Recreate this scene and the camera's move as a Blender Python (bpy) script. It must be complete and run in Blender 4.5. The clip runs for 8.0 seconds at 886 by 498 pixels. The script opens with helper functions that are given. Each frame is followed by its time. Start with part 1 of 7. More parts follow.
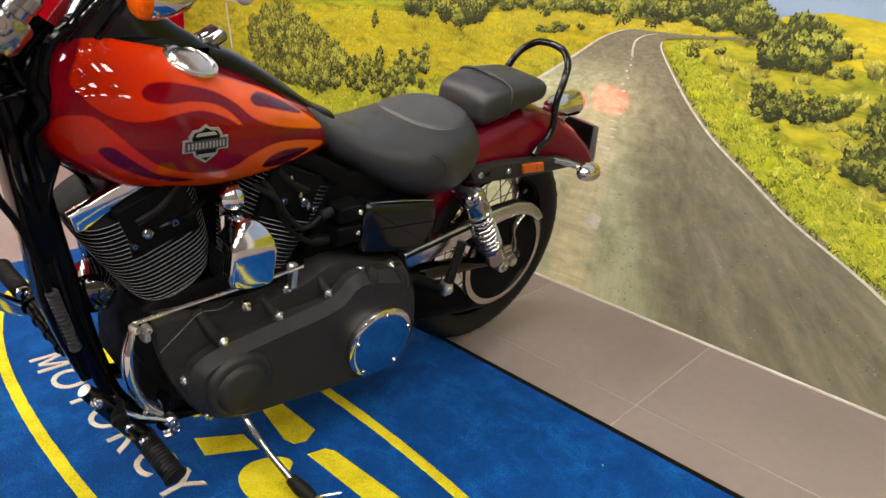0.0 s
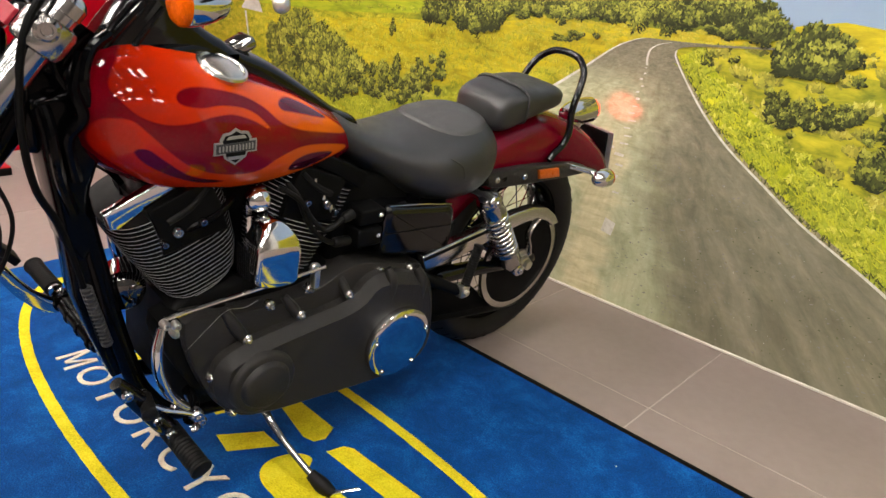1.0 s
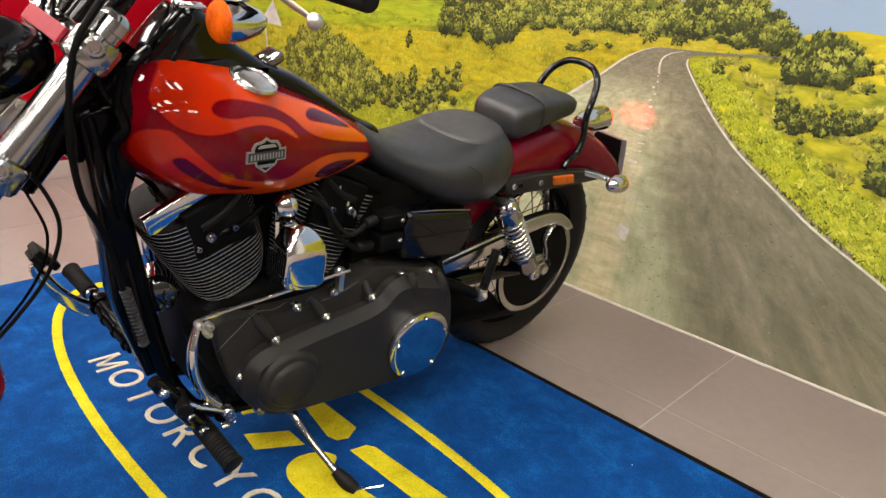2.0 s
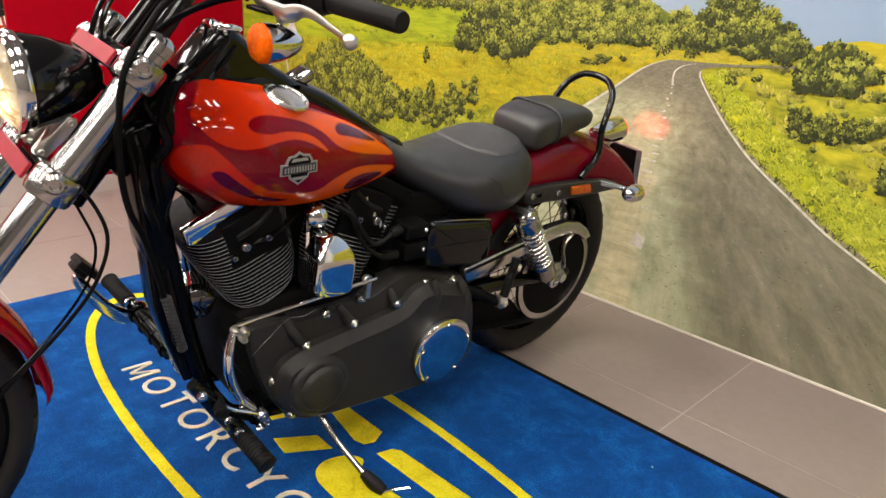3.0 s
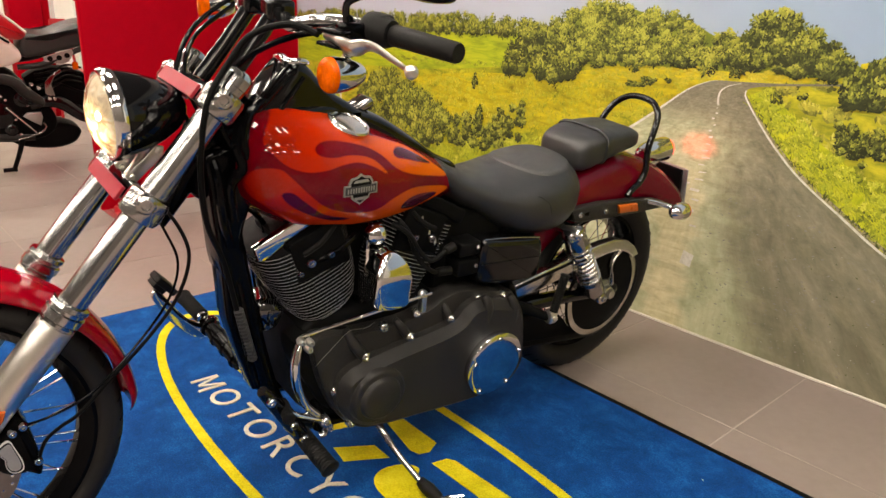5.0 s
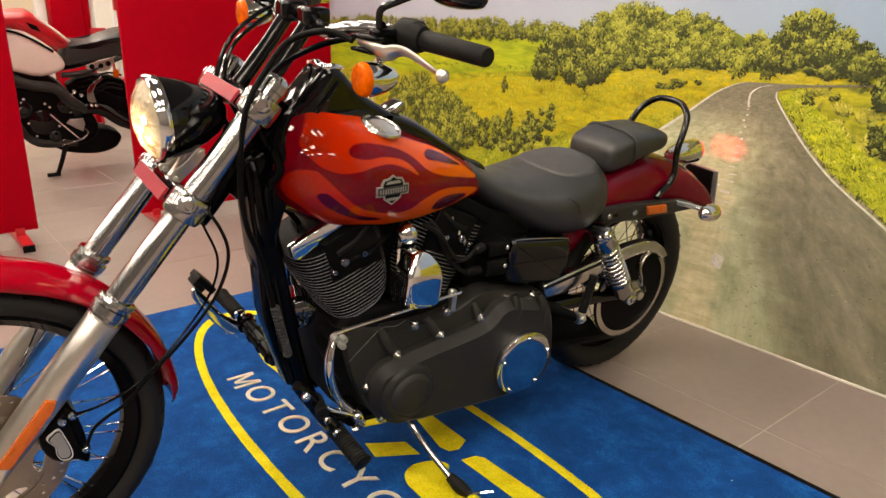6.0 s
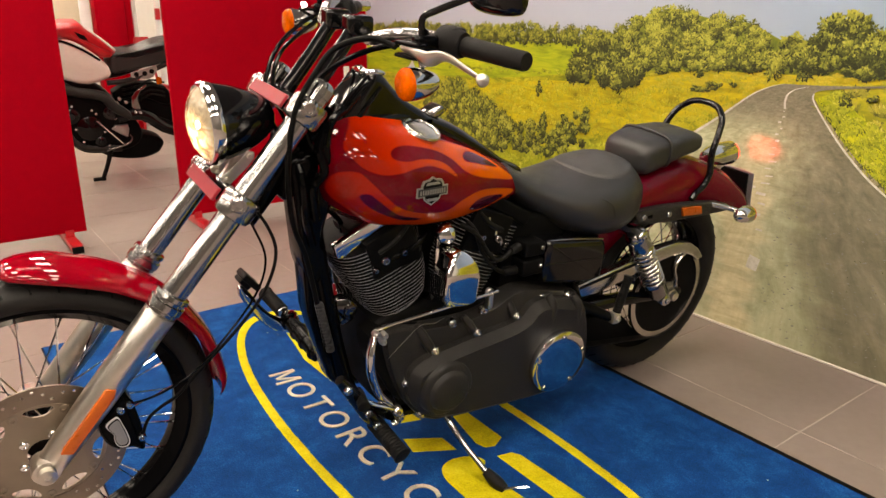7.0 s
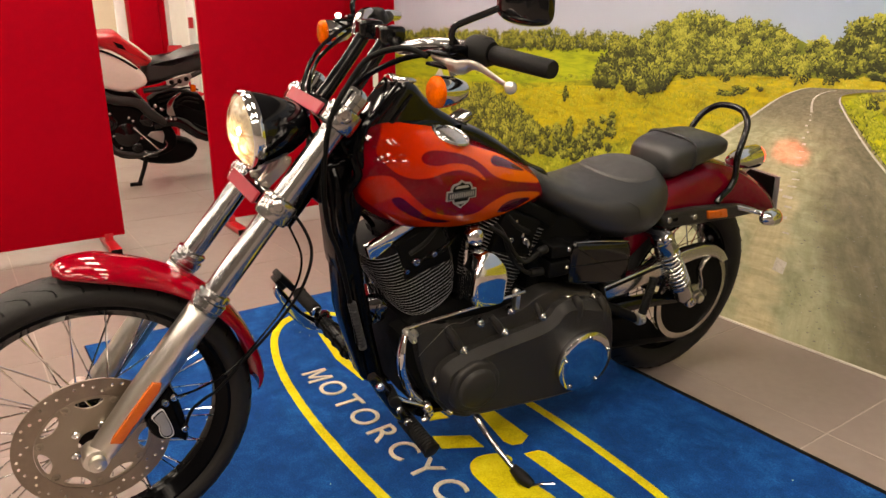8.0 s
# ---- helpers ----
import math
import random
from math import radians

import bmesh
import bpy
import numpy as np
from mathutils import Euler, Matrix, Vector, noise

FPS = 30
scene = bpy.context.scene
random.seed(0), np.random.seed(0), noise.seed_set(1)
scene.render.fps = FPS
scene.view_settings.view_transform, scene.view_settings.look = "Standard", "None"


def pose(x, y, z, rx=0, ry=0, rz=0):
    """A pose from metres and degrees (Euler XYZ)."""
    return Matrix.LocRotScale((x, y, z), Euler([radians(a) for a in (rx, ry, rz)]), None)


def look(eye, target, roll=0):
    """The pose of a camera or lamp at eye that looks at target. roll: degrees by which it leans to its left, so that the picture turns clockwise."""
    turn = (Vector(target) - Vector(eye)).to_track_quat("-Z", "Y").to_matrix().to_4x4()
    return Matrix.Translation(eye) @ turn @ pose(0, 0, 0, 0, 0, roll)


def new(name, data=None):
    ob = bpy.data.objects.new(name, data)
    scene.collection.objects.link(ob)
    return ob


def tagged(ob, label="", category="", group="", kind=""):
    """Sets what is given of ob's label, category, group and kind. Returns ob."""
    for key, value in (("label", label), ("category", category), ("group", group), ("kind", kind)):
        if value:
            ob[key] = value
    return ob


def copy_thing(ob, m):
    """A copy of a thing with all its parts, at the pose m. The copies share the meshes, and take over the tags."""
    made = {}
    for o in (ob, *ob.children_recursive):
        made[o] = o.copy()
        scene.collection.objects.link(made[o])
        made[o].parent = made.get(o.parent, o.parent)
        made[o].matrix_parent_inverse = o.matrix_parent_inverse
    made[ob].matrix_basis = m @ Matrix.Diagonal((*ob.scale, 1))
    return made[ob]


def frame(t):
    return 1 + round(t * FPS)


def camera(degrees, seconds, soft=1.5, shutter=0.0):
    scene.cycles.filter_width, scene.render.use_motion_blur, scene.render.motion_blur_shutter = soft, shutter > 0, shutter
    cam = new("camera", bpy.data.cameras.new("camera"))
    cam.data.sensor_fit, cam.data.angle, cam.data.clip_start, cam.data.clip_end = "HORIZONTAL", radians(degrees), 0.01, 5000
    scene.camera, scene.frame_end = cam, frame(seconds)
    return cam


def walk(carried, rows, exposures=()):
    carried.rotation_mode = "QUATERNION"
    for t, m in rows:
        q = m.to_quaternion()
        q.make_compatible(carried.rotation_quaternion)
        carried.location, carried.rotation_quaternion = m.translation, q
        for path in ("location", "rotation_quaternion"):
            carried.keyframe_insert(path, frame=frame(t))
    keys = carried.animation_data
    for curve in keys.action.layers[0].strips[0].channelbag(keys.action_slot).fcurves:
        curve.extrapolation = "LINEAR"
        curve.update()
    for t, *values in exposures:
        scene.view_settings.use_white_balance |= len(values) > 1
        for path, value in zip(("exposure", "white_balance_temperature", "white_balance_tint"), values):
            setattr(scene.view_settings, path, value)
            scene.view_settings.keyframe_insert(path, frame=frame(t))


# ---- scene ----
cam = camera(63.7, 8.0)
EXPOSURES = [(0, 0.05, 6300, 10), (3, 0.03, 6350, 10), (4.5, 0.0, 6750, 10), (6.5, -0.12, 7200, 12), (8, -0.18, 7400, 14)]
PATH = [
    (0, (1.245, -1.542, 1.08), (0.038, -0.141, 0.318), 5.2),
    (0.5, (1.247, -1.558, 1.082), (0.028, -0.166, 0.325), 5.3),
    (1, (1.258, -1.581, 1.082), (0.023, -0.196, 0.337), 5.3),
    (1.5, (1.274, -1.604, 1.086), (0.02, -0.23, 0.351), 5.0),
    (3, (1.311, -1.687, 1.098), (0.003, -0.341, 0.407), 3.6),
    (3.5, (1.328, -1.708, 1.105), (-0.002, -0.374, 0.434), 3.1),
    (4, (1.344, -1.722, 1.106), (-0.012, -0.406, 0.451), 2.7),
    (4.5, (1.351, -1.738, 1.107), (-0.034, -0.447, 0.465), 2.3),
    (6, (1.389, -1.776, 1.109), (-0.084, -0.575, 0.485), 1.2),
    (6.5, (1.404, -1.791, 1.108), (-0.097, -0.623, 0.49), 0.9),
    (7, (1.417, -1.816, 1.112), (-0.113, -0.683, 0.499), 0.5),
    (7.5, (1.431, -1.829, 1.117), (-0.124, -0.727, 0.513), 0.2),
    (8, (1.456, -1.851, 1.121), (-0.12, -0.776, 0.52), -0.1),
]
walk(cam, [(t, look(eye, target, roll)) for t, eye, target, roll in PATH], EXPOSURES)

# ---- light: a closed showroom lit by its ceiling panels ----
world = bpy.data.worlds.new("room_air")
world.use_nodes = True
world.node_tree.nodes["Background"].inputs[0].default_value = (0.9, 0.95, 1.0, 1)
world.node_tree.nodes["Background"].inputs[1].default_value = 0.05
scene.world = world
PANEL_GLOW, STRIP_GLOW, HEAD_GLOW, TAIL_GLOW = 31.0, 18.0, 9.0, 6.0
CEIL = 3.1
WALL = 0.557          # plane of the mural wall
LEAN, HEAD = 7.0, -93.0   # the motorcycle leans on its side stand


# ---- materials ----
def shader(name):
    m = bpy.data.materials.new(name)
    m.use_nodes = True
    nt = m.node_tree
    return m, nt, nt.nodes["Principled BSDF"]


def node(nt, kind, **values):
    n = nt.nodes.new(kind)
    for key, value in values.items():
        n.inputs[key.replace("_", " ")].default_value = value
    return n


def ramp(nt, fac, stops):
    r = nt.nodes.new("ShaderNodeValToRGB")
    el = r.color_ramp.elements
    while len(el) < len(stops):
        el.new(0.5)
    for e, (p, c) in zip(el, stops):
        e.position, e.color = p, (*c, 1)
    nt.links.new(fac, r.inputs[0])
    return r.outputs[0]


def shade(c, k):
    return tuple(min(1.0, v * k) for v in c)


def surf(name, col, rough=0.5, metal=0.0, var=0.18, scale=12.0, bump=0.0, bscale=250.0, coat=0.0, rvar=0.12, stretch=(1, 1, 1), spec=0.5):
    """A surface with colour mottling at two scales, uneven gloss and fine relief."""
    m, nt, b = shader(name)
    co = nt.nodes.new("ShaderNodeTexCoord")
    mp = nt.nodes.new("ShaderNodeMapping")
    mp.inputs["Scale"].default_value = stretch
    nt.links.new(co.outputs["Object"], mp.inputs[0])
    big = node(nt, "ShaderNodeTexNoise", Scale=scale, Detail=5.0, Roughness=0.6)
    fine = node(nt, "ShaderNodeTexNoise", Scale=scale * 14, Detail=3.0)
    for n in (big, fine):
        nt.links.new(mp.outputs[0], n.inputs["Vector"])
    mix = nt.nodes.new("ShaderNodeMath")
    mix.operation = "MULTIPLY_ADD"
    mix.inputs[1].default_value = 0.4
    nt.links.new(fine.outputs[0], mix.inputs[0])
    half = nt.nodes.new("ShaderNodeMath")
    half.operation = "MULTIPLY"
    half.inputs[1].default_value = 0.6
    nt.links.new(big.outputs[0], half.inputs[0])
    nt.links.new(half.outputs[0], mix.inputs[2])
    nt.links.new(ramp(nt, mix.outputs[0], [(0.3, shade(col, 1 - var)), (0.5, col), (0.7, shade(col, 1 + var))]), b.inputs["Base Color"])
    rr = nt.nodes.new("ShaderNodeMapRange")
    rr.inputs["From Min"].default_value, rr.inputs["From Max"].default_value = 0.3, 0.7
    rr.inputs["To Min"].default_value, rr.inputs["To Max"].default_value = rough * (1 - rvar), min(1, rough * (1 + rvar))
    nt.links.new(big.outputs[0], rr.inputs[0])
    nt.links.new(rr.outputs[0], b.inputs["Roughness"])
    b.inputs["Metallic"].default_value = metal
    b.inputs["Coat Weight"].default_value = coat
    b.inputs["Coat Roughness"].default_value = 0.03
    b.inputs["Specular IOR Level"].default_value = spec
    if bump:
        rel = node(nt, "ShaderNodeTexNoise", Scale=bscale, Detail=4.0)
        nt.links.new(mp.outputs[0], rel.inputs["Vector"])
        bp = nt.nodes.new("ShaderNodeBump")
        bp.inputs["Strength"].default_value, bp.inputs["Distance"].default_value = bump, 0.002
        nt.links.new(rel.outputs[0], bp.inputs["Height"])
        nt.links.new(bp.outputs[0], b.inputs["Normal"])
    return m


def glow(name, col, strength, base=(0.8, 0.8, 0.8)):
    m, nt, b = shader(name)
    b.inputs["Base Color"].default_value = (*base, 1)
    b.inputs["Emission Color"].default_value = (*col, 1)
    b.inputs["Emission Strength"].default_value = strength
    return m


CHROME = surf("chrome", (0.68, 0.67, 0.66), 0.09, 1.0, 0.03, 8)
SATINSILVER = surf("satin_silver", (0.62, 0.60, 0.55), 0.24, 1.0, 0.06, 20)
SATIN = surf("satin_aluminium", (0.66, 0.625, 0.57), 0.30, 1.0, 0.04, 30, rvar=0.02, bump=0.008, bscale=600, stretch=(1, 1, 0.2))
BRIGHT = surf("polished_fork_chrome", (0.40, 0.395, 0.39), 0.15, 1.0, 0.04, 20)
CASTCHROME = surf("cast_chrome", (0.36, 0.35, 0.34), 0.20, 1.0, 0.10, 40, bump=0.06, bscale=300)
DARKCHROME = surf("dark_chrome", (0.30, 0.29, 0.28), 0.12, 1.0, 0.08, 20)
STEEL = surf("brushed_steel", (0.33, 0.28, 0.225), 0.46, 1.0, 0.08, 40, bump=0.04, bscale=500)
DISCSTEEL = surf("ground_disc_steel", (0.27, 0.225, 0.18), 0.36, 1.0, 0.10, 60, bump=0.03, bscale=900)
FINEDGE = surf("machined_fin_edge", (0.60, 0.585, 0.57), 0.42, 0.35, 0.10, 40)
RIMBLACK = surf("black_rim_paint", (0.003, 0.003, 0.0035), 0.12, 0.0, 0.2, 8, spec=0.04)
GLOSSBLACK = surf("gloss_black_paint", (0.003, 0.003, 0.0035), 0.07, 0.0, 0.2, 8, spec=0.36)
WRINKLE = surf("wrinkle_black_paint", (0.0185, 0.017, 0.0158), 0.42, 0.0, 0.3, 18, bump=0.35, bscale=900, spec=0.26)
SLEEVE = surf("grey_black_plastic", (0.030, 0.030, 0.030), 0.45, 0.0, 0.2, 30, spec=0.3)
WETBLACK = surf("wet_look_black_enamel", (0.003, 0.003, 0.0035), 0.06, 0.0, 0.1, 10, spec=0.9, coat=1.0)
FRAMEBLACK = surf("deep_black_frame_paint", (0.0018, 0.0018, 0.0022), 0.14, 0.0, 0.2, 8, spec=0.10)
# paint of the fins; on the crankcase its deeper black stands for shade
FINSHADEBLACK = surf("black_fin_and_shade_paint", (0.004, 0.004, 0.004), 0.6, 0.0, 0.2, 18, spec=0.10)
MATTBLACK = surf("matt_black_plastic", (0.0035, 0.0035, 0.0035), 0.5, 0.0, 0.25, 20, bump=0.15, bscale=700, spec=0.06)
RUBBER = surf("black_rubber", (0.006, 0.0056, 0.0053), 0.55, 0.0, 0.25, 16, bump=0.25, bscale=500, spec=0.15)
TYRE = surf("tyre_rubber", (0.011, 0.010, 0.0095), 0.58, 0.0, 0.3, 14, bump=0.25, bscale=400, spec=0.25)
VINYL = surf("black_seat_vinyl", (0.017, 0.0168, 0.0165), 0.40, 0.0, 0.25, 22, bump=0.35, bscale=1100, spec=0.6, rvar=0.2)
# seat vinyl again, coloured lighter for the sheen on the upward-facing panel
SHEENVINYL = surf("grained_vinyl_painted_sheen", (0.030, 0.0285, 0.027), 0.50, 0.0, 0.25, 30, bump=0.5, bscale=900, spec=0.7, rvar=0.2)
FENDERRED = surf("dark_red_candy_paint", (0.115, 0.0005, 0.008), 0.35, 0.0, 0.10, 5, coat=0.6, spec=0.0)
FENDERFRONT = surf("bright_red_candy_paint", (0.21, 0.0005, 0.007), 0.35, 0.0, 0.10, 5, coat=0.8, spec=0.0)
AMBER = surf("amber_lens", (0.56, 0.085, 0.0), 0.2, 0.0, 0.6, 45, bump=1.0, bscale=140, spec=0.10)
AMBERDULL = surf("amber_reflector", (0.50, 0.095, 0.005), 0.3, 0.0, 0.12, 80, bump=0.4, bscale=500)
REDPANEL = surf("red_panel_laminate", (0.345, 0.0013, 0.009), 0.6, 0.0, 0.06, 1.5, bump=0.04, bscale=300, spec=0.03)
# polished bridge plate: the red display panel's reflection is put into its colour
REDREFLECTION = surf("plate_painted_red_reflection", (0.24, 0.010, 0.022), 0.4, 0.0, 0.08, 30, spec=0.25)
REDSTEEL = surf("red_painted_steel", (0.42, 0.008, 0.014), 0.35, 0.0, 0.10, 6, coat=0.2)
GREYWALL = surf("grey_wall_paint", (0.15, 0.135, 0.125), 0.75, 0.0, 0.05, 0.8, bump=0.1, bscale=120)
WHITEWALL = surf("white_wall_paint", (0.74, 0.73, 0.70), 0.75, 0.0, 0.05, 0.8, bump=0.1, bscale=120)
CEILING = surf("ceiling_board", (0.24, 0.235, 0.23), 0.85, 0.0, 0.05, 0.7, bump=0.2, bscale=90)
BEIGEWALL = surf("beige_wall_paint", (0.66, 0.56, 0.42), 0.7, 0.0, 0.07, 0.6, bump=0.1, bscale=90)
TILE = surf("taupe_floor_tile", (0.232, 0.184, 0.166), 0.36, 0.0, 0.10, 2.2, bump=0.06, bscale=160, rvar=0.25, spec=0.45)
BEAD = surf("cream_bead", (0.60, 0.56, 0.48), 0.6, 0.0, 0.2, 12, bump=0.2)
GROUT = surf("pale_grout", (0.38, 0.325, 0.285), 0.8, 0.0, 0.15, 20, bump=0.3)
SILVERPAINT = surf("silver_painted_metal", (0.36, 0.35, 0.33), 0.35, 0.6, 0.1, 20)
WHITEPLASTIC = surf("white_plastic", (0.75, 0.74, 0.72), 0.4, 0.0, 0.06, 10)
CREAMPAINT = surf("cream_white_tank_paint", (0.68, 0.60, 0.54), 0.25, 0.0, 0.05, 5, coat=0.7)
DARKVOID = surf("dark_grey_column", (0.03, 0.03, 0.032), 0.5, 0.0, 0.2, 4)
PLATEGREY = surf("bare_number_plate_back", (0.35, 0.35, 0.34), 0.4, 0.5, 0.12, 15)


def pile(name, col, light):
    """Cut-pile carpet: brushed patches, tufts and a soft nap."""
    m, nt, b = shader(name)
    co = nt.nodes.new("ShaderNodeTexCoord")
    patch = node(nt, "ShaderNodeTexNoise", Scale=9.0, Detail=9.0, Roughness=0.78, Distortion=0.4)
    tuft = node(nt, "ShaderNodeTexNoise", Scale=240.0, Detail=2.0)
    for n in (patch, tuft):
        nt.links.new(co.outputs["Object"], n.inputs["Vector"])
    mixed = nt.nodes.new("ShaderNodeMix")
    mixed.data_type = "FLOAT"
    mixed.inputs[0].default_value = 0.35
    nt.links.new(patch.outputs[0], mixed.inputs[2])
    nt.links.new(tuft.outputs[0], mixed.inputs[3])
    nt.links.new(ramp(nt, mixed.outputs[0], [(0.32, shade(col, 0.58)), (0.5, col), (0.68, light)]), b.inputs["Base Color"])
    b.inputs["Roughness"].default_value = 0.95
    b.inputs["Specular IOR Level"].default_value = 0.15
    bp = nt.nodes.new("ShaderNodeBump")
    bp.inputs["Strength"].default_value, bp.inputs["Distance"].default_value = 0.7, 0.004
    nt.links.new(tuft.outputs[0], bp.inputs["Height"])
    nt.links.new(bp.outputs[0], b.inputs["Normal"])
    return m


BLUEPILE = pile("blue_carpet_pile", (0.001, 0.042, 0.182), (0.006, 0.105, 0.33))
YELLOWPILE = pile("yellow_carpet_pile", (0.55, 0.46, 0.008), (0.68, 0.59, 0.03))
CREAMPILE = pile("cream_carpet_pile", (0.52, 0.47, 0.35), (0.64, 0.59, 0.47))


def flame_paint():
    """Maroon tank paint with orange flames; the edge of each flame follows a distance kept on the mesh."""
    m, nt, b = shader("flame_tank_paint")
    att = nt.nodes.new("ShaderNodeAttribute")
    att.attribute_name = "flame_edge"
    lick = nt.nodes.new("ShaderNodeAttribute")
    lick.attribute_name = "lick_edge"
    co = nt.nodes.new("ShaderNodeTexCoord")
    sep = nt.nodes.new("ShaderNodeSeparateXYZ")
    nt.links.new(co.outputs["Object"], sep.inputs[0])
    along = nt.nodes.new("ShaderNodeMapRange")
    along.inputs["From Min"].default_value, along.inputs["From Max"].default_value = 0.62, 1.16
    nt.links.new(sep.outputs["X"], along.inputs[0])
    orange = ramp(nt, along.outputs[0], [(0.0, (0.52, 0.100, 0.002)), (0.45, (0.52, 0.060, 0.001)), (0.75, (0.38, 0.016, 0.001)), (1.0, (0.25, 0.004, 0.001))])
    noise_ = node(nt, "ShaderNodeTexNoise", Scale=9.0, Detail=4.0)
    nt.links.new(co.outputs["Object"], noise_.inputs["Vector"])
    base = ramp(nt, noise_.outputs[0], [(0.35, (0.092, 0.0004, 0.004)), (0.65, (0.150, 0.0006, 0.005))])

    def edge(src, width):
        e = nt.nodes.new("ShaderNodeMapRange")
        e.inputs["From Min"].default_value, e.inputs["From Max"].default_value = -width, width
        e.inputs["To Min"].default_value, e.inputs["To Max"].default_value = 1.0, 0.0
        nt.links.new(src, e.inputs[0])
        return e.outputs[0]

    def blend(fac, a, c):
        x = nt.nodes.new("ShaderNodeMix")
        x.data_type = "RGBA"
        nt.links.new(fac, x.inputs[0])
        nt.links.new(a, x.inputs[6])
        if isinstance(c, tuple):
            x.inputs[7].default_value = (*c, 1)
        else:
            nt.links.new(c, x.inputs[7])
        return x.outputs[2]

    col = blend(edge(att.outputs["Fac"], 0.0016), base, orange)
    col = blend(edge(lick.outputs["Fac"], 0.0016), col, (0.060, 0.0008, 0.014))
    nt.links.new(col, b.inputs["Base Color"])
    b.inputs["Specular IOR Level"].default_value = 0.0
    b.inputs["Roughness"].default_value = 0.4
    b.inputs["Coat Weight"].default_value = 0.65
    b.inputs["Coat Roughness"].default_value = 0.02
    return m


FLAMEPAINT = flame_paint()


def print_mat(name, stops, scale=14.0, stretch=(1, 1, 1), island=0.0, distort=0.4, detail=9.0):
    """Satin wall print; the colours run over noise, and over each printed fleck by chance."""
    m, nt, b = shader(name)
    co = nt.nodes.new("ShaderNodeTexCoord")
    mp = nt.nodes.new("ShaderNodeMapping")
    mp.inputs["Scale"].default_value = stretch
    nt.links.new(co.outputs["Object"], mp.inputs[0])
    n = node(nt, "ShaderNodeTexNoise", Scale=scale, Detail=detail, Roughness=0.65, Distortion=distort)
    nt.links.new(mp.outputs[0], n.inputs["Vector"])
    fac = n.outputs[0]
    if island:
        geo = nt.nodes.new("ShaderNodeNewGeometry")
        mix = nt.nodes.new("ShaderNodeMix")
        mix.data_type = "FLOAT"
        mix.inputs[0].default_value = island
        nt.links.new(fac, mix.inputs[2])
        nt.links.new(geo.outputs["Random Per Island"], mix.inputs[3])
        fac = mix.outputs[0]
    nt.links.new(ramp(nt, fac, stops), b.inputs["Base Color"])
    b.inputs["Roughness"].default_value = 0.55
    b.inputs["Specular IOR Level"].default_value = 0.3
    return m


# ---- mesh helpers ----
def finish(name, bm, mat, parent=None, label="", m=None, sharp=35.0, solid=0.0, kind=""):
    me = bpy.data.meshes.new(name)
    bmesh.ops.recalc_face_normals(bm, faces=bm.faces[:])
    bm.to_mesh(me)
    bm.free()
    for one in mat if isinstance(mat, (list, tuple)) else [mat]:
        me.materials.append(one)
    me.shade_smooth()
    me.set_sharp_from_angle(angle=radians(sharp))
    ob = new(name, me)
    if parent is not None:
        ob.parent = parent
    if m is not None:
        ob.matrix_basis = m
    if solid:
        s = ob.modifiers.new("thickness", "SOLIDIFY")
        s.thickness, s.offset = solid, 0
    if label:
        ob["label"] = label
    if kind:
        ob["kind"] = kind
    return ob


def part(name, bm, material, parent, label="", m=None, sharp=35.0, solid=0.0, kind=""):
    return finish(name, bm, material, parent, label, m, sharp, solid, kind)


def mesh():
    return bmesh.new()


def skin(bm, rings, closed=True, caps=True, mat=0):
    """Joins rings of points of equal count."""
    rows = [[bm.verts.new(p) for p in r] for r in rings]
    n = len(rows[0])
    for a, b in zip(rows, rows[1:]):
        for i in range(n if closed else n - 1):
            j = (i + 1) % n
            f = bm.faces.new((a[i], a[j], b[j], b[i]))
            f.material_index = mat
    if caps and closed:
        for r in (rows[0], rows[-1]):
            try:
                f = bm.faces.new(r)
                f.material_index = mat
            except ValueError:
                pass
    return rows


def curve_points(pts, steps=6, closed=False):
    """Catmull-Rom through tuples of any size."""
    p = [np.array(q, float) for q in pts]
    n, out = len(p), []
    for i in range(n if closed else n - 1):
        if closed:
            a, b, c, d = p[i - 1], p[i], p[(i + 1) % n], p[(i + 2) % n]
        else:
            a, b, c, d = p[max(i - 1, 0)], p[i], p[i + 1], p[min(i + 2, n - 1)]
        for s in range(steps):
            t = s / steps
            out.append(0.5 * (2 * b + (c - a) * t + (2 * a - 5 * b + 4 * c - d) * t * t + (3 * b - a - 3 * c + d) * t ** 3))
    if not closed:
        out.append(p[-1])
    return out


def tube(bm, pts, r, seg=10, smooth=5, flat=1.0, mat=0):
    """A round bar along points; r may be a list, one for each point; flat squeezes it sideways."""
    rs = list(r) if isinstance(r, (list, tuple)) else [r] * len(pts)
    path = [(*p, q) for p, q in zip(pts, rs)]
    path = curve_points(path, smooth) if smooth > 1 and len(pts) > 2 else [np.array(p, float) for p in path]
    up = Vector((0.13, 0.97, 0.2))
    rings = []
    for i, p in enumerate(path):
        d = Vector(path[min(i + 1, len(path) - 1)][:3] - path[max(i - 1, 0)][:3]).normalized()
        side = d.cross(up)
        if side.length < 0.05:
            side = d.cross(Vector((1, 0, 0)))
        side.normalize()
        up = side.cross(d).normalized()
        rings.append([Vector(p[:3]) + (side * math.cos(a) * flat + up * math.sin(a)) * p[3] for a in (2 * math.pi * k / seg for k in range(seg))])
    skin(bm, rings, mat=mat)
    return bm


def axes_for(d):
    d = Vector(d).normalized()
    a = d.orthogonal().normalized()
    return d, a, d.cross(a)


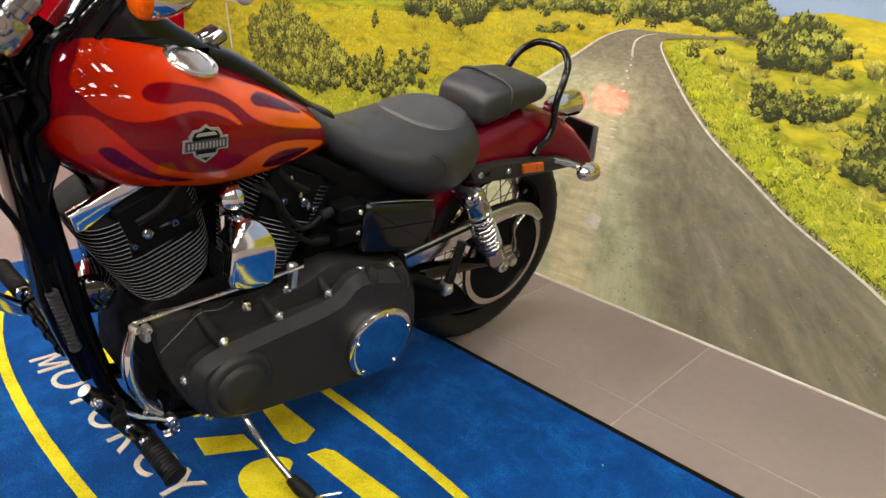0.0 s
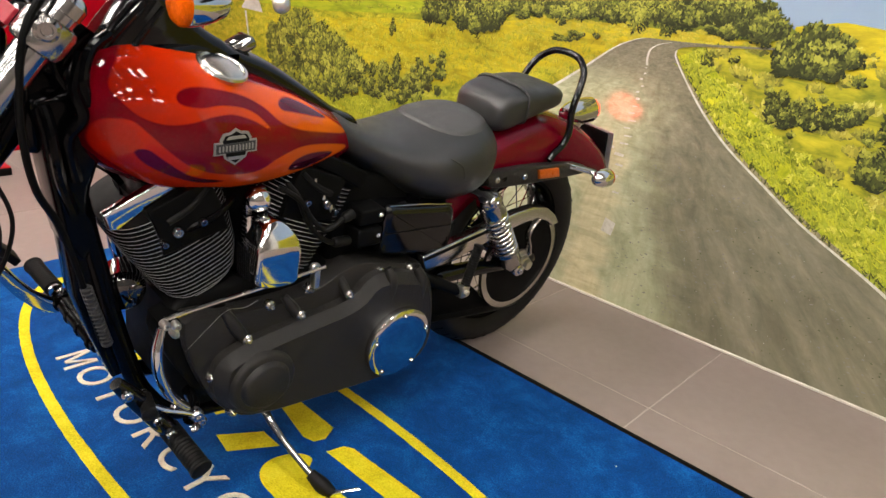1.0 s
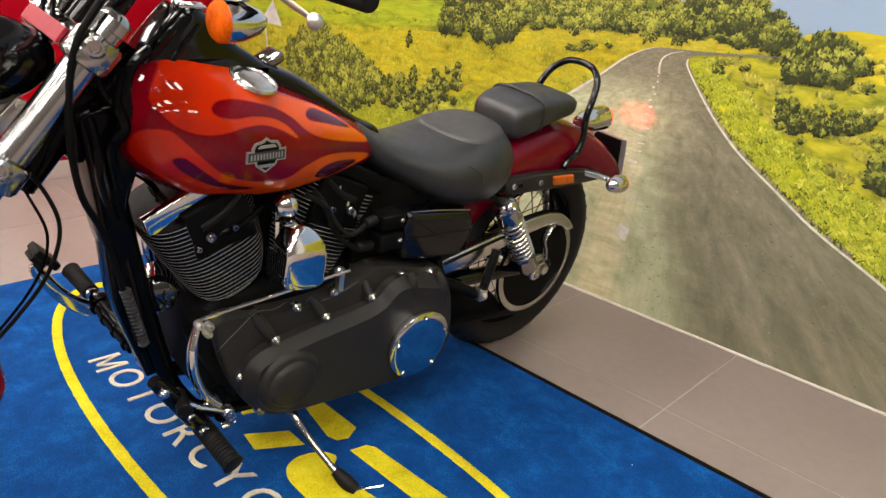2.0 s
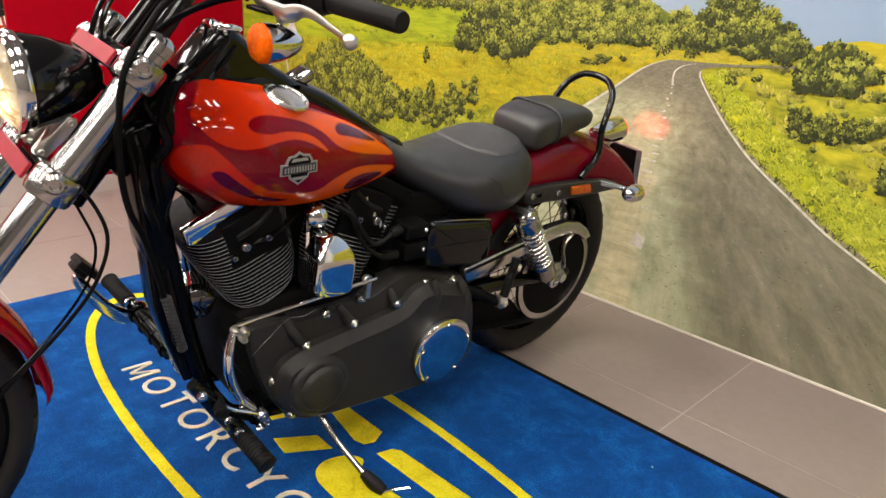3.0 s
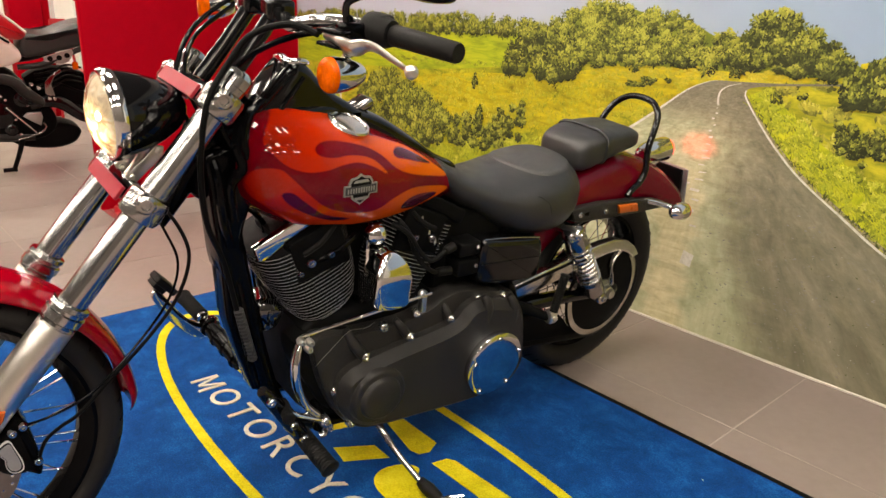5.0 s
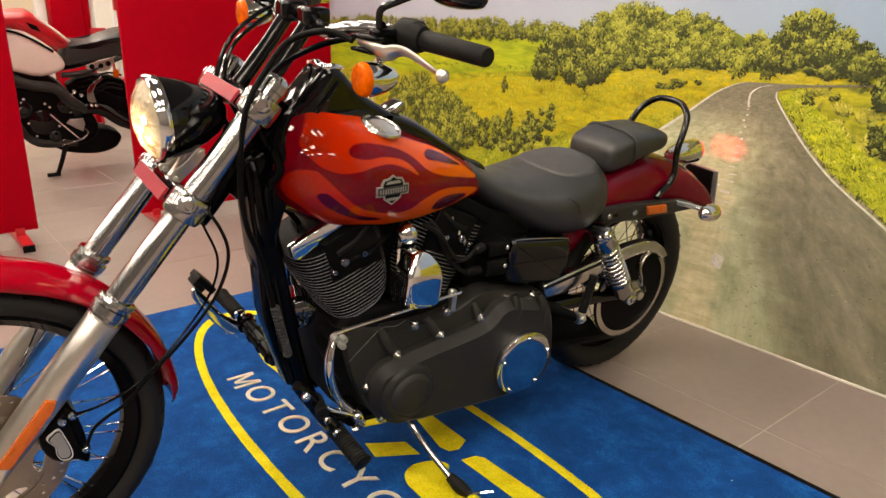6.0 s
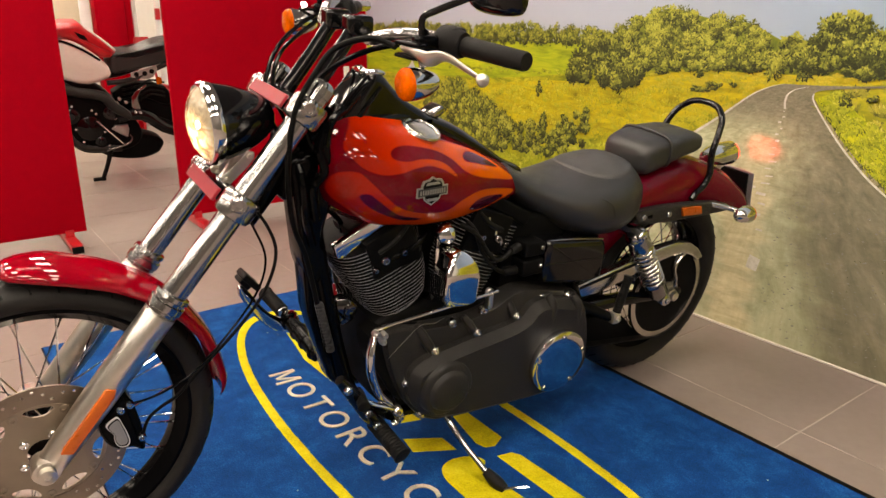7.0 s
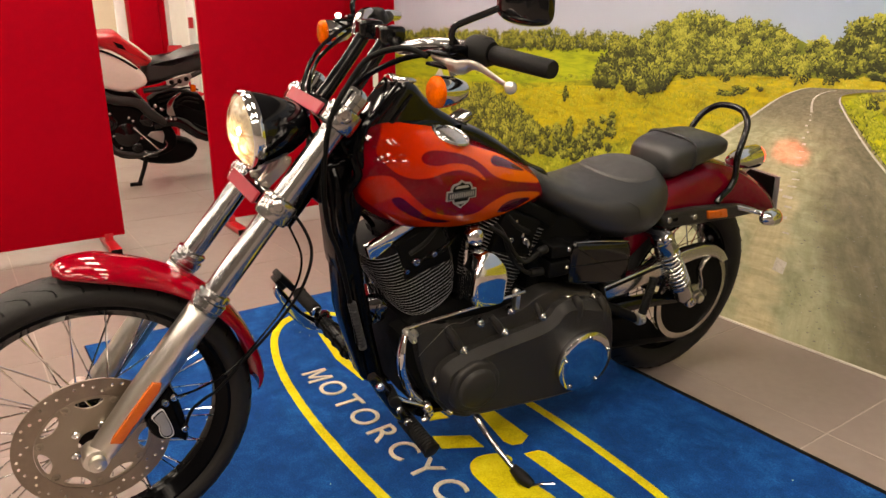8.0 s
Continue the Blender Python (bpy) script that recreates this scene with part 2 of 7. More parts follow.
def lathe(bm, base, axis, profile, seg=24, mat=0, caps=True):
    """Turns a profile of (height, radius) round an axis."""
    d, a, b = axes_for(axis)
    rings = [[Vector(base) + d * h + (a * math.cos(t) + b * math.sin(t)) * max(r, 1e-5) for t in (2 * math.pi * k / seg for k in range(seg))] for h, r in profile]
    skin(bm, rings, mat=mat, caps=caps)
    return bm


def box(bm, c, size, m=None, bevel=0.0, seg=2):
    m = m or Matrix()
    v = [bm.verts.new(m @ (Vector(c) + Vector((x * size[0] / 2, y * size[1] / 2, z * size[2] / 2)))) for x in (-1, 1) for y in (-1, 1) for z in (-1, 1)]
    fs = [bm.faces.new([v[i] for i in q]) for q in ((0, 1, 3, 2), (4, 6, 7, 5), (0, 4, 5, 1), (2, 3, 7, 6), (0, 2, 6, 4), (1, 5, 7, 3))]
    if bevel:
        es = list({e for f in fs for e in f.edges})
        bmesh.ops.bevel(bm, geom=es, offset=bevel, segments=seg, affect="EDGES", profile=0.5)
    return bm


def prism(bm, outline, l0, l1, bevel=0.0, seg=3, smooth=0, both=False):
    """A plate with a side outline of (forward, up), from l0 to l1 across; the l1 side is rounded over."""
    pts = [tuple(q) for q in curve_points(outline, smooth, True)] if smooth else outline
    area = sum(a[0] * b[1] - b[0] * a[1] for a, b in zip(pts, pts[1:] + pts[:1]))
    pts = pts if area > 0 else pts[::-1]
    n = len(pts)
    norm = []
    for i in range(n):
        a, b = np.array(pts[i - 1]), np.array(pts[(i + 1) % n])
        t = b - a
        norm.append(np.array((-t[1], t[0])) / (np.hypot(*t) + 1e-9))
    s = 1 if l1 > l0 else -1
    steps = [(l0, 0.0)] if not (both and bevel) else [(l0 + s * bevel * (1 - math.cos(a)), bevel * (1 - math.sin(a))) for a in (math.pi / 2 * k / seg for k in range(seg))] + [(l0 + s * bevel, 0.0)]
    steps += [(l1 - s * bevel + s * bevel * math.sin(a), bevel * (1 - math.cos(a))) for a in (math.pi / 2 * k / seg for k in range(seg + 1))] if bevel else [(l1, 0.0)]
    skin(bm, [[(p[0] + q[0] * ins, l, p[1] + q[1] * ins) for p, q in zip(pts, norm)] for l, ins in steps])
    return bm


def stations(table, per=6):
    return curve_points(table, per)


def body(bm, table, n=32, per=6, e=2.3, mat=0):
    """A lofted body from stations of (forward, middle height, rise, drop, half width); sections are squarish ovals."""
    rings = []
    for f, cu, ht, hb, w in stations(table, per):
        ring = []
        for k in range(n):
            a = 2 * math.pi * k / n
            c, s = math.cos(a), math.sin(a)
            x = math.copysign(abs(c) ** (2 / e), c)
            y = math.copysign(abs(s) ** (2 / e), s)
            ring.append((f, w * x, cu + (ht if y > 0 else hb) * y))
        rings.append(ring)
    skin(bm, rings, mat=mat)
    return bm


def bolt(bm, p, axis, r=0.006, h=0.006):
    lathe(bm, p, axis, [(0, r), (h * 0.7, r), (h, r * 0.75), (h, r * 0.45), (h * 0.6, r * 0.4)], seg=10)
    return bm


def arc(c, r, a0, a1, n):
    return [(c[0] + r * math.cos(radians(a0 + (a1 - a0) * k / n)), c[1] + r * math.sin(radians(a0 + (a1 - a0) * k / n))) for k in range(n + 1)]


# ---- the room ----
def slab(name, lo, hi, mat, label, category):
    bm = mesh()
    box(bm, [(a + b) / 2 for a, b in zip(lo, hi)], [b - a for a, b in zip(lo, hi)])
    return tagged(finish(name, bm, mat), label, category, kind="structure")


X0, X1, Y0 = -8.6, 4.6, -7.0
floor = slab("floor", (X0, Y0, -0.15), (X1, WALL + 0.2, -0.0012), GROUT, "taupe ceramic tile floor with pale joints", "floor")
slab("ceiling", (X0, Y0, CEIL), (X1, WALL + 0.2, CEIL + 0.15), CEILING, "pale grey showroom ceiling above the motorcycles", "ceiling")
slab("wall_north", (X0, WALL + 0.006, -0.003), (X1, WALL + 0.2, CEIL), WHITEWALL, "white wall that carries the landscape mural", "wall")
slab("wall_south", (X0, Y0 - 0.2, -0.003), (X1, Y0, CEIL), GREYWALL, "plain grey showroom wall", "wall")
slab("wall_east", (X1, Y0, -0.003), (X1 + 0.2, WALL + 0.2, CEIL), GREYWALL, "plain grey showroom wall", "wall")
slab("wall_west", (X0 - 0.2, Y0, -0.003), (X0, WALL + 0.2, CEIL), BEIGEWALL, "plain beige wall at the end of the showroom", "wall")

# ceiling lamps: square panels in a grid, and a run of narrow battens
bm = mesh()
box(bm, (0, 0, 0.006), (0.62, 0.62, 0.02), bevel=0.003, seg=1)
panel = tagged(finish("ceiling_light", bm, WHITEPLASTIC, m=pose(0.6, -0.9, CEIL - 0.02)), "square white panel lamp glowing in the ceiling", "ceiling light", "square ceiling lamps")
bm = mesh()
box(bm, (0, 0, -0.007), (0.56, 0.56, 0.006))
part("diffuser", bm, glow("lamp_diffuser", (1.0, 0.93, 0.83), PANEL_GLOW), panel)
for gx in (-7.8, -6.0, -4.2, -2.7, -0.9, 0.6, 2.1, 3.9):
    for gy in (-0.9, -2.4, -3.9, -5.4):
        if (gx, gy) != (0.6, -0.9):
            copy_thing(panel, pose(gx, gy, CEIL - 0.02))
bm = mesh()
box(bm, (0, 0, 0.004), (0.06, 0.8, 0.03), bevel=0.004, seg=1)
batten = tagged(finish("batten_light", bm, WHITEPLASTIC, m=pose(-1.35, -1.6, CEIL - 0.03)), "narrow white batten lamp glowing in the ceiling", "ceiling light", "batten lamps")
bm = mesh()
box(bm, (0, 0, -0.014), (0.045, 0.76, 0.006))
part("diffuser", bm, glow("batten_diffuser", (1.0, 0.94, 0.86), STRIP_GLOW), batten)
for k in range(1, 4):
    copy_thing(batten, pose(-1.35 - 0.16 * k, -1.6, CEIL - 0.03))


# red display panels on steel feet
def display_panel(y0, y1, label):
    x = -2.52
    bm = mesh()
    box(bm, (0, (y1 - y0) / 2, 1.06), (0.03, y1 - y0, 2.0), bevel=0.003, seg=2)
    thing = tagged(finish("display_panel", bm, REDPANEL, m=pose(x, y0, 0)), label, "display panel", "red display panels")
    for fy in (0.08, y1 - y0 - 0.08):
        bm = mesh()
        box(bm, (0.02, fy, 0.0225), (0.36, 0.05, 0.035), bevel=0.004)
        box(bm, (0.0, fy, 0.05), (0.04, 0.04, 0.05), bevel=0.003)
        foot = part("foot", bm, REDSTEEL, thing)
        bm = mesh()
        box(bm, (0.197, fy, 0.0175), (0.012, 0.052, 0.035), bevel=0.003)
        part("end_cap", bm, MATTBLACK, foot, "black plastic end cap")
    return thing


display_panel(-2.45, -1.195, "tall plain red display panel on steel feet")
display_panel(-0.70, 0.16, "tall plain red display panel beside the mural")
slab("column", (-2.72, 0.16, 0.0), (-2.60, 0.36, 2.4), REDPANEL, "red column between red panels", "column")
slab("trim", (-2.66, 0.36, 0.0), (-2.61, WALL - 0.002, CEIL), REDPANEL, "red edge board beside the mural", "trim")
for z, h in ((0.788, 0.086), (0.694, 0.040)):
    bm = mesh()
    box(bm, (0, 0, 0), (0.014, 0.036, h), bevel=0.004)
    tagged(finish("wall_switch_box", bm, WHITEPLASTIC, m=pose(-2.602, 0.402, z)), "white plastic box fixed on the red board", "wall fitting")


# far end: a red pillar in two leaves, white posts and a red chair beyond the second motorcycle
def far_post(name, x, y0, y1, depth, height, mat, label, category):
    bm = mesh()
    box(bm, (0, 0, height / 2), (depth, y1 - y0, height), bevel=0.006)
    return tagged(finish(name, bm, mat, m=pose(x, (y0 + y1) / 2, 0)), label, category)


far_post("pillar", -6.50, -0.223, 0.050, 0.20, CEIL - 0.01, REDPANEL, "red clad pillar behind the second motorcycle", "pillar")
far_post("pillar", -6.52, 0.060, 0.124, 0.16, CEIL - 0.01, REDPANEL, "slim red post beside the red pillar", "pillar")
far_post("door_frame", -6.56, -0.330, -0.240, 0.06, 2.5, WHITEPLASTIC, "white door post beside the red pillar", "door frame")
far_post("door_frame", -6.56, 0.128, 0.190, 0.06, 2.5, WHITEPLASTIC, "white door post at the far wall", "door frame")
far_post("door_frame", -6.56, 0.365, 0.440, 0.06, 2.5, WHITEPLASTIC, "white door post at the far wall", "door frame")
bm = mesh()
box(bm, (0, 0, 0), (0.05, 0.045, 0.11), bevel=0.006)
tagged(finish("alarm_box", bm, REDSTEEL, m=pose(-6.505, 0.385, 1.14)), "small red box fixed on the white post", "wall fitting")
chair = tagged(new("chair"), "red metal chair beyond the second motorcycle", "chair")
chair.matrix_basis = pose(-6.2, 0.12, 0.0)
bm = mesh()
prism_l = [(-0.075, 0.78), (-0.072, 0.905), (-0.060, 0.926), (0.060, 0.926), (0.072, 0.905), (0.075, 0.78)]
skin(bm, [[(x, a, z) for a, z in prism_l] for x in (-0.012, 0.012)])
part("backrest", bm, REDSTEEL, chair)
bm = mesh()
box(bm, (0.15, 0, 0.46), (0.33, 0.30, 0.03), bevel=0.008)
part("seat", bm, REDSTEEL, chair)
for sy in (-1, 1):
    for lx, top in ((0.0, 0.80), (0.29, 0.46)):
        bm = mesh()
        tube(bm, [(lx, 0.066 * sy if lx == 0 else 0.12 * sy, top), (lx, 0.12 * sy, 0.45), (lx, 0.13 * sy, 0.0)], 0.012, 10, 2)
        part("leg", bm, REDSTEEL, chair)


# ---- the rug ----
RUGTOP = 0.006
bm = mesh()
box(bm, (0, 0, 0), (2.48, 1.495, 0.009), bevel=0.002, seg=1)
rug = tagged(finish("rug", bm, BLUEPILE, m=pose(0.0, -0.8445, 0.0025)), "blue carpet with yellow oval emblem and cream lettering", "rug")
# black strip round the rug, 20 mm at the wall side, 3 mm elsewhere
bm = mesh()
for c, d in (((0, 0.7575), (2.52, 0.020)), ((0, -0.7495), (2.484, 0.003)), ((1.2425, 0), (0.003, 1.495)), ((-1.2425, 0), (0.003, 1.495))):
    box(bm, (c[0], c[1], -0.0015), (d[0], d[1], 0.006))
part("edge_strip", bm, MATTBLACK, rug, "black strip along the edge, widest on the wall side")
RUGM = rug.matrix_basis.inverted()


def inlay(name, outline, mat, parent=rug, holes=None):
    bm = mesh()
    zz = RUGTOP + 0.0025
    rings = [[(x, y, RUGTOP - 0.001) for x, y in outline], [(x, y, zz) for x, y in outline]]
    if holes is None:
        skin(bm, [[RUGM @ Vector(p) for p in r] for r in rings])
    else:
        inner = [[(x, y, zz) for x, y in holes], [(x, y, RUGTOP - 0.001) for x, y in holes]]
        rows = skin(bm, [[RUGM @ Vector(p) for p in r] for r in rings + inner], caps=False)
    return part(name, bm, mat, parent)


def oval(a, b, e=2.25, c=(0.0, -0.832), n=420):
    rng = random.Random(int(a * 1000))
    a, b = a - 0.001, b - 0.001
    return [(c[0] + rng.uniform(-0.0007, 0.0007) + a * math.copysign(abs(math.cos(t)) ** (2 / e), math.cos(t)), c[1] + rng.uniform(-0.0007, 0.0007) + b * math.copysign(abs(math.sin(t)) ** (2 / e), math.sin(t))) for t in (2 * math.pi * k / n for k in range(n))]


inlay("oval_band", oval(1.080, 0.315, 2.15), YELLOWPILE, holes=oval(1.040, 0.288, 2.15))
for shape in (
    [(-0.86, -0.845), (-0.81, -0.823), (-0.52, -0.862), (-0.43, -0.86), (-0.43, -0.885), (-0.62, -0.888)],
    [(-0.16, -0.835), (-0.135, -0.790), (-0.078, -0.784), (-0.095, -0.84)],
    [(-0.023, -0.881), (0.035, -0.790), (0.103, -0.792), (0.044, -0.893)],
    [(-0.20, -0.685), (-0.062, -0.692), (0.110, -0.730), (0.140, -0.722), (0.150, -0.695), (0.129, -0.654), (-0.028, -0.650), (-0.20, -0.640)],
    [(0.190, -0.722), (0.200, -0.680), (0.221, -0.668), (0.460, -0.662), (0.70, -0.66), (0.70, -0.72), (0.41, -0.722)],
):
    inlay("emblem_bar", shape, YELLOWPILE)
inlay("emblem_hook", [tuple(p) for p in curve_points([(0.62, -0.79), (0.36, -0.782), (0.265, -0.803), (0.215, -0.790), (0.187, -0.762), (0.150, -0.780), (0.132, -0.838), (0.165, -0.885), (0.268, -0.898), (0.62, -0.90)], 4)], YELLOWPILE)


def letter(ch, x, y, h, turn):
    cu = bpy.data.curves.new("glyph", "FONT")
    cu.body, cu.size, cu.align_x, cu.align_y, cu.extrude, cu.offset, cu.resolution_u = ch, h / 0.72, "CENTER", "CENTER", 0.0015, 0.0004, 4
    tmp = bpy.data.objects.new("glyph", cu)
    scene.collection.objects.link(tmp)
    me = bpy.data.meshes.new_from_object(tmp.evaluated_get(bpy.context.evaluated_depsgraph_get()))
    bpy.data.objects.remove(tmp)
    me.materials.clear()
    me.materials.append(CREAMPILE)
    ob = new("letter", me)
    ob.parent, ob.matrix_basis = rug, RUGM @ pose(x, y, RUGTOP + 0.002, 0, 0, turn)
    return ob


for k, ch in enumerate("MOTORCYC"):
    x = -0.543 + 0.1065 * k
    if k:
        letter(ch, x, -0.994 + 0.010 * (k / 7) ** 2, 0.088, 1.0 * (k - 3))
bm = mesh()
strokes = ([(-0.038, -0.042), (-0.026, -0.042), (-0.026, 0.042), (-0.038, 0.042)], [(0.026, -0.042), (0.038, -0.042), (0.038, 0.042), (0.026, 0.042)], [(-0.026, 0.042), (-0.026, 0.022), (-0.006, -0.030), (0.0, -0.030), (0.0, -0.016), (-0.022, 0.042)], [(0.026, 0.042), (0.022, 0.042), (0.0, -0.016), (0.0, -0.030), (0.006, -0.030), (0.026, 0.022)])
for s in strokes:
    skin(bm, [[(a, b, z) for a, b in s] for z in (-0.0015, 0.0015)])
part("letter", bm, CREAMPILE, rug, m=RUGM @ pose(-0.543, -0.994, RUGTOP + 0.002, 0, 0, -3.0))

# specks of lint caught in the pile
rng = random.Random(77)
bm = mesh()
for k in range(26):
    x, y = rng.uniform(-1.1, 1.0), rng.uniform(-1.5, -0.2)
    a, r = rng.uniform(0, 6.28), rng.uniform(0.0006, 0.0014)
    ring = [RUGM @ Vector((x + r * (1.6 if j % 2 else 0.7) * math.cos(a + j * 1.047), y + r * math.sin(a + j * 1.047), RUGTOP + 0.003)) for j in range(6)]
    skin(bm, [[p - Vector((0, 0, 0.003)) for p in ring], ring])
part("lint", bm, CREAMPILE, rug, "pale specks of lint", kind="stuff")


# ---- the mural: a printed picture, flat on the wall ----
GRASS = print_mat("print_meadow", [(0.28, (0.11, 0.14, 0.012)), (0.42, (0.25, 0.265, 0.014)), (0.56, (0.44, 0.40, 0.018)), (0.72, (0.60, 0.51, 0.03))], 11, (1, 1, 2.6))
YELLOWS = print_mat("print_yellow_field", [(0.28, (0.22, 0.19, 0.012)), (0.45, (0.44, 0.36, 0.012)), (0.6, (0.60, 0.49, 0.012)), (0.75, (0.68, 0.57, 0.03))], 8, (1, 1, 4))
GREENS = print_mat("print_green_field", [(0.3, (0.16, 0.22, 0.012)), (0.5, (0.34, 0.40, 0.015)), (0.7, (0.50, 0.50, 0.02))], 6, (1, 1, 6))
VERGE = print_mat("print_verge_grass", [(0.3, (0.17, 0.23, 0.01)), (0.5, (0.42, 0.45, 0.010)), (0.7, (0.66, 0.63, 0.02))], 16, (1, 1, 1.2))
HILLS = print_mat("print_hill_wood", [(0.3, (0.06, 0.085, 0.012)), (0.5, (0.17, 0.20, 0.020)), (0.7, (0.30, 0.32, 0.03))], 16)
def sky_print():
    """Printed sky: pale grey-lilac over the fields, bluer beyond the hill."""
    m, nt, b = shader("print_sky")
    co = nt.nodes.new("ShaderNodeTexCoord")
    sep = nt.nodes.new("ShaderNodeSeparateXYZ")
    nt.links.new(co.outputs["Object"], sep.inputs[0])
    n = node(nt, "ShaderNodeTexNoise", Scale=1.4, Detail=4.0)
    nt.links.new(co.outputs["Object"], n.inputs["Vector"])
    add = nt.nodes.new("ShaderNodeMath")
    add.operation = "MULTIPLY_ADD"
    add.inputs[1].default_value = 0.5
    nt.links.new(n.outputs[0], add.inputs[0])
    nt.links.new(sep.outputs["X"], add.inputs[2])
    rng_ = nt.nodes.new("ShaderNodeMapRange")
    rng_.inputs["From Min"].default_value, rng_.inputs["From Max"].default_value = -1.2, 1.2
    nt.links.new(add.outputs[0], rng_.inputs[0])
    nt.links.new(ramp(nt, rng_.outputs[0], [(0.0, (0.415, 0.43, 0.51)), (0.45, (0.375, 0.42, 0.51)), (0.65, (0.31, 0.39, 0.50)), (1.0, (0.24, 0.33, 0.46))]), b.inputs["Base Color"])
    b.inputs["Roughness"].default_value = 0.55
    b.inputs["Specular IOR Level"].default_value = 0.3
    return m


SKY = sky_print()


def road_print():
    """Printed asphalt: streaky grey-green, browner towards the far lane, a pale worn band along the middle."""
    m, nt, b = shader("print_road")
    co = nt.nodes.new("ShaderNodeTexCoord")
    sep = nt.nodes.new("ShaderNodeSeparateXYZ")
    nt.links.new(co.outputs["Object"], sep.inputs[0])

    def math_(op, a, c, d=None):
        n = nt.nodes.new("ShaderNodeMath")
        n.operation = op
        for k, v in enumerate((a, c) if d is None else (a, c, d)):
            if isinstance(v, (int, float)):
                n.inputs[k].default_value = v
            else:
                nt.links.new(v, n.inputs[k])
        return n.outputs[0]

    def streaks(scale, stretch, distort):
        mp = nt.nodes.new("ShaderNodeMapping")
        mp.inputs["Scale"].default_value = stretch
        nt.links.new(co.outputs["Object"], mp.inputs[0])
        n = node(nt, "ShaderNodeTexNoise", Scale=scale, Detail=9.0, Roughness=0.62, Distortion=distort)
        nt.links.new(mp.outputs[0], n.inputs["Vector"])
        return n.outputs[0]

    def soft(src, lo, hi):
        n = nt.nodes.new("ShaderNodeMapRange")
        n.interpolation_type = "SMOOTHSTEP"
        n.inputs["From Min"].default_value, n.inputs["From Max"].default_value = lo, hi
        nt.links.new(src, n.inputs[0])
        return n.outputs[0]

    def blend(fac, a, c):
        x = nt.nodes.new("ShaderNodeMix")
        x.data_type = "RGBA"
        nt.links.new(fac, x.inputs[0])
        nt.links.new(a, x.inputs[6])
        nt.links.new(c, x.inputs[7])
        return x.outputs[2]

    x, z = sep.outputs["X"], sep.outputs["Z"]
    # the printed road runs to a far point: across it and along it in its own perspective
    depth = math_("DIVIDE", 1.0, math_("MAXIMUM", math_("SUBTRACT", 1.02, z), 0.05))
    across = math_("MULTIPLY", math_("SUBTRACT", x, 0.17), depth)

    def lanes(scale, ku, kv, distort, detail=9.0):
        c = nt.nodes.new("ShaderNodeCombineXYZ")
        nt.links.new(math_("MULTIPLY", across, ku), c.inputs[0])
        nt.links.new(math_("MULTIPLY", depth, kv), c.inputs[1])
        n = node(nt, "ShaderNodeTexNoise", Scale=scale, Detail=detail, Roughness=0.66, Distortion=distort)
        nt.links.new(c.outputs[0], n.inputs["Vector"])
        return n.outputs[0]

    near = ramp(nt, lanes(3.0, 1.8, 1.5, 1.0), [(0.30, (0.27, 0.280, 0.180)), (0.43, (0.375, 0.384, 0.262)), (0.54, (0.455, 0.458, 0.322)), (0.66, (0.525, 0.530, 0.39)), (0.8, (0.63, 0.63, 0.49))])
    far = ramp(nt, lanes(5.0, 2.2, 1.0, 0.5), [(0.3, (0.135, 0.125, 0.092)), (0.5, (0.190, 0.174, 0.132)), (0.75, (0.27, 0.245, 0.185))])
    pale = ramp(nt, streaks(9.0, (0.7, 1, 3.0), 1.4), [(0.3, (0.41, 0.375, 0.24)), (0.5, (0.56, 0.505, 0.34)), (0.75, (0.70, 0.64, 0.47))])
    lane = math_("SUBTRACT", x, math_("MULTIPLY_ADD", math_("MAXIMUM", math_("SUBTRACT", 0.50, z), 0.0), 0.45, 0.17))
    wob = math_("MULTIPLY_ADD", streaks(6.0, (0.6, 1, 2.2), 0.8), 0.26, -0.13)
    col = blend(soft(math_("ADD", lane, wob), -0.10, 0.16), near, far)
    off = math_("ABSOLUTE", math_("SUBTRACT", math_("ADD", x, math_("MULTIPLY", wob, 0.8)), 0.045), 0.0)
    low = soft(z, 0.66, 0.50)
    col = blend(math_("MULTIPLY", math_("SUBTRACT", 1.0, soft(off, 0.035, 0.12)), low), col, pale)
    col = blend(soft(z, 0.70, 0.86), col, far)
    # brush-like streaks along the lane, long ones and short ones
    for scale, ku, kv, lo, hi in ((1.8, 2.6, 0.6, 0.82, 1.16), (4.0, 3.2, 0.5, 0.90, 1.08), (14.0, 1.6, 2.2, 0.93, 1.06)):
        x2 = nt.nodes.new("ShaderNodeMix")
        x2.data_type, x2.blend_type = "RGBA", "MULTIPLY"
        x2.inputs[0].default_value = 1.0
        nt.links.new(col, x2.inputs[6])
        nt.links.new(ramp(nt, lanes(scale, ku, kv, 0.7, 6.0), [(0.32, (lo, lo, lo * 0.92)), (0.5, (1, 1, 0.96)), (0.68, (hi, hi, hi * 0.98))]), x2.inputs[7])
        col = x2.outputs[2]
    nt.links.new(col, b.inputs["Base Color"])
    b.inputs["Roughness"].default_value = 0.5
    b.inputs["Specular IOR Level"].default_value = 0.3
    return m


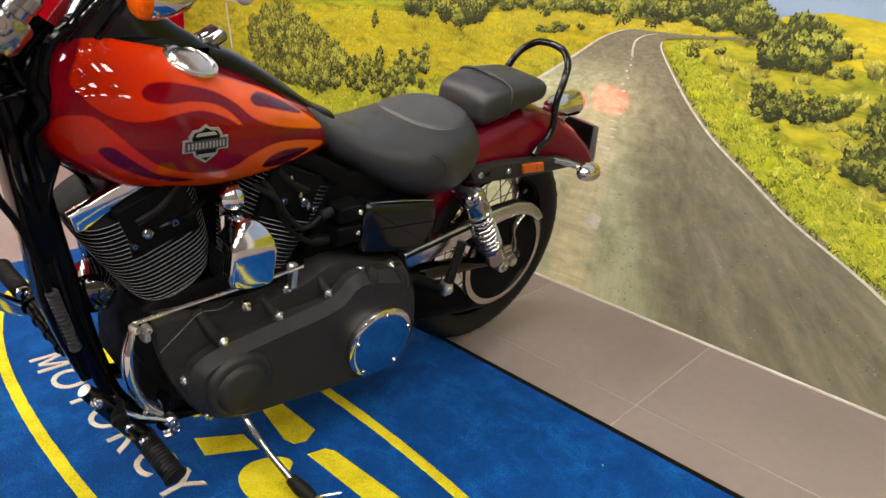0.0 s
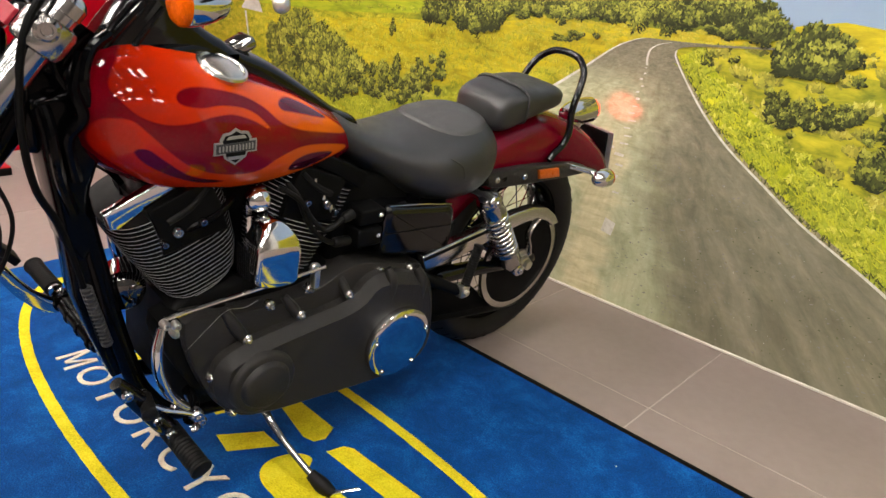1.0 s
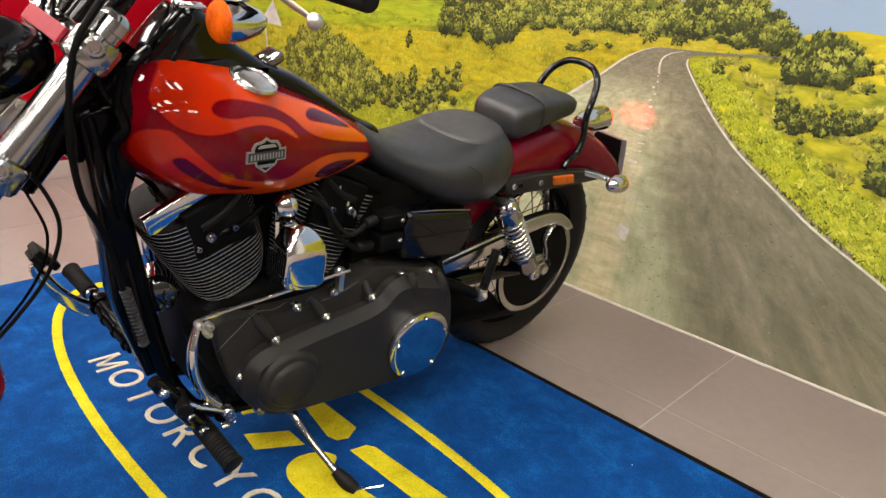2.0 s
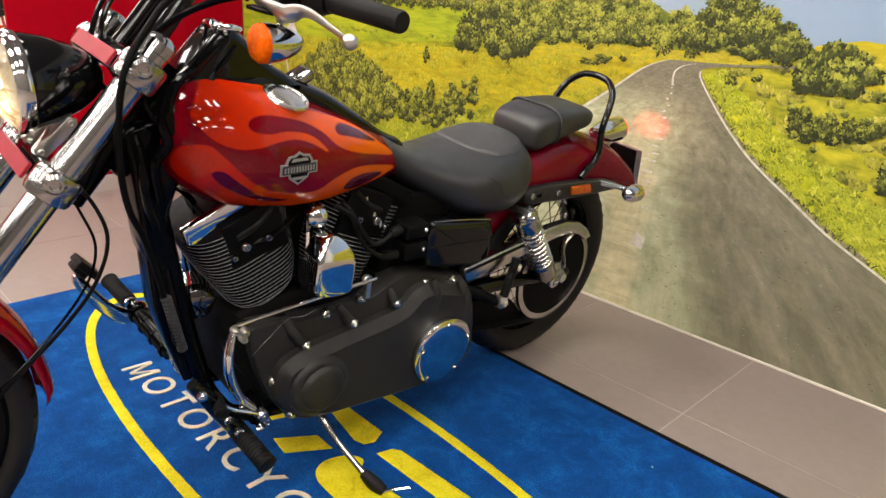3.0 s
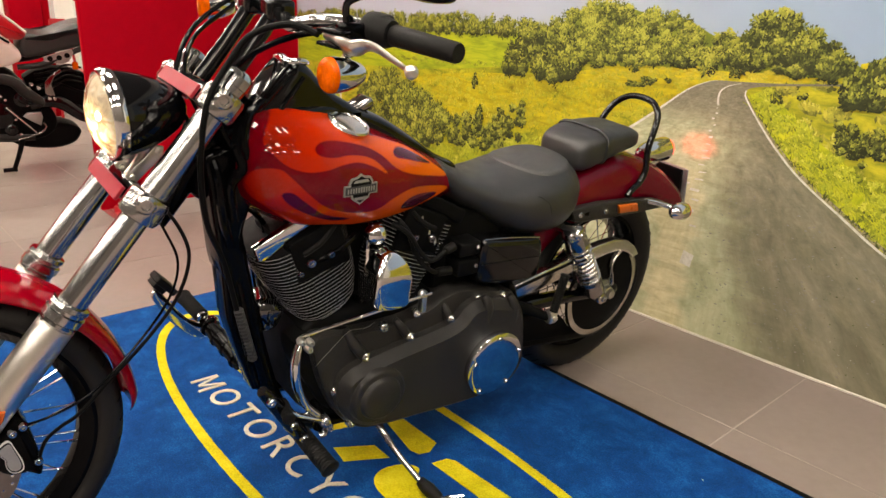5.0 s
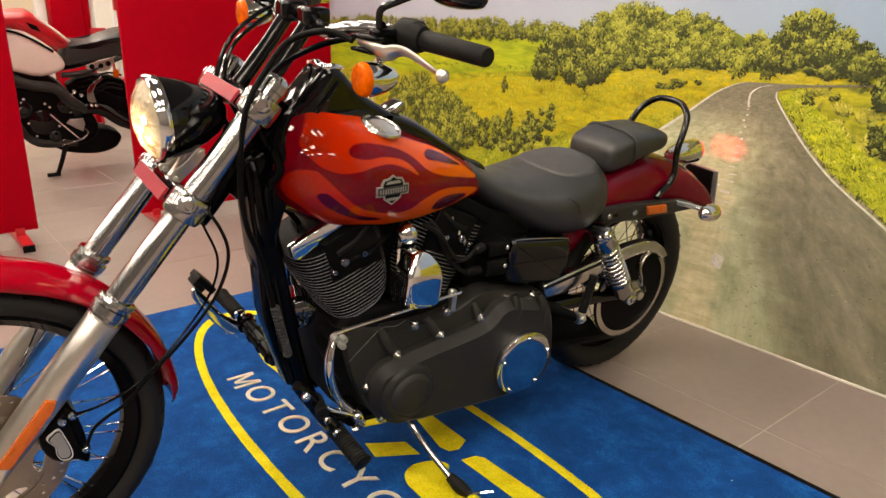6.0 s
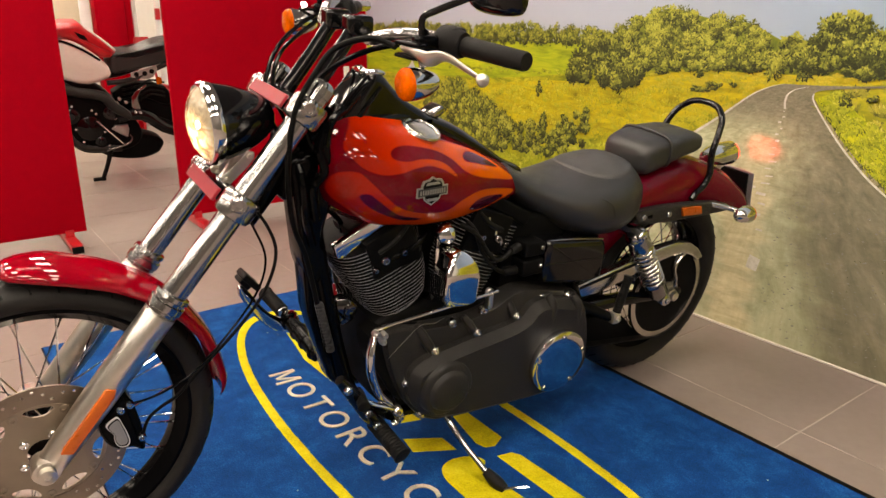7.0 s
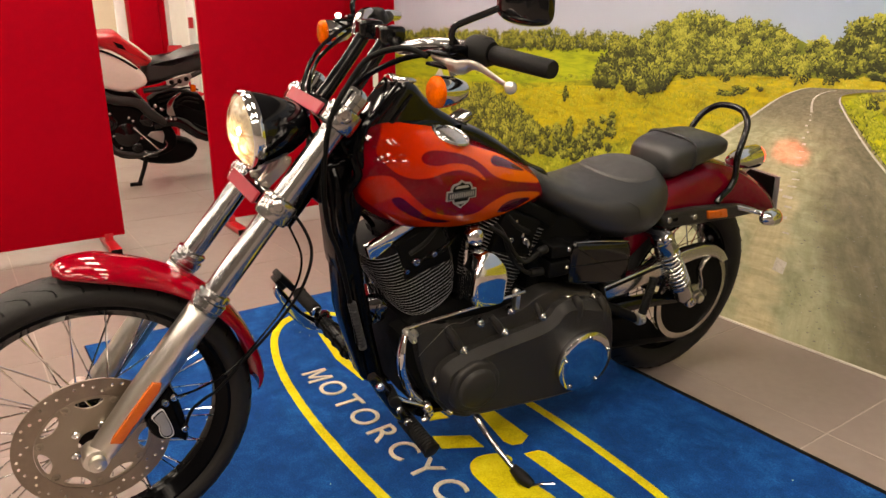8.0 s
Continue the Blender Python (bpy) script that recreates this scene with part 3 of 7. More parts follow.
ROAD = road_print()
ROADDARK = print_mat("print_road_dark", [(0.3, (0.17, 0.16, 0.14)), (0.5, (0.21, 0.20, 0.175)), (0.75, (0.27, 0.255, 0.215))], 6, (1.2, 1, 2.5))
PAINTLINE = print_mat("print_white_line", [(0.3, (0.40, 0.375, 0.31)), (0.5, (0.58, 0.55, 0.49)), (0.7, (0.70, 0.68, 0.63))], 45)
EARTH = print_mat("print_road_shoulder", [(0.3, (0.13, 0.12, 0.07)), (0.5, (0.27, 0.235, 0.13)), (0.7, (0.42, 0.36, 0.2))], 40)
DEEPLEAF = print_mat("print_deep_leaves", [(0.25, (0.016, 0.020, 0.006)), (0.75, (0.042, 0.048, 0.012))], 9, island=0.3)
FOLIAGE = print_mat("print_dark_leaves", [(0.2, (0.032, 0.040, 0.009)), (0.5, (0.062, 0.070, 0.014)), (0.8, (0.10, 0.105, 0.020))], 9, island=0.3)
MIDLEAF = print_mat("print_mid_leaves", [(0.2, (0.080, 0.096, 0.016)), (0.5, (0.135, 0.150, 0.024)), (0.8, (0.20, 0.21, 0.032))], 9, island=0.3)
SUNLEAF = print_mat("print_sunlit_leaves", [(0.2, (0.19, 0.205, 0.026)), (0.5, (0.27, 0.28, 0.034)), (0.8, (0.36, 0.36, 0.048))], 9, island=0.3)
LEMONLEAF = print_mat("print_lemon_leaves", [(0.2, (0.32, 0.32, 0.042)), (0.5, (0.41, 0.40, 0.058)), (0.8, (0.52, 0.49, 0.090))], 9, island=0.3)
TUFTS = [print_mat("print_tuft_" + word, [(0.25, shade(c, 0.72)), (0.5, c), (0.75, shade(c, 1.28))], 7, island=0.25) for word, c in (("shadow", (0.10, 0.12, 0.014)), ("green", (0.22, 0.25, 0.016)), ("lime", (0.34, 0.37, 0.028)), ("yellow", (0.45, 0.45, 0.036)), ("pale", (0.56, 0.53, 0.070)))]
MEADOWTUFTS = [print_mat("print_meadow_" + word, [(0.25, shade(c, 0.72)), (0.5, c), (0.75, shade(c, 1.28))], 7, island=0.25) for word, c in (("shadow", (0.11, 0.115, 0.020)), ("olive", (0.22, 0.215, 0.030)), ("straw", (0.34, 0.32, 0.040)), ("gold", (0.46, 0.40, 0.050)), ("pale", (0.56, 0.51, 0.10)))]
FIELDTUFTS = [print_mat("print_field_" + word, [(0.25, shade(c, 0.78)), (0.5, c), (0.75, shade(c, 1.22))], 5, island=0.22) for word, c in (("olive", (0.24, 0.24, 0.020)), ("lime", (0.37, 0.37, 0.022)), ("yellow", (0.47, 0.42, 0.032)), ("gold", (0.56, 0.45, 0.030)), ("pale", (0.62, 0.55, 0.08)))]
BLADES = print_mat("print_grass_blades", [(0.22, (0.17, 0.17, 0.014)), (0.42, (0.34, 0.32, 0.016)), (0.58, (0.52, 0.46, 0.018)), (0.82, (0.66, 0.57, 0.04))], 5, island=0.34)
GREENBLADES = print_mat("print_green_blades", [(0.22, (0.10, 0.13, 0.010)), (0.42, (0.28, 0.31, 0.014)), (0.6, (0.46, 0.46, 0.018)), (0.82, (0.62, 0.58, 0.04))], 5, island=0.30)
GREYPRINT = print_mat("print_grey_sign", [(0.3, (0.45, 0.42, 0.38)), (0.7, (0.62, 0.58, 0.54))], 30)

bm = mesh()
ML, MR, MT = -2.605, 3.6, 2.7
box(bm, ((ML + MR) / 2, WALL + 0.002, MT / 2), (MR - ML, 0.006, MT))
mural = tagged(finish("mural", bm, SKY), "printed wall mural of a country road through yellow fields", "mural", kind="structure")
LAYER = 0.0004


def print_area(name, pts, k, mat, smooth=0):
    bm = mesh()
    if smooth:
        pts = [tuple(p) for p in curve_points(pts, smooth, True)]
    y = WALL - 0.001 - LAYER * k
    bm.faces.new([bm.verts.new((x, y, z)) for x, z in pts])
    return part(name, bm, mat, mural)


def inside(pts, x, z):
    hit = False
    for (ax, az), (bx, bz) in zip(pts, pts[1:] + pts[:1]):
        if (az > z) != (bz > z) and x < (bx - ax) * (z - az) / (bz - az) + ax:
            hit = not hit
    return hit


def flecks(name, pts, count, size, k, mat, tall=1.0, seed=1, tilt=180.0, edge=0.0, lean=0.0):
    """Many small printed leaf or blade shapes inside an outline, with a ragged rim."""
    rng = random.Random(seed)
    xs, zs = [p[0] for p in pts], [p[1] for p in pts]
    verts, faces, done, tries = [], [], 0, 0
    y0 = WALL - 0.001 - LAYER * k
    while done < count and tries < count * 12:
        tries += 1
        x, z = rng.uniform(min(xs), max(xs)), rng.uniform(min(zs), max(zs))
        if not inside(pts, x + rng.gauss(0, edge), z + rng.gauss(0, edge)) or not ML + 0.01 < x < MR:
            continue
        s = rng.uniform(*size)
        a = radians(lean + rng.uniform(-tilt, tilt))
        c, n, i = math.cos(a), math.sin(a), len(verts)
        y = y0 - 0.0004 * done / count
        for px, pz in ((-0.5, 0), (-0.28, 0.62), (0.12, 0.9), (0.5, 0.25), (0.2, -0.55), (-0.25, -0.5)) if tall < 1.3 else ((-0.16, -0.4), (-0.12, 0.3), (0.05, 1.0), (0.14, 0.3), (0.16, -0.4), (0.0, -0.5)):
            px, pz = px * s * rng.uniform(0.7, 1.2), pz * s * tall * rng.uniform(0.7, 1.2)
            verts.append((x + px * c - pz * n, y, max(0.002, z + px * n + pz * c)))
        faces.append(tuple(range(i, i + 6)))
        done += 1
    me = bpy.data.meshes.new(name)
    me.from_pydata(verts, [], faces)
    me.materials.append(mat)
    ob = new(name, me)
    ob.parent = mural
    ob["kind"] = "stuff"
    return ob


# far layers first
print_area("meadow", [(ML, 0.0), (MR, 0.0), (MR, 1.0), (0.9, 1.0), (0.6, 0.98), (-0.4, 0.97), (ML, 0.97)], 1, GRASS)
print_area("green_field", [(ML, 0.80), (-1.9, 0.815), (-1.45, 0.83), (-1.1, 0.86), (-0.75, 0.90), (-0.75, 1.03), (-1.26, 1.015), (-1.82, 1.01), (ML, 1.0)], 2, GREENS)
print_area("yellow_field", [(-2.0, 0.60), (-1.5, 0.66), (-0.9, 0.60), (-0.45, 0.70), (-0.1, 0.80), (0.1, 0.905), (0.55, 0.945), (0.3, 0.96), (-0.2, 0.95), (-0.6, 0.87), (-1.0, 0.85), (-1.5, 0.80), (-2.0, 0.76)], 2, YELLOWS)
print_area("yellow_crest", [(0.56, 0.9), (2.2, 0.86), (MR, 0.85), (MR, 1.02), (2.4, 1.03), (1.2, 1.02), (0.85, 1.012), (0.68, 1.025), (0.56, 1.0)], 2, YELLOWS)


def wood(name, pts, count, radius, k, seed, leaf=(0.006, 0.015), each=90, squash=0.85, bright=0.0, mats=None, near=0.0, upright=0.0, depth=1.0):
    """Printed crowns or tufts: each one a few leafy clumps, dark at the foot and lit on top, drawn from the far ones to the near ones.
    near: how much a crown grows towards the foot of the picture; upright: how much its leaves stand up; depth: how strongly light and shade differ."""
    rng = random.Random(seed)
    xs, zs = [p[0] for p in pts], [p[1] for p in pts]
    crowns = []
    while len(crowns) < count:
        x, z = rng.uniform(min(xs), max(xs)), rng.uniform(min(zs), max(zs))
        if inside(pts, x, z):
            crowns.append((x, z, rng.uniform(*radius) * (1 + near * (0.9 - z)), rng.gauss(0, 0.20)))
    crowns.sort(key=lambda c: -c[1])
    verts, faces, tones = [], [], []
    for x, z, r, tone in crowns:
        lumps = [(0.0, 0.0, r * 0.95, -0.55)]
        for j in range(rng.randint(6, 9)):
            a, q = rng.uniform(0, 2 * math.pi), math.sqrt(rng.random()) * r * 0.75
            lumps.append((q * math.cos(a), q * math.sin(a) * squash, r * rng.uniform(0.28, 0.50), 0.55 * q * math.sin(a) / r + rng.gauss(0, 0.20)))
        lumps[1:] = sorted(lumps[1:], key=lambda c: -c[1])
        for cx, cz, rc, base in lumps:
            total = max(5, int(each * (rc / r) ** 2 / 1.6))
            for j in range(total):
                a, q = rng.uniform(0, 2 * math.pi), math.sqrt(rng.random()) * rc * rng.uniform(0.7, 1.15)
                dx, dz = q * math.cos(a), q * math.sin(a) * squash
                lit = depth * (base + 0.55 * dz / rc - 0.22 * dx / rc + tone + rng.gauss(0, 0.13)) + bright
                size_, i = rng.uniform(*leaf) * (1 + near * (0.9 - z)), len(verts)
                t = (1 - upright) * (a + rng.gauss(0, 0.7)) + upright * (math.pi / 2 + rng.gauss(0, 0.45))
                c, sn = math.cos(t), math.sin(t)
                for px, pz in ((-0.5, 0), (0.0, 0.24), (0.55, 0.04), (0.05, -0.24)):
                    px, pz = px * size_ * rng.uniform(0.8, 1.2), pz * size_ * rng.uniform(0.7, 1.3)
                    verts.append((max(ML + 0.002, x + cx + dx + px * c - pz * sn), WALL - 0.001 - LAYER * k - 0.000000025 * i, max(0.002, z + cz + dz + px * sn + pz * c)))
                faces.append((i, i + 1, i + 2, i + 3))
                tones.append(0 if lit < -0.45 else 1 if lit < -0.10 else 2 if lit < 0.22 else 3 if lit < 0.58 else 4)
    me = bpy.data.meshes.new(name)
    me.from_pydata(verts, [], faces)
    for m in mats or (DEEPLEAF, FOLIAGE, MIDLEAF, SUNLEAF, LEMONLEAF):
        me.materials.append(m)
    me.polygons.foreach_set("material_index", tones)
    ob = new(name, me)
    ob.parent = mural
    ob["kind"] = "stuff"
    return ob


wood("treeline_shade", [(ML, 0.998), (-1.9, 1.004), (-1.4, 1.016), (-0.7, 1.026), (-0.7, 1.052), (-1.4, 1.060), (ML, 1.056)], 300, (0.014, 0.024), 3.1, 21, (0.006, 0.013), 60, 1.1, -0.14, depth=0.5)
wood("far_treeline", [(ML, 1.000), (-1.9, 1.006), (-1.4, 1.016), (-0.7, 1.024), (-0.7, 1.075), (-1.1, 1.090), (-1.5, 1.082), (-1.98, 1.086), (ML, 1.078)], 470, (0.014, 0.026), 3.2, 2, (0.005, 0.012), 60, 1.1, 0.06, depth=0.9)
hill = [(-0.86, 0.90), (-0.60, 0.925), (-0.3, 0.93), (0.0, 0.945), (0.5, 0.95), (0.62, 0.97), (0.56, 1.02), (0.44, 1.07), (0.36, 1.114), (0.318, 1.152), (0.296, 1.138), (0.269, 1.152), (0.225, 1.099), (0.184, 1.074), (0.138, 1.066), (0.098, 1.076), (0.011, 1.115), (-0.043, 1.133), (-0.108, 1.129), (-0.177, 1.139), (-0.25, 1.158), (-0.325, 1.175), (-0.375, 1.177), (-0.43, 1.163), (-0.49, 1.139), (-0.557, 1.107), (-0.63, 1.084), (-0.72, 1.071), (-0.80, 1.03)]
print_area("wooded_hill", [(x * 0.97, z if z < 0.99 else z - 0.020) for x, z in hill], 3, HILLS)
wood("hill_bushes", [(p[0] * 0.985, p[1] - 0.016 if p[1] > 1.0 else p[1] + 0.014) for p in hill], 190, (0.024, 0.050), 3.2, 3, (0.006, 0.015), 190, 0.80, 0.14, depth=0.95)
wood("hill_shade", [(-0.45, 0.945), (0.0, 0.965), (0.5, 0.960), (0.55, 0.985), (0.2, 0.995), (-0.1, 0.985), (-0.4, 0.99)], 60, (0.016, 0.030), 12.3, 31, (0.006, 0.014), 90, 0.8, -0.16)
wood("dark_thicket", [(-0.83, 0.88), (-0.62, 0.86), (-0.47, 0.89), (-0.45, 0.96), (-0.52, 1.02), (-0.66, 1.03), (-0.78, 1.00), (-0.85, 0.94)], 56, (0.026, 0.052), 13.2, 4, (0.007, 0.018), 170, 0.9, -0.26, upright=0.3)
wood("right_copse", [(0.17, 0.965), (0.52, 0.96), (0.54, 1.00), (0.43, 1.05), (0.335, 1.11), (0.30, 1.12), (0.25, 1.10), (0.20, 1.04)], 64, (0.020, 0.040), 13.4, 5, (0.006, 0.016), 170, 0.9, -0.24, upright=0.4)
for k, (px, pz, ph) in enumerate(((0.269, 1.09, 0.075), (0.318, 1.09, 0.075), (0.235, 1.06, 0.05), (0.36, 1.05, 0.06))):
    wood("treetop", [(px - 0.020, pz), (px + 0.020, pz), (px + 0.004, pz + ph - 0.016), (px - 0.004, pz + ph - 0.016)], 9, (0.008, 0.015), 12.2, 510 + k, (0.005, 0.012), 60, 1.0, -0.10, upright=0.4)
wood("field_tufts", [(ML, 0.62), (-1.0, 0.60), (-0.40, 0.64), (-0.10, 0.78), (0.06, 0.88), (-0.6, 0.86), (-1.1, 0.845), (-1.6, 0.81), (ML, 0.80)], 520, (0.012, 0.026), 2.6, 66, (0.008, 0.020), 46, 0.30, 0.12, FIELDTUFTS, 0.5, 0.10, 0.55)
flecks("field_blades", [(ML, 0.05), (-0.5, 0.05), (-0.05, 0.70), (0.08, 0.88), (-0.6, 0.87), (-1.1, 0.855), (-1.6, 0.82), (ML, 0.80)], 9000, (0.006, 0.014), 8.6, BLADES, 1.4, 6, 60)
flecks("orange_blades", [(-1.25, 0.62), (-0.55, 0.64), (-0.15, 0.80), (0.05, 0.90), (-0.45, 0.84), (-1.0, 0.80), (-1.35, 0.74)], 1500, (0.007, 0.016), 9.4, YELLOWS, 1.4, 61, 60)
wood("low_tufts", [(ML, 0.30), (-0.55, 0.30), (-0.22, 0.66), (-0.6, 0.62), (-1.1, 0.52), (-2.0, 0.42), (ML, 0.45)], 420, (0.018, 0.036), 8.8, 67, (0.009, 0.024), 60, 0.40, 0.28, TUFTS, 0.4, 0.2, 0.55)
flecks("low_grass", [(ML, 0.30), (-0.55, 0.30), (-0.28, 0.63), (-0.6, 0.60), (-1.1, 0.50), (-2.0, 0.42), (ML, 0.45)], 3000, (0.007, 0.016), 14.6, GREENBLADES, 1.7, 7, 45)
wood("far_tufts", [(-0.55, 0.855), (0.05, 0.895), (0.55, 0.942), (0.3, 0.960), (-0.2, 0.945), (-0.6, 0.89)], 170, (0.008, 0.018), 8.6, 62, (0.006, 0.013), 34, 0.30, 0.20, FIELDTUFTS, depth=0.5)
wood("crest_tufts", [(0.58, 0.93), (2.4, 0.88), (2.4, 1.0), (0.85, 0.995)], 160, (0.010, 0.024), 2.2, 63, (0.006, 0.014), 36, 0.30, 0.38, FIELDTUFTS, depth=0.5)
wood("field_furrows", [(-1.75, 0.86), (-1.35, 0.865), (-0.85, 0.88), (-0.83, 0.90), (-1.3, 0.892), (-1.75, 0.885)], 46, (0.010, 0.020), 3, 68, (0.006, 0.014), 30, 0.22, 0.0, TUFTS, depth=0.5)
wood("meadow_scrub", [(-1.22, 0.50), (-0.80, 0.53), (-0.74, 0.60), (-0.80, 0.66), (-0.98, 0.64), (-1.10, 0.66), (-1.22, 0.62)], 44, (0.016, 0.032), 16, 64, (0.008, 0.020), 80, 0.9, 0.08, upright=0.4)
wood("shrub_row", [(-0.26, 0.868), (-0.15, 0.866), (-0.05, 0.90), (-0.14, 0.908), (-0.22, 0.885)], 18, (0.008, 0.016), 10.4, 8, (0.006, 0.013), 46, 0.5, -0.05)
wood("lone_sapling", [(-1.054, 0.778), (-1.034, 0.778), (-1.026, 0.81), (-1.04, 0.845), (-1.054, 0.81)], 10, (0.008, 0.015), 10.4, 9, (0.005, 0.012), 46, 1.2, -0.30, upright=0.5)
wood("big_bush", [(-1.90, 0.46), (-1.28, 0.48), (-1.15, 0.54), (-1.24, 0.63), (-1.36, 0.70), (-1.56, 0.77), (-1.75, 0.79), (-1.94, 0.70), (-1.96, 0.52)], 150, (0.030, 0.056), 14.6, 10, (0.009, 0.024), 110, 0.95, 0.02, upright=0.45)
wood("bush_shadow", [(-1.76, 0.46), (-1.34, 0.48), (-1.30, 0.54), (-1.5, 0.60), (-1.72, 0.62)], 22, (0.022, 0.040), 18.5, 101, (0.009, 0.022), 70, 1.0, -0.28, upright=0.45)
for k, (px, pz, ph) in enumerate(((-1.16, 0.56, 0.11), (-1.09, 0.56, 0.12), (-1.02, 0.56, 0.14), (-0.94, 0.57, 0.13), (-0.88, 0.60, 0.12), (-0.82, 0.63, 0.12), (-0.76, 0.66, 0.10), (-0.97, 0.53, 0.08))):
    wood("tall_weed", [(px - 0.022, pz - 0.03), (px + 0.022, pz - 0.03), (px + 0.032, pz + ph * 0.5), (px + 0.022, pz + ph - 0.01), (px + 0.004, pz + ph * 0.6)], 9, (0.014, 0.024), 19, 11 + k, (0.009, 0.022), 34, 1.0, -0.16, upright=0.35)
print_area("sign_post", [(-2.178, 0.76), (-2.162, 0.76), (-2.118, 0.54), (-2.132, 0.54)], 11, PAINTLINE)
print_area("road_sign", [(-2.21, 0.77), (-2.01, 0.765), (-2.09, 0.89)], 11, GREYPRINT)

# the road and its verges
left_line = [(0.56, 0.942), (0.36, 0.925), (0.21, 0.918), (0.13, 0.916), (0.09, 0.906), (0.02, 0.872), (-0.08, 0.795), (-0.18, 0.722), (-0.30, 0.64), (-0.48, 0.51), (-0.72, 0.32), (-1.02, 0.06), (-1.08, 0.0)]
right_line = [(1.52, 0.0), (1.24, 0.18), (1.01, 0.322), (0.90, 0.382), (0.72, 0.470), (0.59, 0.552), (0.455, 0.640), (0.362, 0.722), (0.30, 0.79), (0.255, 0.845), (0.235, 0.875), (0.235, 0.892), (0.262, 0.905), (0.36, 0.918), (0.56, 0.936)]


def ribbon(line, w0, w1):
    """A band along a line whose width grows from its top end to its foot."""
    top = max(p[1] for p in line)
    pts = [tuple(p) for p in curve_points(line, 4)]
    out = [(x + (w0 + (w1 - w0) * (top - z) / top) / 2, z) for x, z in pts]
    return [(x - (w0 + (w1 - w0) * (top - z) / top) / 2, z) for x, z in pts] + out[::-1]


verge = [tuple(p) for p in curve_points(right_line, 4)]
road_edge = [tuple(p) for p in curve_points(left_line, 4)]
print_area("shoulder", ribbon([(x + 0.022 * (1 - z), z) for x, z in right_line[:11]], 0.008, 0.10), 11, EARTH)
print_area("road", road_edge + verge, 12, ROAD)
print_area("edge_line", ribbon(left_line[3:], 0.006, 0.055), 14, PAINTLINE)
print_area("edge_line", ribbon(right_line[:12], 0.005, 0.026), 14, PAINTLINE)
print_area("centre_line", ribbon([(0.215, 0.913), (0.175, 0.902), (0.150, 0.885), (0.143, 0.862), (0.146, 0.835)], 0.006, 0.03), 14, PAINTLINE)
for k in range(12):
    z = 0.825 - 0.0185 * k - 0.0012 * k * k * 0.35
    s = 0.0022 + 0.00045 * k + 0.0008 * (k % 3)
    x = 0.145 - 0.0022 * k + 0.006 * math.sin(2.6 * k)
    if k < 6:
        print_area("centre_dash", [(x - s * 1.3, z), (x + s, z + 0.001), (x + s * 1.2, z + s * 1.4), (x - s, z + s * 1.3)], 14, PAINTLINE)
    else:
        print_area("centre_dash", [(x - s * 2.2, z), (x + s * 1.5, z + 0.002), (x + s * 1.7, z + s * 0.8), (x - s * 1.9, z + s * 0.7)], 14, PAINTLINE)
for k, (x, z, s) in enumerate(((0.108, 0.535, 0.012), (0.07, 0.555, 0.010), (0.115, 0.50, 0.009), (0.06, 0.50, 0.008), (0.098, 0.46, 0.013), (0.12, 0.405, 0.008))):
    print_area("centre_dash", [(x - s * 1.9, z - s * 0.35), (x + s * 1.2, z - s * 0.5), (x + s * 1.4, z + s * 0.3), (x - s * 1.5, z + s * 0.45)], 14, PAINTLINE)
print_area("centre_dash", [(0.088, 0.258), (0.130, 0.250), (0.140, 0.298), (0.098, 0.308)], 15, PAINTLINE)
flecks("road_marks", [(0.15, 0.03), (1.2, 0.03), (0.75, 0.38), (0.35, 0.6), (0.18, 0.5)], 338, (0.0035, 0.0128), 14, ROADDARK, 0.25, 21, 30)
flecks("road_chips", [(0.15, 0.03), (1.2, 0.03), (0.75, 0.38), (0.35, 0.6), (0.18, 0.5)], 40, (0.0017, 0.0050), 15, PAINTLINE, 0.25, 22, 30)
flecks("road_stains", [(0.3, 0.03), (1.3, 0.03), (0.85, 0.36), (0.5, 0.5)], 67, (0.0029, 0.0081), 15, FOLIAGE, 0.3, 23, 30)
flecks("verge_shadow", [(x + 0.012, z) for x, z in right_line[:11]] + [(x + 0.014 + 0.05 * (1 - z), z) for x, z in right_line[:11]][::-1], 1500, (0.005, 0.013), 13.2, FOLIAGE, 1.4, 241, 60)
right_verge = [(x + 0.04 * (1 - z), z) for x, z in right_line[:11]]
wide = [(x + 0.02 + 0.50 * (1 - z) ** 1.1, z + 0.03) for x, z in right_line[:11]][::-1]
print_area("right_verge", right_verge + wide, 8.4, VERGE)
wood("meadow_right", [(0.30, 0.90), (0.52, 0.70), (0.95, 0.47), (1.4, 0.30), (2.6, 0.2), (2.6, 0.92), (0.60, 0.95)], 430, (0.018, 0.036), 2.6, 25, (0.010, 0.026), 52, 0.50, 0.06, MEADOWTUFTS, 0.8, 0.65, 0.85)
wood("verge_tufts", right_verge + wide, 400, (0.014, 0.028), 8.6, 24, (0.009, 0.022), 46, 0.40, 0.16, TUFTS, 1.2, 0.35, 0.75)
flecks("verge_blades", right_verge + wide, 2200, (0.006, 0.013), 12.8, GREENBLADES, 1.5, 240, 30, edge=0.006, lean=40)
wood("weed_clumps", [(0.46, 0.84), (0.66, 0.68), (1.1, 0.50), (1.6, 0.42), (2.4, 0.42), (2.4, 0.86), (0.78, 0.90)], 70, (0.010, 0.022), 9.0, 242, (0.007, 0.018), 22, 0.8, 0.20, upright=0.6)
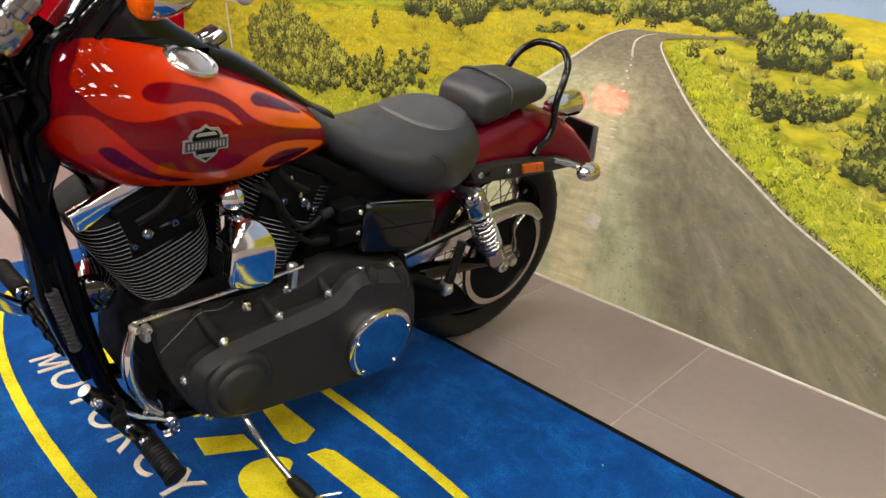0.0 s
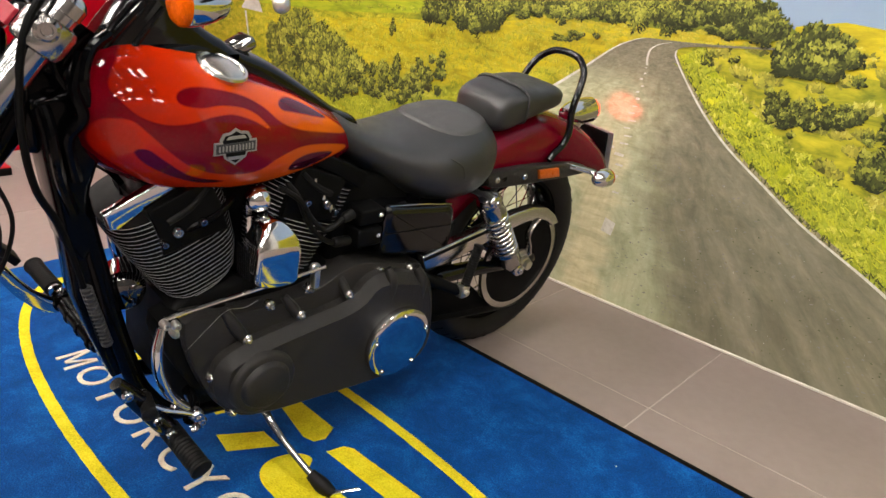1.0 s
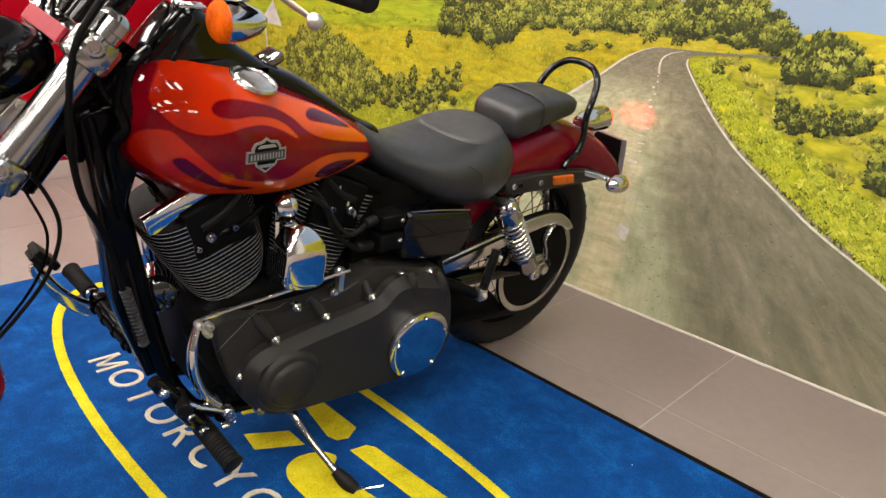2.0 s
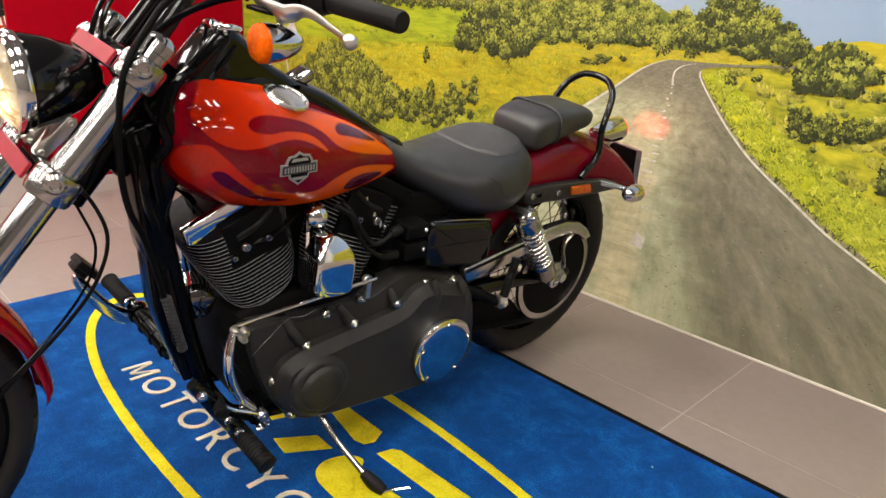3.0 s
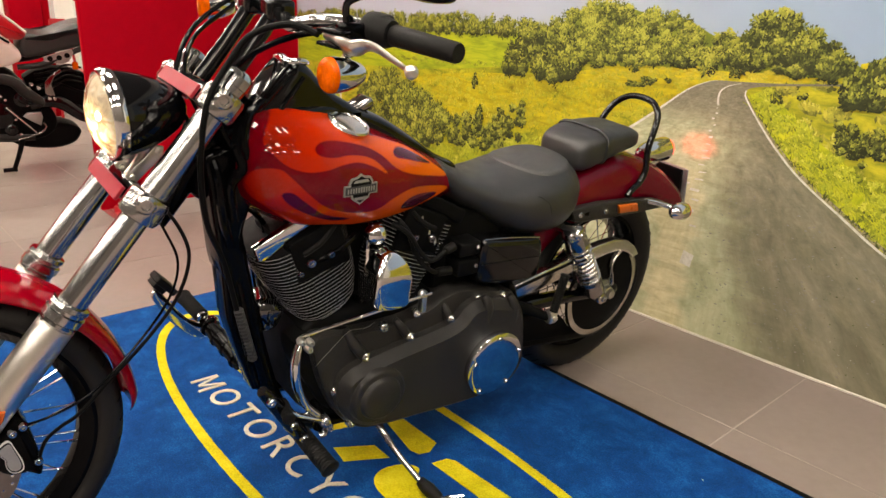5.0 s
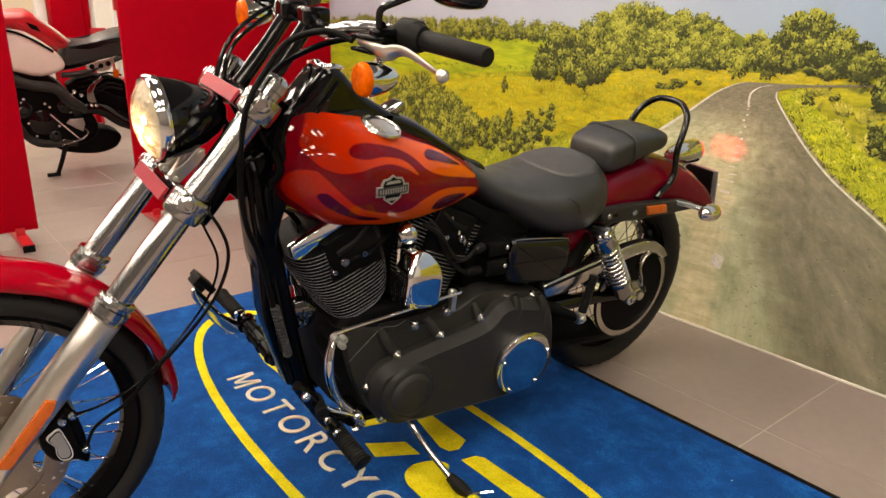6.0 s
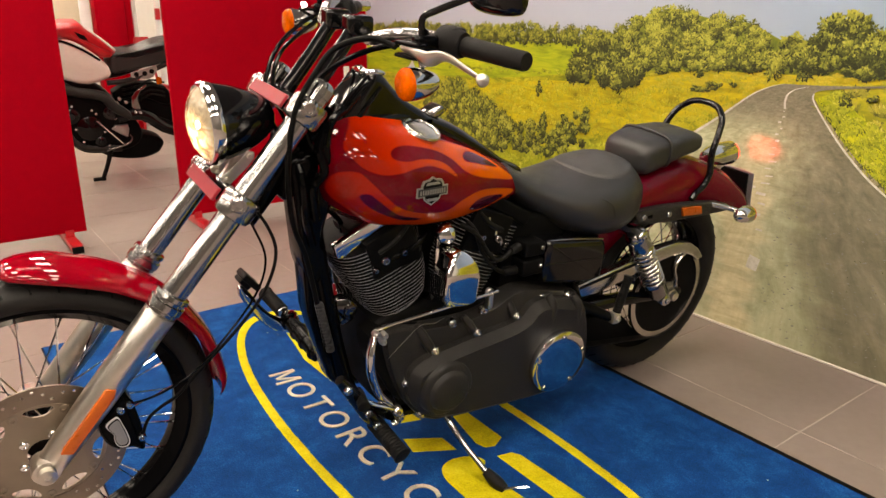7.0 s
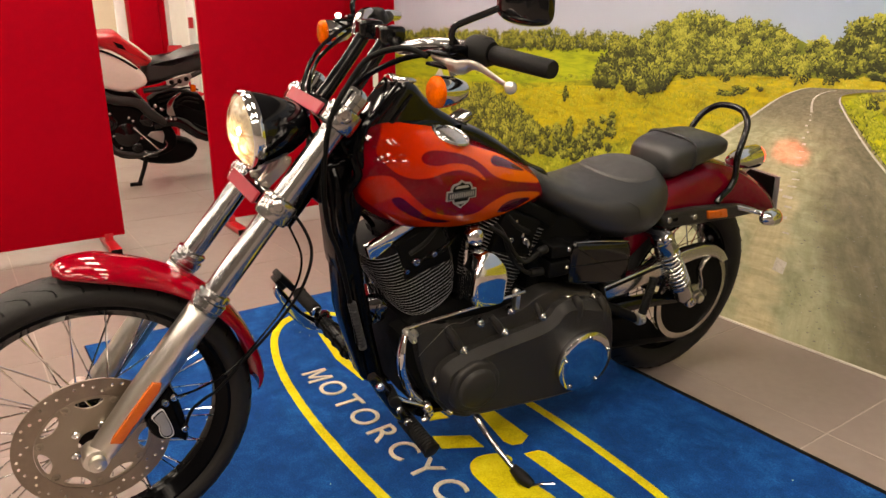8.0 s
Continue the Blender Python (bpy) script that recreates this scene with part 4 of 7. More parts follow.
wood("roadside_bush", [(0.545, 0.89), (0.63, 0.885), (0.72, 0.905), (0.735, 0.94), (0.70, 0.98), (0.64, 1.0), (0.575, 0.985), (0.54, 0.94)], 44, (0.020, 0.036), 12.2, 26, (0.008, 0.020), 130, 0.95, -0.24, upright=0.4)
for k, (px, pz, ph) in enumerate(((0.545, 0.745, 0.07), (0.575, 0.745, 0.075), (0.61, 0.75, 0.05), (0.645, 0.755, 0.06), (0.69, 0.755, 0.065), (0.735, 0.765, 0.05), (0.765, 0.775, 0.045), (0.60, 0.735, 0.03), (0.66, 0.74, 0.03))):
    wood("roadside_weed", [(px - 0.016, pz), (px + 0.016, pz), (px + 0.018, pz + ph * 0.6), (px, pz + ph)], 9, (0.010, 0.018), 13, 270 + k, (0.008, 0.018), 34, 1.0, -0.30, upright=0.5)
wood("roadside_bush", [(0.805, 0.66), (0.86, 0.635), (1.10, 0.62), (1.12, 0.80), (0.98, 0.84), (0.86, 0.83), (0.82, 0.76)], 60, (0.020, 0.036), 13, 28, (0.010, 0.024), 90, 1.0, -0.28, upright=0.5)
wood("roadside_bush", [(1.28, 0.64), (1.68, 0.58), (1.76, 0.78), (1.4, 0.82)], 50, (0.025, 0.05), 13, 29, (0.010, 0.024), 90, 0.95, -0.2, upright=0.4)
wood("small_shrub", [(0.320, 0.868), (0.350, 0.866), (0.354, 0.882), (0.33, 0.89)], 9, (0.007, 0.012), 13, 30, (0.005, 0.011), 36, 0.9, -0.22)
wood("small_shrub", [(0.405, 0.887), (0.427, 0.887), (0.427, 0.897), (0.41, 0.899)], 6, (0.005, 0.009), 13, 32, (0.005, 0.010), 30, 0.9, -0.22)
bm = mesh()
box(bm, ((ML + MR) / 2, WALL - 0.005, 0.0045), (MR - ML, 0.010, 0.009), bevel=0.002, seg=1)
tagged(finish("baseboard", bm, BEAD), "narrow cream bead where mural meets floor", "baseboard", kind="structure")


# ---- the motorcycle: forward x, left y, up z from the rear tyre's contact ----
bike = tagged(new("motorcycle"), "red and orange flame-painted cruiser motorcycle on its side stand", "motorcycle")
bike.matrix_basis = pose(0, 0, 0.004, -LEAN, 0, HEAD)
TANK = [(1.166, 0.82, 0.012, 0.012, 0.02), (1.158, 0.82, 0.048, 0.05, 0.062), (1.138, 0.82, 0.080, 0.080, 0.108), (1.10, 0.815, 0.112, 0.105, 0.142), (1.04, 0.80, 0.130, 0.118, 0.162), (0.96, 0.79, 0.126, 0.122, 0.168), (0.88, 0.775, 0.112, 0.118, 0.160), (0.80, 0.757, 0.098, 0.095, 0.140), (0.72, 0.737, 0.080, 0.064, 0.112), (0.65, 0.722, 0.060, 0.040, 0.082), (0.605, 0.715, 0.036, 0.024, 0.054), (0.585, 0.713, 0.008, 0.006, 0.015)]
TROWS = np.array(stations(TANK, 8))[::-1]


def tank_side(f, u, e=2.3):
    """Half width of the tank at a place of its side view."""
    cu, ht, hb, w = (np.interp(f, TROWS[:, 0], TROWS[:, k]) for k in range(1, 5))
    v = min(1.0, abs((u - cu) / (ht if u > cu else hb)))
    return w * max(0.0, 1 - v ** e) ** (1 / e)


def signed(pts, f, u):
    """Distance to a closed outline, minus inside; arrays."""
    q = np.array([tuple(p) for p in curve_points(pts, 5, True)])
    best, ins = np.full(f.shape, 9.0), np.zeros(f.shape, bool)
    for (ax, az), (bx, bz) in zip(q, np.roll(q, -1, 0)):
        ex, ez = bx - ax, bz - az
        t = np.clip(((f - ax) * ex + (u - az) * ez) / (ex * ex + ez * ez + 1e-12), 0, 1)
        best = np.minimum(best, np.hypot(f - ax - t * ex, u - az - t * ez))
        if az != bz:
            ins ^= ((az > u) != (bz > u)) & (f < ex * (u - az) / ez + ax)
    return np.where(ins, -best, best)


UPPER = [(1.120, 0.885), (1.085, 0.925), (1.026, 0.945), (0.945, 0.925), (0.928, 0.890), (0.843, 0.860), (0.759, 0.828), (0.690, 0.786), (0.640, 0.750), (0.725, 0.771), (0.796, 0.792), (0.841, 0.813), (0.874, 0.841), (0.918, 0.864), (0.98, 0.880), (1.016, 0.881), (1.033, 0.872), (1.028, 0.860), (0.998, 0.853), (0.961, 0.854), (0.92, 0.846), (0.89, 0.830), (0.866, 0.804), (0.901, 0.824), (0.941, 0.839), (0.979, 0.839), (1.015, 0.832), (1.054, 0.831), (1.088, 0.842), (1.110, 0.862)]
LOWER = [(1.150, 0.800), (1.138, 0.830), (1.104, 0.837), (1.08, 0.817), (1.052, 0.788), (1.016, 0.757), (0.969, 0.737), (0.921, 0.728), (0.884, 0.731), (0.845, 0.749), (0.786, 0.758), (0.71, 0.745), (0.640, 0.722), (0.70, 0.712), (0.76, 0.698), (0.831, 0.690), (0.905, 0.690), (0.95, 0.672), (1.0, 0.675), (1.045, 0.698), (1.08, 0.724), (1.115, 0.752), (1.142, 0.775)]
LICKS = ([(0.831, 0.839), (0.800, 0.839), (0.743, 0.815), (0.698, 0.787), (0.790, 0.816), (0.828, 0.828)], [(1.099, 0.786), (1.081, 0.790), (1.056, 0.770), (1.009, 0.735), (0.945, 0.715), (0.986, 0.715), (1.042, 0.738), (1.082, 0.763)], [(0.812, 0.714), (0.800, 0.734), (0.755, 0.738), (0.690, 0.723), (0.73, 0.710), (0.77, 0.704)])


def build_tank():
    bm = mesh()
    body(bm, TANK, 132, 14)
    tank = part("fuel_tank", bm, FLAMEPAINT, bike, "glossy maroon fuel tank with orange flames", sharp=60)
    co = np.array([v.co[:] for v in tank.data.vertices])
    licks = np.minimum.reduce([signed(p, co[:, 0], co[:, 2]) for p in LICKS])
    flames = np.minimum(signed(UPPER, co[:, 0], co[:, 2]), signed(LOWER, co[:, 0], co[:, 2]))
    for name, values in (("flame_edge", flames), ("lick_edge", licks)):
        tank.data.attributes.new(name, "FLOAT", "POINT").data.foreach_set("value", values.astype(np.float32))

    def plate(name, outline, lift, mat):
        bm = mesh()
        rings = [[(f, tank_side(f, u) + h, u) for f, u in outline] for h in (0.0, lift)]
        skin(bm, rings)
        return part(name, bm, mat, tank)

    # emblem: a shield crossed by a bar, as plain shapes
    c = (0.941, 0.785)
    shield = [(0, 0.034), (-0.010, 0.028), (-0.024, 0.026), (-0.030, 0.016), (-0.026, 0.0), (-0.020, -0.018), (0, -0.032), (0.020, -0.018), (0.026, 0.0), (0.030, 0.016), (0.024, 0.026), (0.010, 0.028)]
    plate("badge_shield", [(c[0] + a, c[1] + b) for a, b in shield], 0.0024, SILVERPAINT)
    plate("badge_field", [(c[0] + a * 0.84, c[1] + b * 0.86) for a, b in shield], 0.0028, MATTBLACK)
    plate("badge_bar", [(c[0] + a, c[1] + b) for a, b in ((-0.040, -0.010), (0.040, -0.010), (0.040, 0.012), (-0.040, 0.012))], 0.0036, SILVERPAINT)
    plate("badge_bar_field", [(c[0] + a, c[1] + b) for a, b in ((-0.037, -0.0075), (0.037, -0.0075), (0.037, 0.0095), (-0.037, 0.0095))], 0.0040, DARKVOID)
    for k in range(11):
        x = -0.031 + 0.0062 * k
        plate("badge_line", [(c[0] + x + a, c[1] + b) for a, b in ((-0.0013, -0.004), (0.0013, -0.004), (0.0013, 0.006), (-0.0013, 0.006))], 0.0046, SILVERPAINT)
    plate("badge_line", [(c[0] + a, c[1] + b) for a, b in ((-0.019, 0.0165), (0.019, 0.0165), (0.015, 0.0215), (-0.015, 0.0215))], 0.0046, SILVERPAINT)
    plate("badge_line", [(c[0] + a, c[1] + b) for a, b in ((-0.011, -0.020), (0.011, -0.020), (0.016, -0.0145), (-0.016, -0.0145))], 0.0046, SILVERPAINT)
    # chrome fuel gauge cap on the near lobe, filler cap on the far one
    for s, base in ((1, (0.928, 0.078, 0.882)), (-1, (0.922, -0.080, 0.870))):
        bm = mesh()
        lathe(bm, base, (-0.16, 0.30 * s, 0.94), [(0.0, 0.040), (0.010, 0.0445), (0.016, 0.0455), (0.020, 0.0435), (0.0205, 0.039), (0.018, 0.037), (0.020, 0.034), (0.023, 0.022), (0.024, 0.0)], 40)
        part("tank_cap", bm, SATINSILVER, tank, "round chrome cap")
    return tank


build_tank()

# console along the tank top with its instrument
bm = mesh()
body(bm, [(1.15, 0.85, 0.012, 0.012, 0.02), (1.14, 0.865, 0.030, 0.04, 0.055), (1.11, 0.885, 0.034, 0.05, 0.066), (1.05, 0.905, 0.026, 0.05, 0.062), (0.98, 0.914, 0.022, 0.05, 0.054), (0.92, 0.911, 0.020, 0.05, 0.048), (0.86, 0.890, 0.021, 0.05, 0.046), (0.80, 0.862, 0.025, 0.05, 0.045), (0.72, 0.815, 0.025, 0.045, 0.040), (0.64, 0.768, 0.020, 0.04, 0.032), (0.58, 0.742, 0.018, 0.03, 0.024), (0.565, 0.735, 0.006, 0.01, 0.01)], 36, 6, 2.6)
console = part("console", bm, GLOSSBLACK, bike, "gloss black tank console", sharp=60)
bm = mesh()
prism(bm, [(1.128, 0.865), (1.112, 0.920), (1.062, 0.985), (1.030, 1.014), (0.998, 1.006), (0.968, 0.976), (0.930, 0.946), (0.890, 0.922), (0.870, 0.890)], -0.048, 0.048, 0.020, 5, 3, both=True)
pod = part("instrument_pod", bm, GLOSSBLACK, console, "gloss black speedometer housing", sharp=60)
bm = mesh()
tube(bm, [(1.034, -0.026, 1.012), (1.036, 0.0, 1.016), (1.034, 0.026, 1.012), (1.012, 0.034, 1.013), (0.992, 0.028, 1.009)], [0.006, 0.008, 0.008, 0.007, 0.004], 12, 5)
part("instrument_bezel", bm, CHROME, console, "chrome bezel")
bm = mesh()
box(bm, (0.0, 0.0, 0.0), (0.052, 0.050, 0.024), Matrix.Translation((0.850, 0, 0.912)) @ pose(0, 0, 0, 0, 28, 0), 0.009, 3)
part("ignition_switch", bm, DARKCHROME, console, "chrome ignition switch housing")
bm = mesh()
tube(bm, [(1.118, 0.040, 0.895), (1.092, 0.044, 0.935), (1.040, 0.044, 0.990)], 0.006, 10, 4)
part("pod_rib", bm, GLOSSBLACK, pod)
bm = mesh()
tube(bm, [(1.080, 0.050, 0.892), (1.055, 0.050, 0.930), (1.010, 0.048, 0.985)], 0.005, 10, 4)
part("pod_rib", bm, GLOSSBLACK, pod)

# seat, passenger pad
bm = mesh()
body(bm, [(0.700, 0.768, 0.006, 0.008, 0.016), (0.685, 0.766, 0.020, 0.024, 0.040), (0.650, 0.750, 0.034, 0.040, 0.066), (0.60, 0.716, 0.040, 0.050, 0.084), (0.545, 0.688, 0.046, 0.056, 0.100), (0.49, 0.669, 0.054, 0.074, 0.126), (0.43, 0.655, 0.070, 0.092, 0.148), (0.372, 0.649, 0.087, 0.102, 0.158), (0.312, 0.649, 0.100, 0.108, 0.158), (0.262, 0.651, 0.106, 0.109, 0.149), (0.217, 0.656, 0.093, 0.095, 0.129), (0.187, 0.660, 0.060, 0.067, 0.097), (0.176, 0.661, 0.014, 0.019, 0.048)], 72, 9, 2.25)
seat = part("seat", bm, VINYL, bike, "black vinyl rider seat", sharp=70)
SEATROWS = np.array(stations([(0.49, 0.669, 0.054, 0.126), (0.43, 0.655, 0.070, 0.148), (0.372, 0.649, 0.087, 0.158), (0.312, 0.649, 0.100, 0.158), (0.262, 0.651, 0.106, 0.149), (0.217, 0.656, 0.093, 0.129), (0.187, 0.660, 0.060, 0.097)], 8))[::-1]
bm = mesh()
rings = []
for k in range(13):
    rho = 1.0 - max(0, k - 0.4) / 12.1
    ring = []
    for j in range(60):
        a = 2 * math.pi * j / 60
        f, l = 0.298 + 0.098 * rho * math.copysign(abs(math.cos(a)) ** 0.85, math.cos(a)), 0.116 * rho * math.copysign(abs(math.sin(a)) ** 0.85, math.sin(a))
        cu, ht, w = (np.interp(f, SEATROWS[:, 0], SEATROWS[:, q]) for q in (1, 2, 3))
        top = cu + ht * max(0.0, 1 - abs(l / w) ** 2.25) ** (1 / 2.25)
        ring.append((f, l, top - 0.005 if k == 0 else top + 0.0045 - 0.0025 * math.sin(min(1.0, (1 - rho) / 0.6) * math.pi / 2)))
    rings.append(ring)
skin(bm, rings)
part("seat_panel", bm, SHEENVINYL, seat, "dished sitting panel with a matt grain, sheen painted lighter", sharp=60)
bm = mesh()
seam = [(0.395, 0.146, 0.690), (0.365, 0.160, 0.672), (0.352, 0.163, 0.640)]
tube(bm, seam, 0.0012, 6)
part("seam", bm, VINYL, seat)
bm = mesh()
body(bm, [(0.183, 0.741, 0.016, 0.016, 0.043), (0.176, 0.743, 0.038, 0.036, 0.076), (0.144, 0.750, 0.050, 0.050, 0.090), (0.081, 0.766, 0.046, 0.042, 0.096), (0.014, 0.776, 0.039, 0.034, 0.095), (-0.040, 0.781, 0.032, 0.028, 0.090), (-0.066, 0.782, 0.020, 0.018, 0.076), (-0.072, 0.781, 0.005, 0.005, 0.047)], 56, 7, 3.8)
pad = part("passenger_pad", bm, VINYL, bike, "black vinyl passenger pad", sharp=70)
bm = mesh()
strap = [(0.092, 0.0975 * math.copysign(abs(math.cos(a)) ** (2 / 3.8), math.cos(a)), 0.764 + (0.0500 if math.sin(a) > 0 else 0.0455) * math.copysign(abs(math.sin(a)) ** (2 / 3.8), math.sin(a))) for a in (math.pi * 2 * k / 40 for k in range(40))]
tube(bm, strap + strap[:1], 0.0040, 6, 1)
part("strap", bm, VINYL, pad)


# fenders
def fender(name, rows, mat, label):
    """Arched sheet: rows of (forward, crown height, edge height, half width, tilt forward of the edge)."""
    bm = mesh()
    rings = []
    for f, cr, ed, w, sh in stations(rows, 6):
        ring = []
        for k in range(25):
            a = math.pi * k / 24
            x, y = math.cos(a), math.sin(a)
            drop = (cr - ed)
            ring.append((f + sh * (1 - y ** 0.6), w * math.copysign(abs(x) ** 0.62, x), ed + drop * y ** 0.62))
        rings.append(ring)
    skin(bm, rings, closed=False)
    return part(name, bm, mat, bike, label, sharp=60, solid=0.004)


fender("rear_fender", [(0.36, 0.50, 0.42, 0.085, 0.0), (0.31, 0.600, 0.47, 0.092, 0), (0.22, 0.668, 0.545, 0.097, 0), (0.10, 0.712, 0.580, 0.100, 0), (-0.02, 0.726, 0.585, 0.102, 0), (-0.12, 0.714, 0.578, 0.102, 0), (-0.20, 0.686, 0.566, 0.101, 0), (-0.28, 0.646, 0.550, 0.098, 0), (-0.345, 0.598, 0.528, 0.094, 0), (-0.382, 0.550, 0.502, 0.087, 0), (-0.394, 0.512, 0.486, 0.079, 0)], FENDERRED, "dark candy red rear fender")
bm = mesh()
FA, RA = (1.722, 0.335), (0.0, 0.316)
rings = []
for k in range(37):
    a = radians(86.5 + (182 - 86.5) * k / 36)
    end = min(1.0, (k / 6.0) ** 0.6 + 0.12, (36 - k) / 4.0 + 0.3)
    ring = []
    for j in range(17):
        b = math.pi * j / 16
        r = 0.333 + 0.010 * max(0, 8 - k) / 8 + 0.014 * max(0, k - 8) / 28 + (0.025 if k < 26 else 0.025 - 0.0006 * (k - 26)) * math.sin(b) ** 0.85 * (0.30 + 0.70 * end)
        ring.append((FA[0] + r * math.cos(a), 0.066 * end ** 0.5 * math.copysign(abs(math.cos(b)) ** 0.75, math.cos(b)), FA[1] + r * math.sin(a)))
    rings.append(ring)
skin(bm, rings, closed=False)
part("front_fender", bm, FENDERFRONT, bike, "glossy red front fender", sharp=60, solid=0.003)


# wheels
def wheel(name, c, tyre_r, tyre_w, rim_r, spokes, hub_r, label, tread):
    bm = mesh()
    lathe(bm, (0, -tyre_w * 0.36, 0), (0, 1, 0), [(0.0, rim_r), (0.002, rim_r + 0.012), (0.012, rim_r + 0.013), (0.020, rim_r + 0.001), (tyre_w * 0.30, rim_r - 0.012), (tyre_w * 0.42, rim_r - 0.012), (tyre_w * 0.72 - 0.020, rim_r + 0.001), (tyre_w * 0.72 - 0.012, rim_r + 0.013), (tyre_w * 0.72 - 0.002, rim_r + 0.012), (tyre_w * 0.72, rim_r), (tyre_w * 0.5, rim_r - 0.022), (tyre_w * 0.36, rim_r - 0.024), (tyre_w * 0.22, rim_r - 0.022), (0.0, rim_r)], 72, caps=False)
    w = part(name, bm, RIMBLACK, bike, label, m=pose(c[0], 0, c[1]))
    bm = mesh()
    prof = []
    for k in range(21):
        a = radians(-62 + 304 * k / 20)
        prof.append((tyre_w / 2 * math.copysign(abs(math.cos(a)) ** 0.8, -math.cos(a)), (tyre_r + rim_r) / 2 + (tyre_r - rim_r) / 2 * math.sin(a)))
    lathe(bm, (0, 0, 0), (0, 1, 0), prof, 96, caps=False)
    tyre = part("tyre", bm, TYRE, w, "black road tyre")
    bm = mesh()
    for k in range(tread):
        a = 2 * math.pi * k / tread
        for s in (-1, 1):
            pts = []
            for j in range(4):
                lx = s * tyre_w * (0.10 + 0.115 * j)
                rr = (tyre_r + rim_r) / 2 + (tyre_r - rim_r) / 2 * max(0.0, 1 - abs(2 * lx / tyre_w) ** 2.4) ** 0.42 - 0.0018
                b = a + (0.075 * j if j < 3 else 0.16) + (0.5 * math.pi / tread if s > 0 else 0)
                pts.append((rr * math.cos(b), lx, rr * math.sin(b)))
            tube(bm, pts, 0.0022, 5, 2)
    part("tread_pattern", bm, MATTBLACK, tyre, kind="stuff")
    bm = mesh()
    hw = tyre_w * 0.42
    lathe(bm, (0, -hw, 0), (0, 1, 0), [(0, 0.018), (0.0, hub_r), (0.008, hub_r), (0.014, hub_r * 0.6), (hw, hub_r * 0.5), (2 * hw - 0.014, hub_r * 0.6), (2 * hw - 0.008, hub_r), (2 * hw, hub_r), (2 * hw, 0.018)], 32)
    part("hub", bm, GLOSSBLACK, w)
    kinds = []
    for s in (-1, 1):
        for lace in (-1, 1):
            bm = mesh()
            a = lace * radians(52)
            p0 = Vector(((hub_r - 0.005) * math.cos(a), s * (hw - 0.004), (hub_r - 0.005) * math.sin(a)))
            p1 = Vector(((rim_r - 0.016) * math.cos(lace * 0.05), s * tyre_w * 0.05, (rim_r - 0.016) * math.sin(lace * 0.05)))
            tube(bm, [p0, p0.lerp(p1, 0.90), p0.lerp(p1, 0.905), p1], [0.0018, 0.0018, 0.0026, 0.0026], 6, 1)
            me = bpy.data.meshes.new("spoke")
            bm.to_mesh(me)
            bm.free()
            me.materials.append(CHROME)
            kinds.append(me)
    for k in range(spokes):
        ob = new("spoke", kinds[k % 4])
        ob.parent = w
        ob.matrix_basis = pose(0, 0, 0, 0, -360.0 * k / spokes, 0)
    return w


front = wheel("front_wheel", (1.715, 0.330), 0.332, 0.104, 0.272, 40, 0.038, "spoked front wheel with black rim", 44)
rear = wheel("rear_wheel", RA, 0.314, 0.150, 0.218, 40, 0.060, "spoked rear wheel with black rim", 40)

# front brake disc, with drilled holes and open windows
DL = 0.083


def ring_plate(bm, c, r0, r1, l0, l1, seg=72):
    rows = [[(c[0] + r * math.cos(t), l, c[1] + r * math.sin(t)) for t in (2 * math.pi * k / seg for k in range(seg))] for r, l in ((r0, l0), (r1, l0), (r1, l1), (r0, l1), (r0, l0))]
    skin(bm, rows, caps=False)




def pierced(name, outline, holes, l, mat, parent, label="", m=None, thick=0.0045):
    """A flat plate across the axle with holes cut through it."""
    bm = mesh()
    edges = []
    for loop in [outline] + holes:
        vs = [bm.verts.new((f, l, u)) for f, u in loop]
        edges += [bm.edges.new((vs[i - 1], vs[i])) for i in range(len(vs))]
    bmesh.ops.triangle_fill(bm, use_beauty=True, use_dissolve=False, edges=edges)
    ob = part(name, bm, mat, parent, label, m, solid=thick)
    ob.data.shade_flat()
    return ob


def ring_of(r, n, c=(0.0, 0.0)):
    return [(c[0] + r * math.cos(2 * math.pi * k / n), c[1] + r * math.sin(2 * math.pi * k / n)) for k in range(n)]


drilled = []
for k in range(49):
    a, r = 2 * math.pi * k / 49, (0.137, 0.129, 0.119, 0.132)[k % 4]
    drilled.append(ring_of(0.0031, 10, (r * math.cos(a), r * math.sin(a))))
disc = pierced("brake_disc", ring_of(0.146, 98), [ring_of(0.108, 84)] + drilled, DL, DISCSTEEL, front, "drilled steel brake disc", pose(0.006, 0, 0.003))
windows = []
for k in range(7):
    a0 = 2 * math.pi * k / 7 + radians(39.2)
    rim_ = [(0.1015, a0 + radians(q)) for q in (-13, -9, -5, 0, 5, 9, 13)]
    back = [(0.0975, a0 + radians(15.5)), (0.091, a0 + radians(13)), (0.0845, a0 + radians(8)), (0.082, a0), (0.0845, a0 - radians(8)), (0.091, a0 - radians(13)), (0.0975, a0 - radians(15.5))]
    windows.append([tuple(p) for p in curve_points([(r * math.cos(a), r * math.sin(a)) for r, a in rim_ + back], 2, True)])
pierced("disc_carrier", ring_of(0.1068, 98), [ring_of(0.030, 40)] + windows, DL - 0.0012, STEEL, disc)
for k in range(7):
    a = 2 * math.pi * k / 7 + radians(13.5)
    bm = mesh()
    lathe(bm, (0.098 * math.cos(a), DL - 0.002, 0.098 * math.sin(a)), (0, 1, 0), [(0, 0.0085), (0.005, 0.0085), (0.006, 0.007), (0.006, 0.004), (0.003, 0.0035)], 18)
    part("disc_button", bm, STEEL, disc)
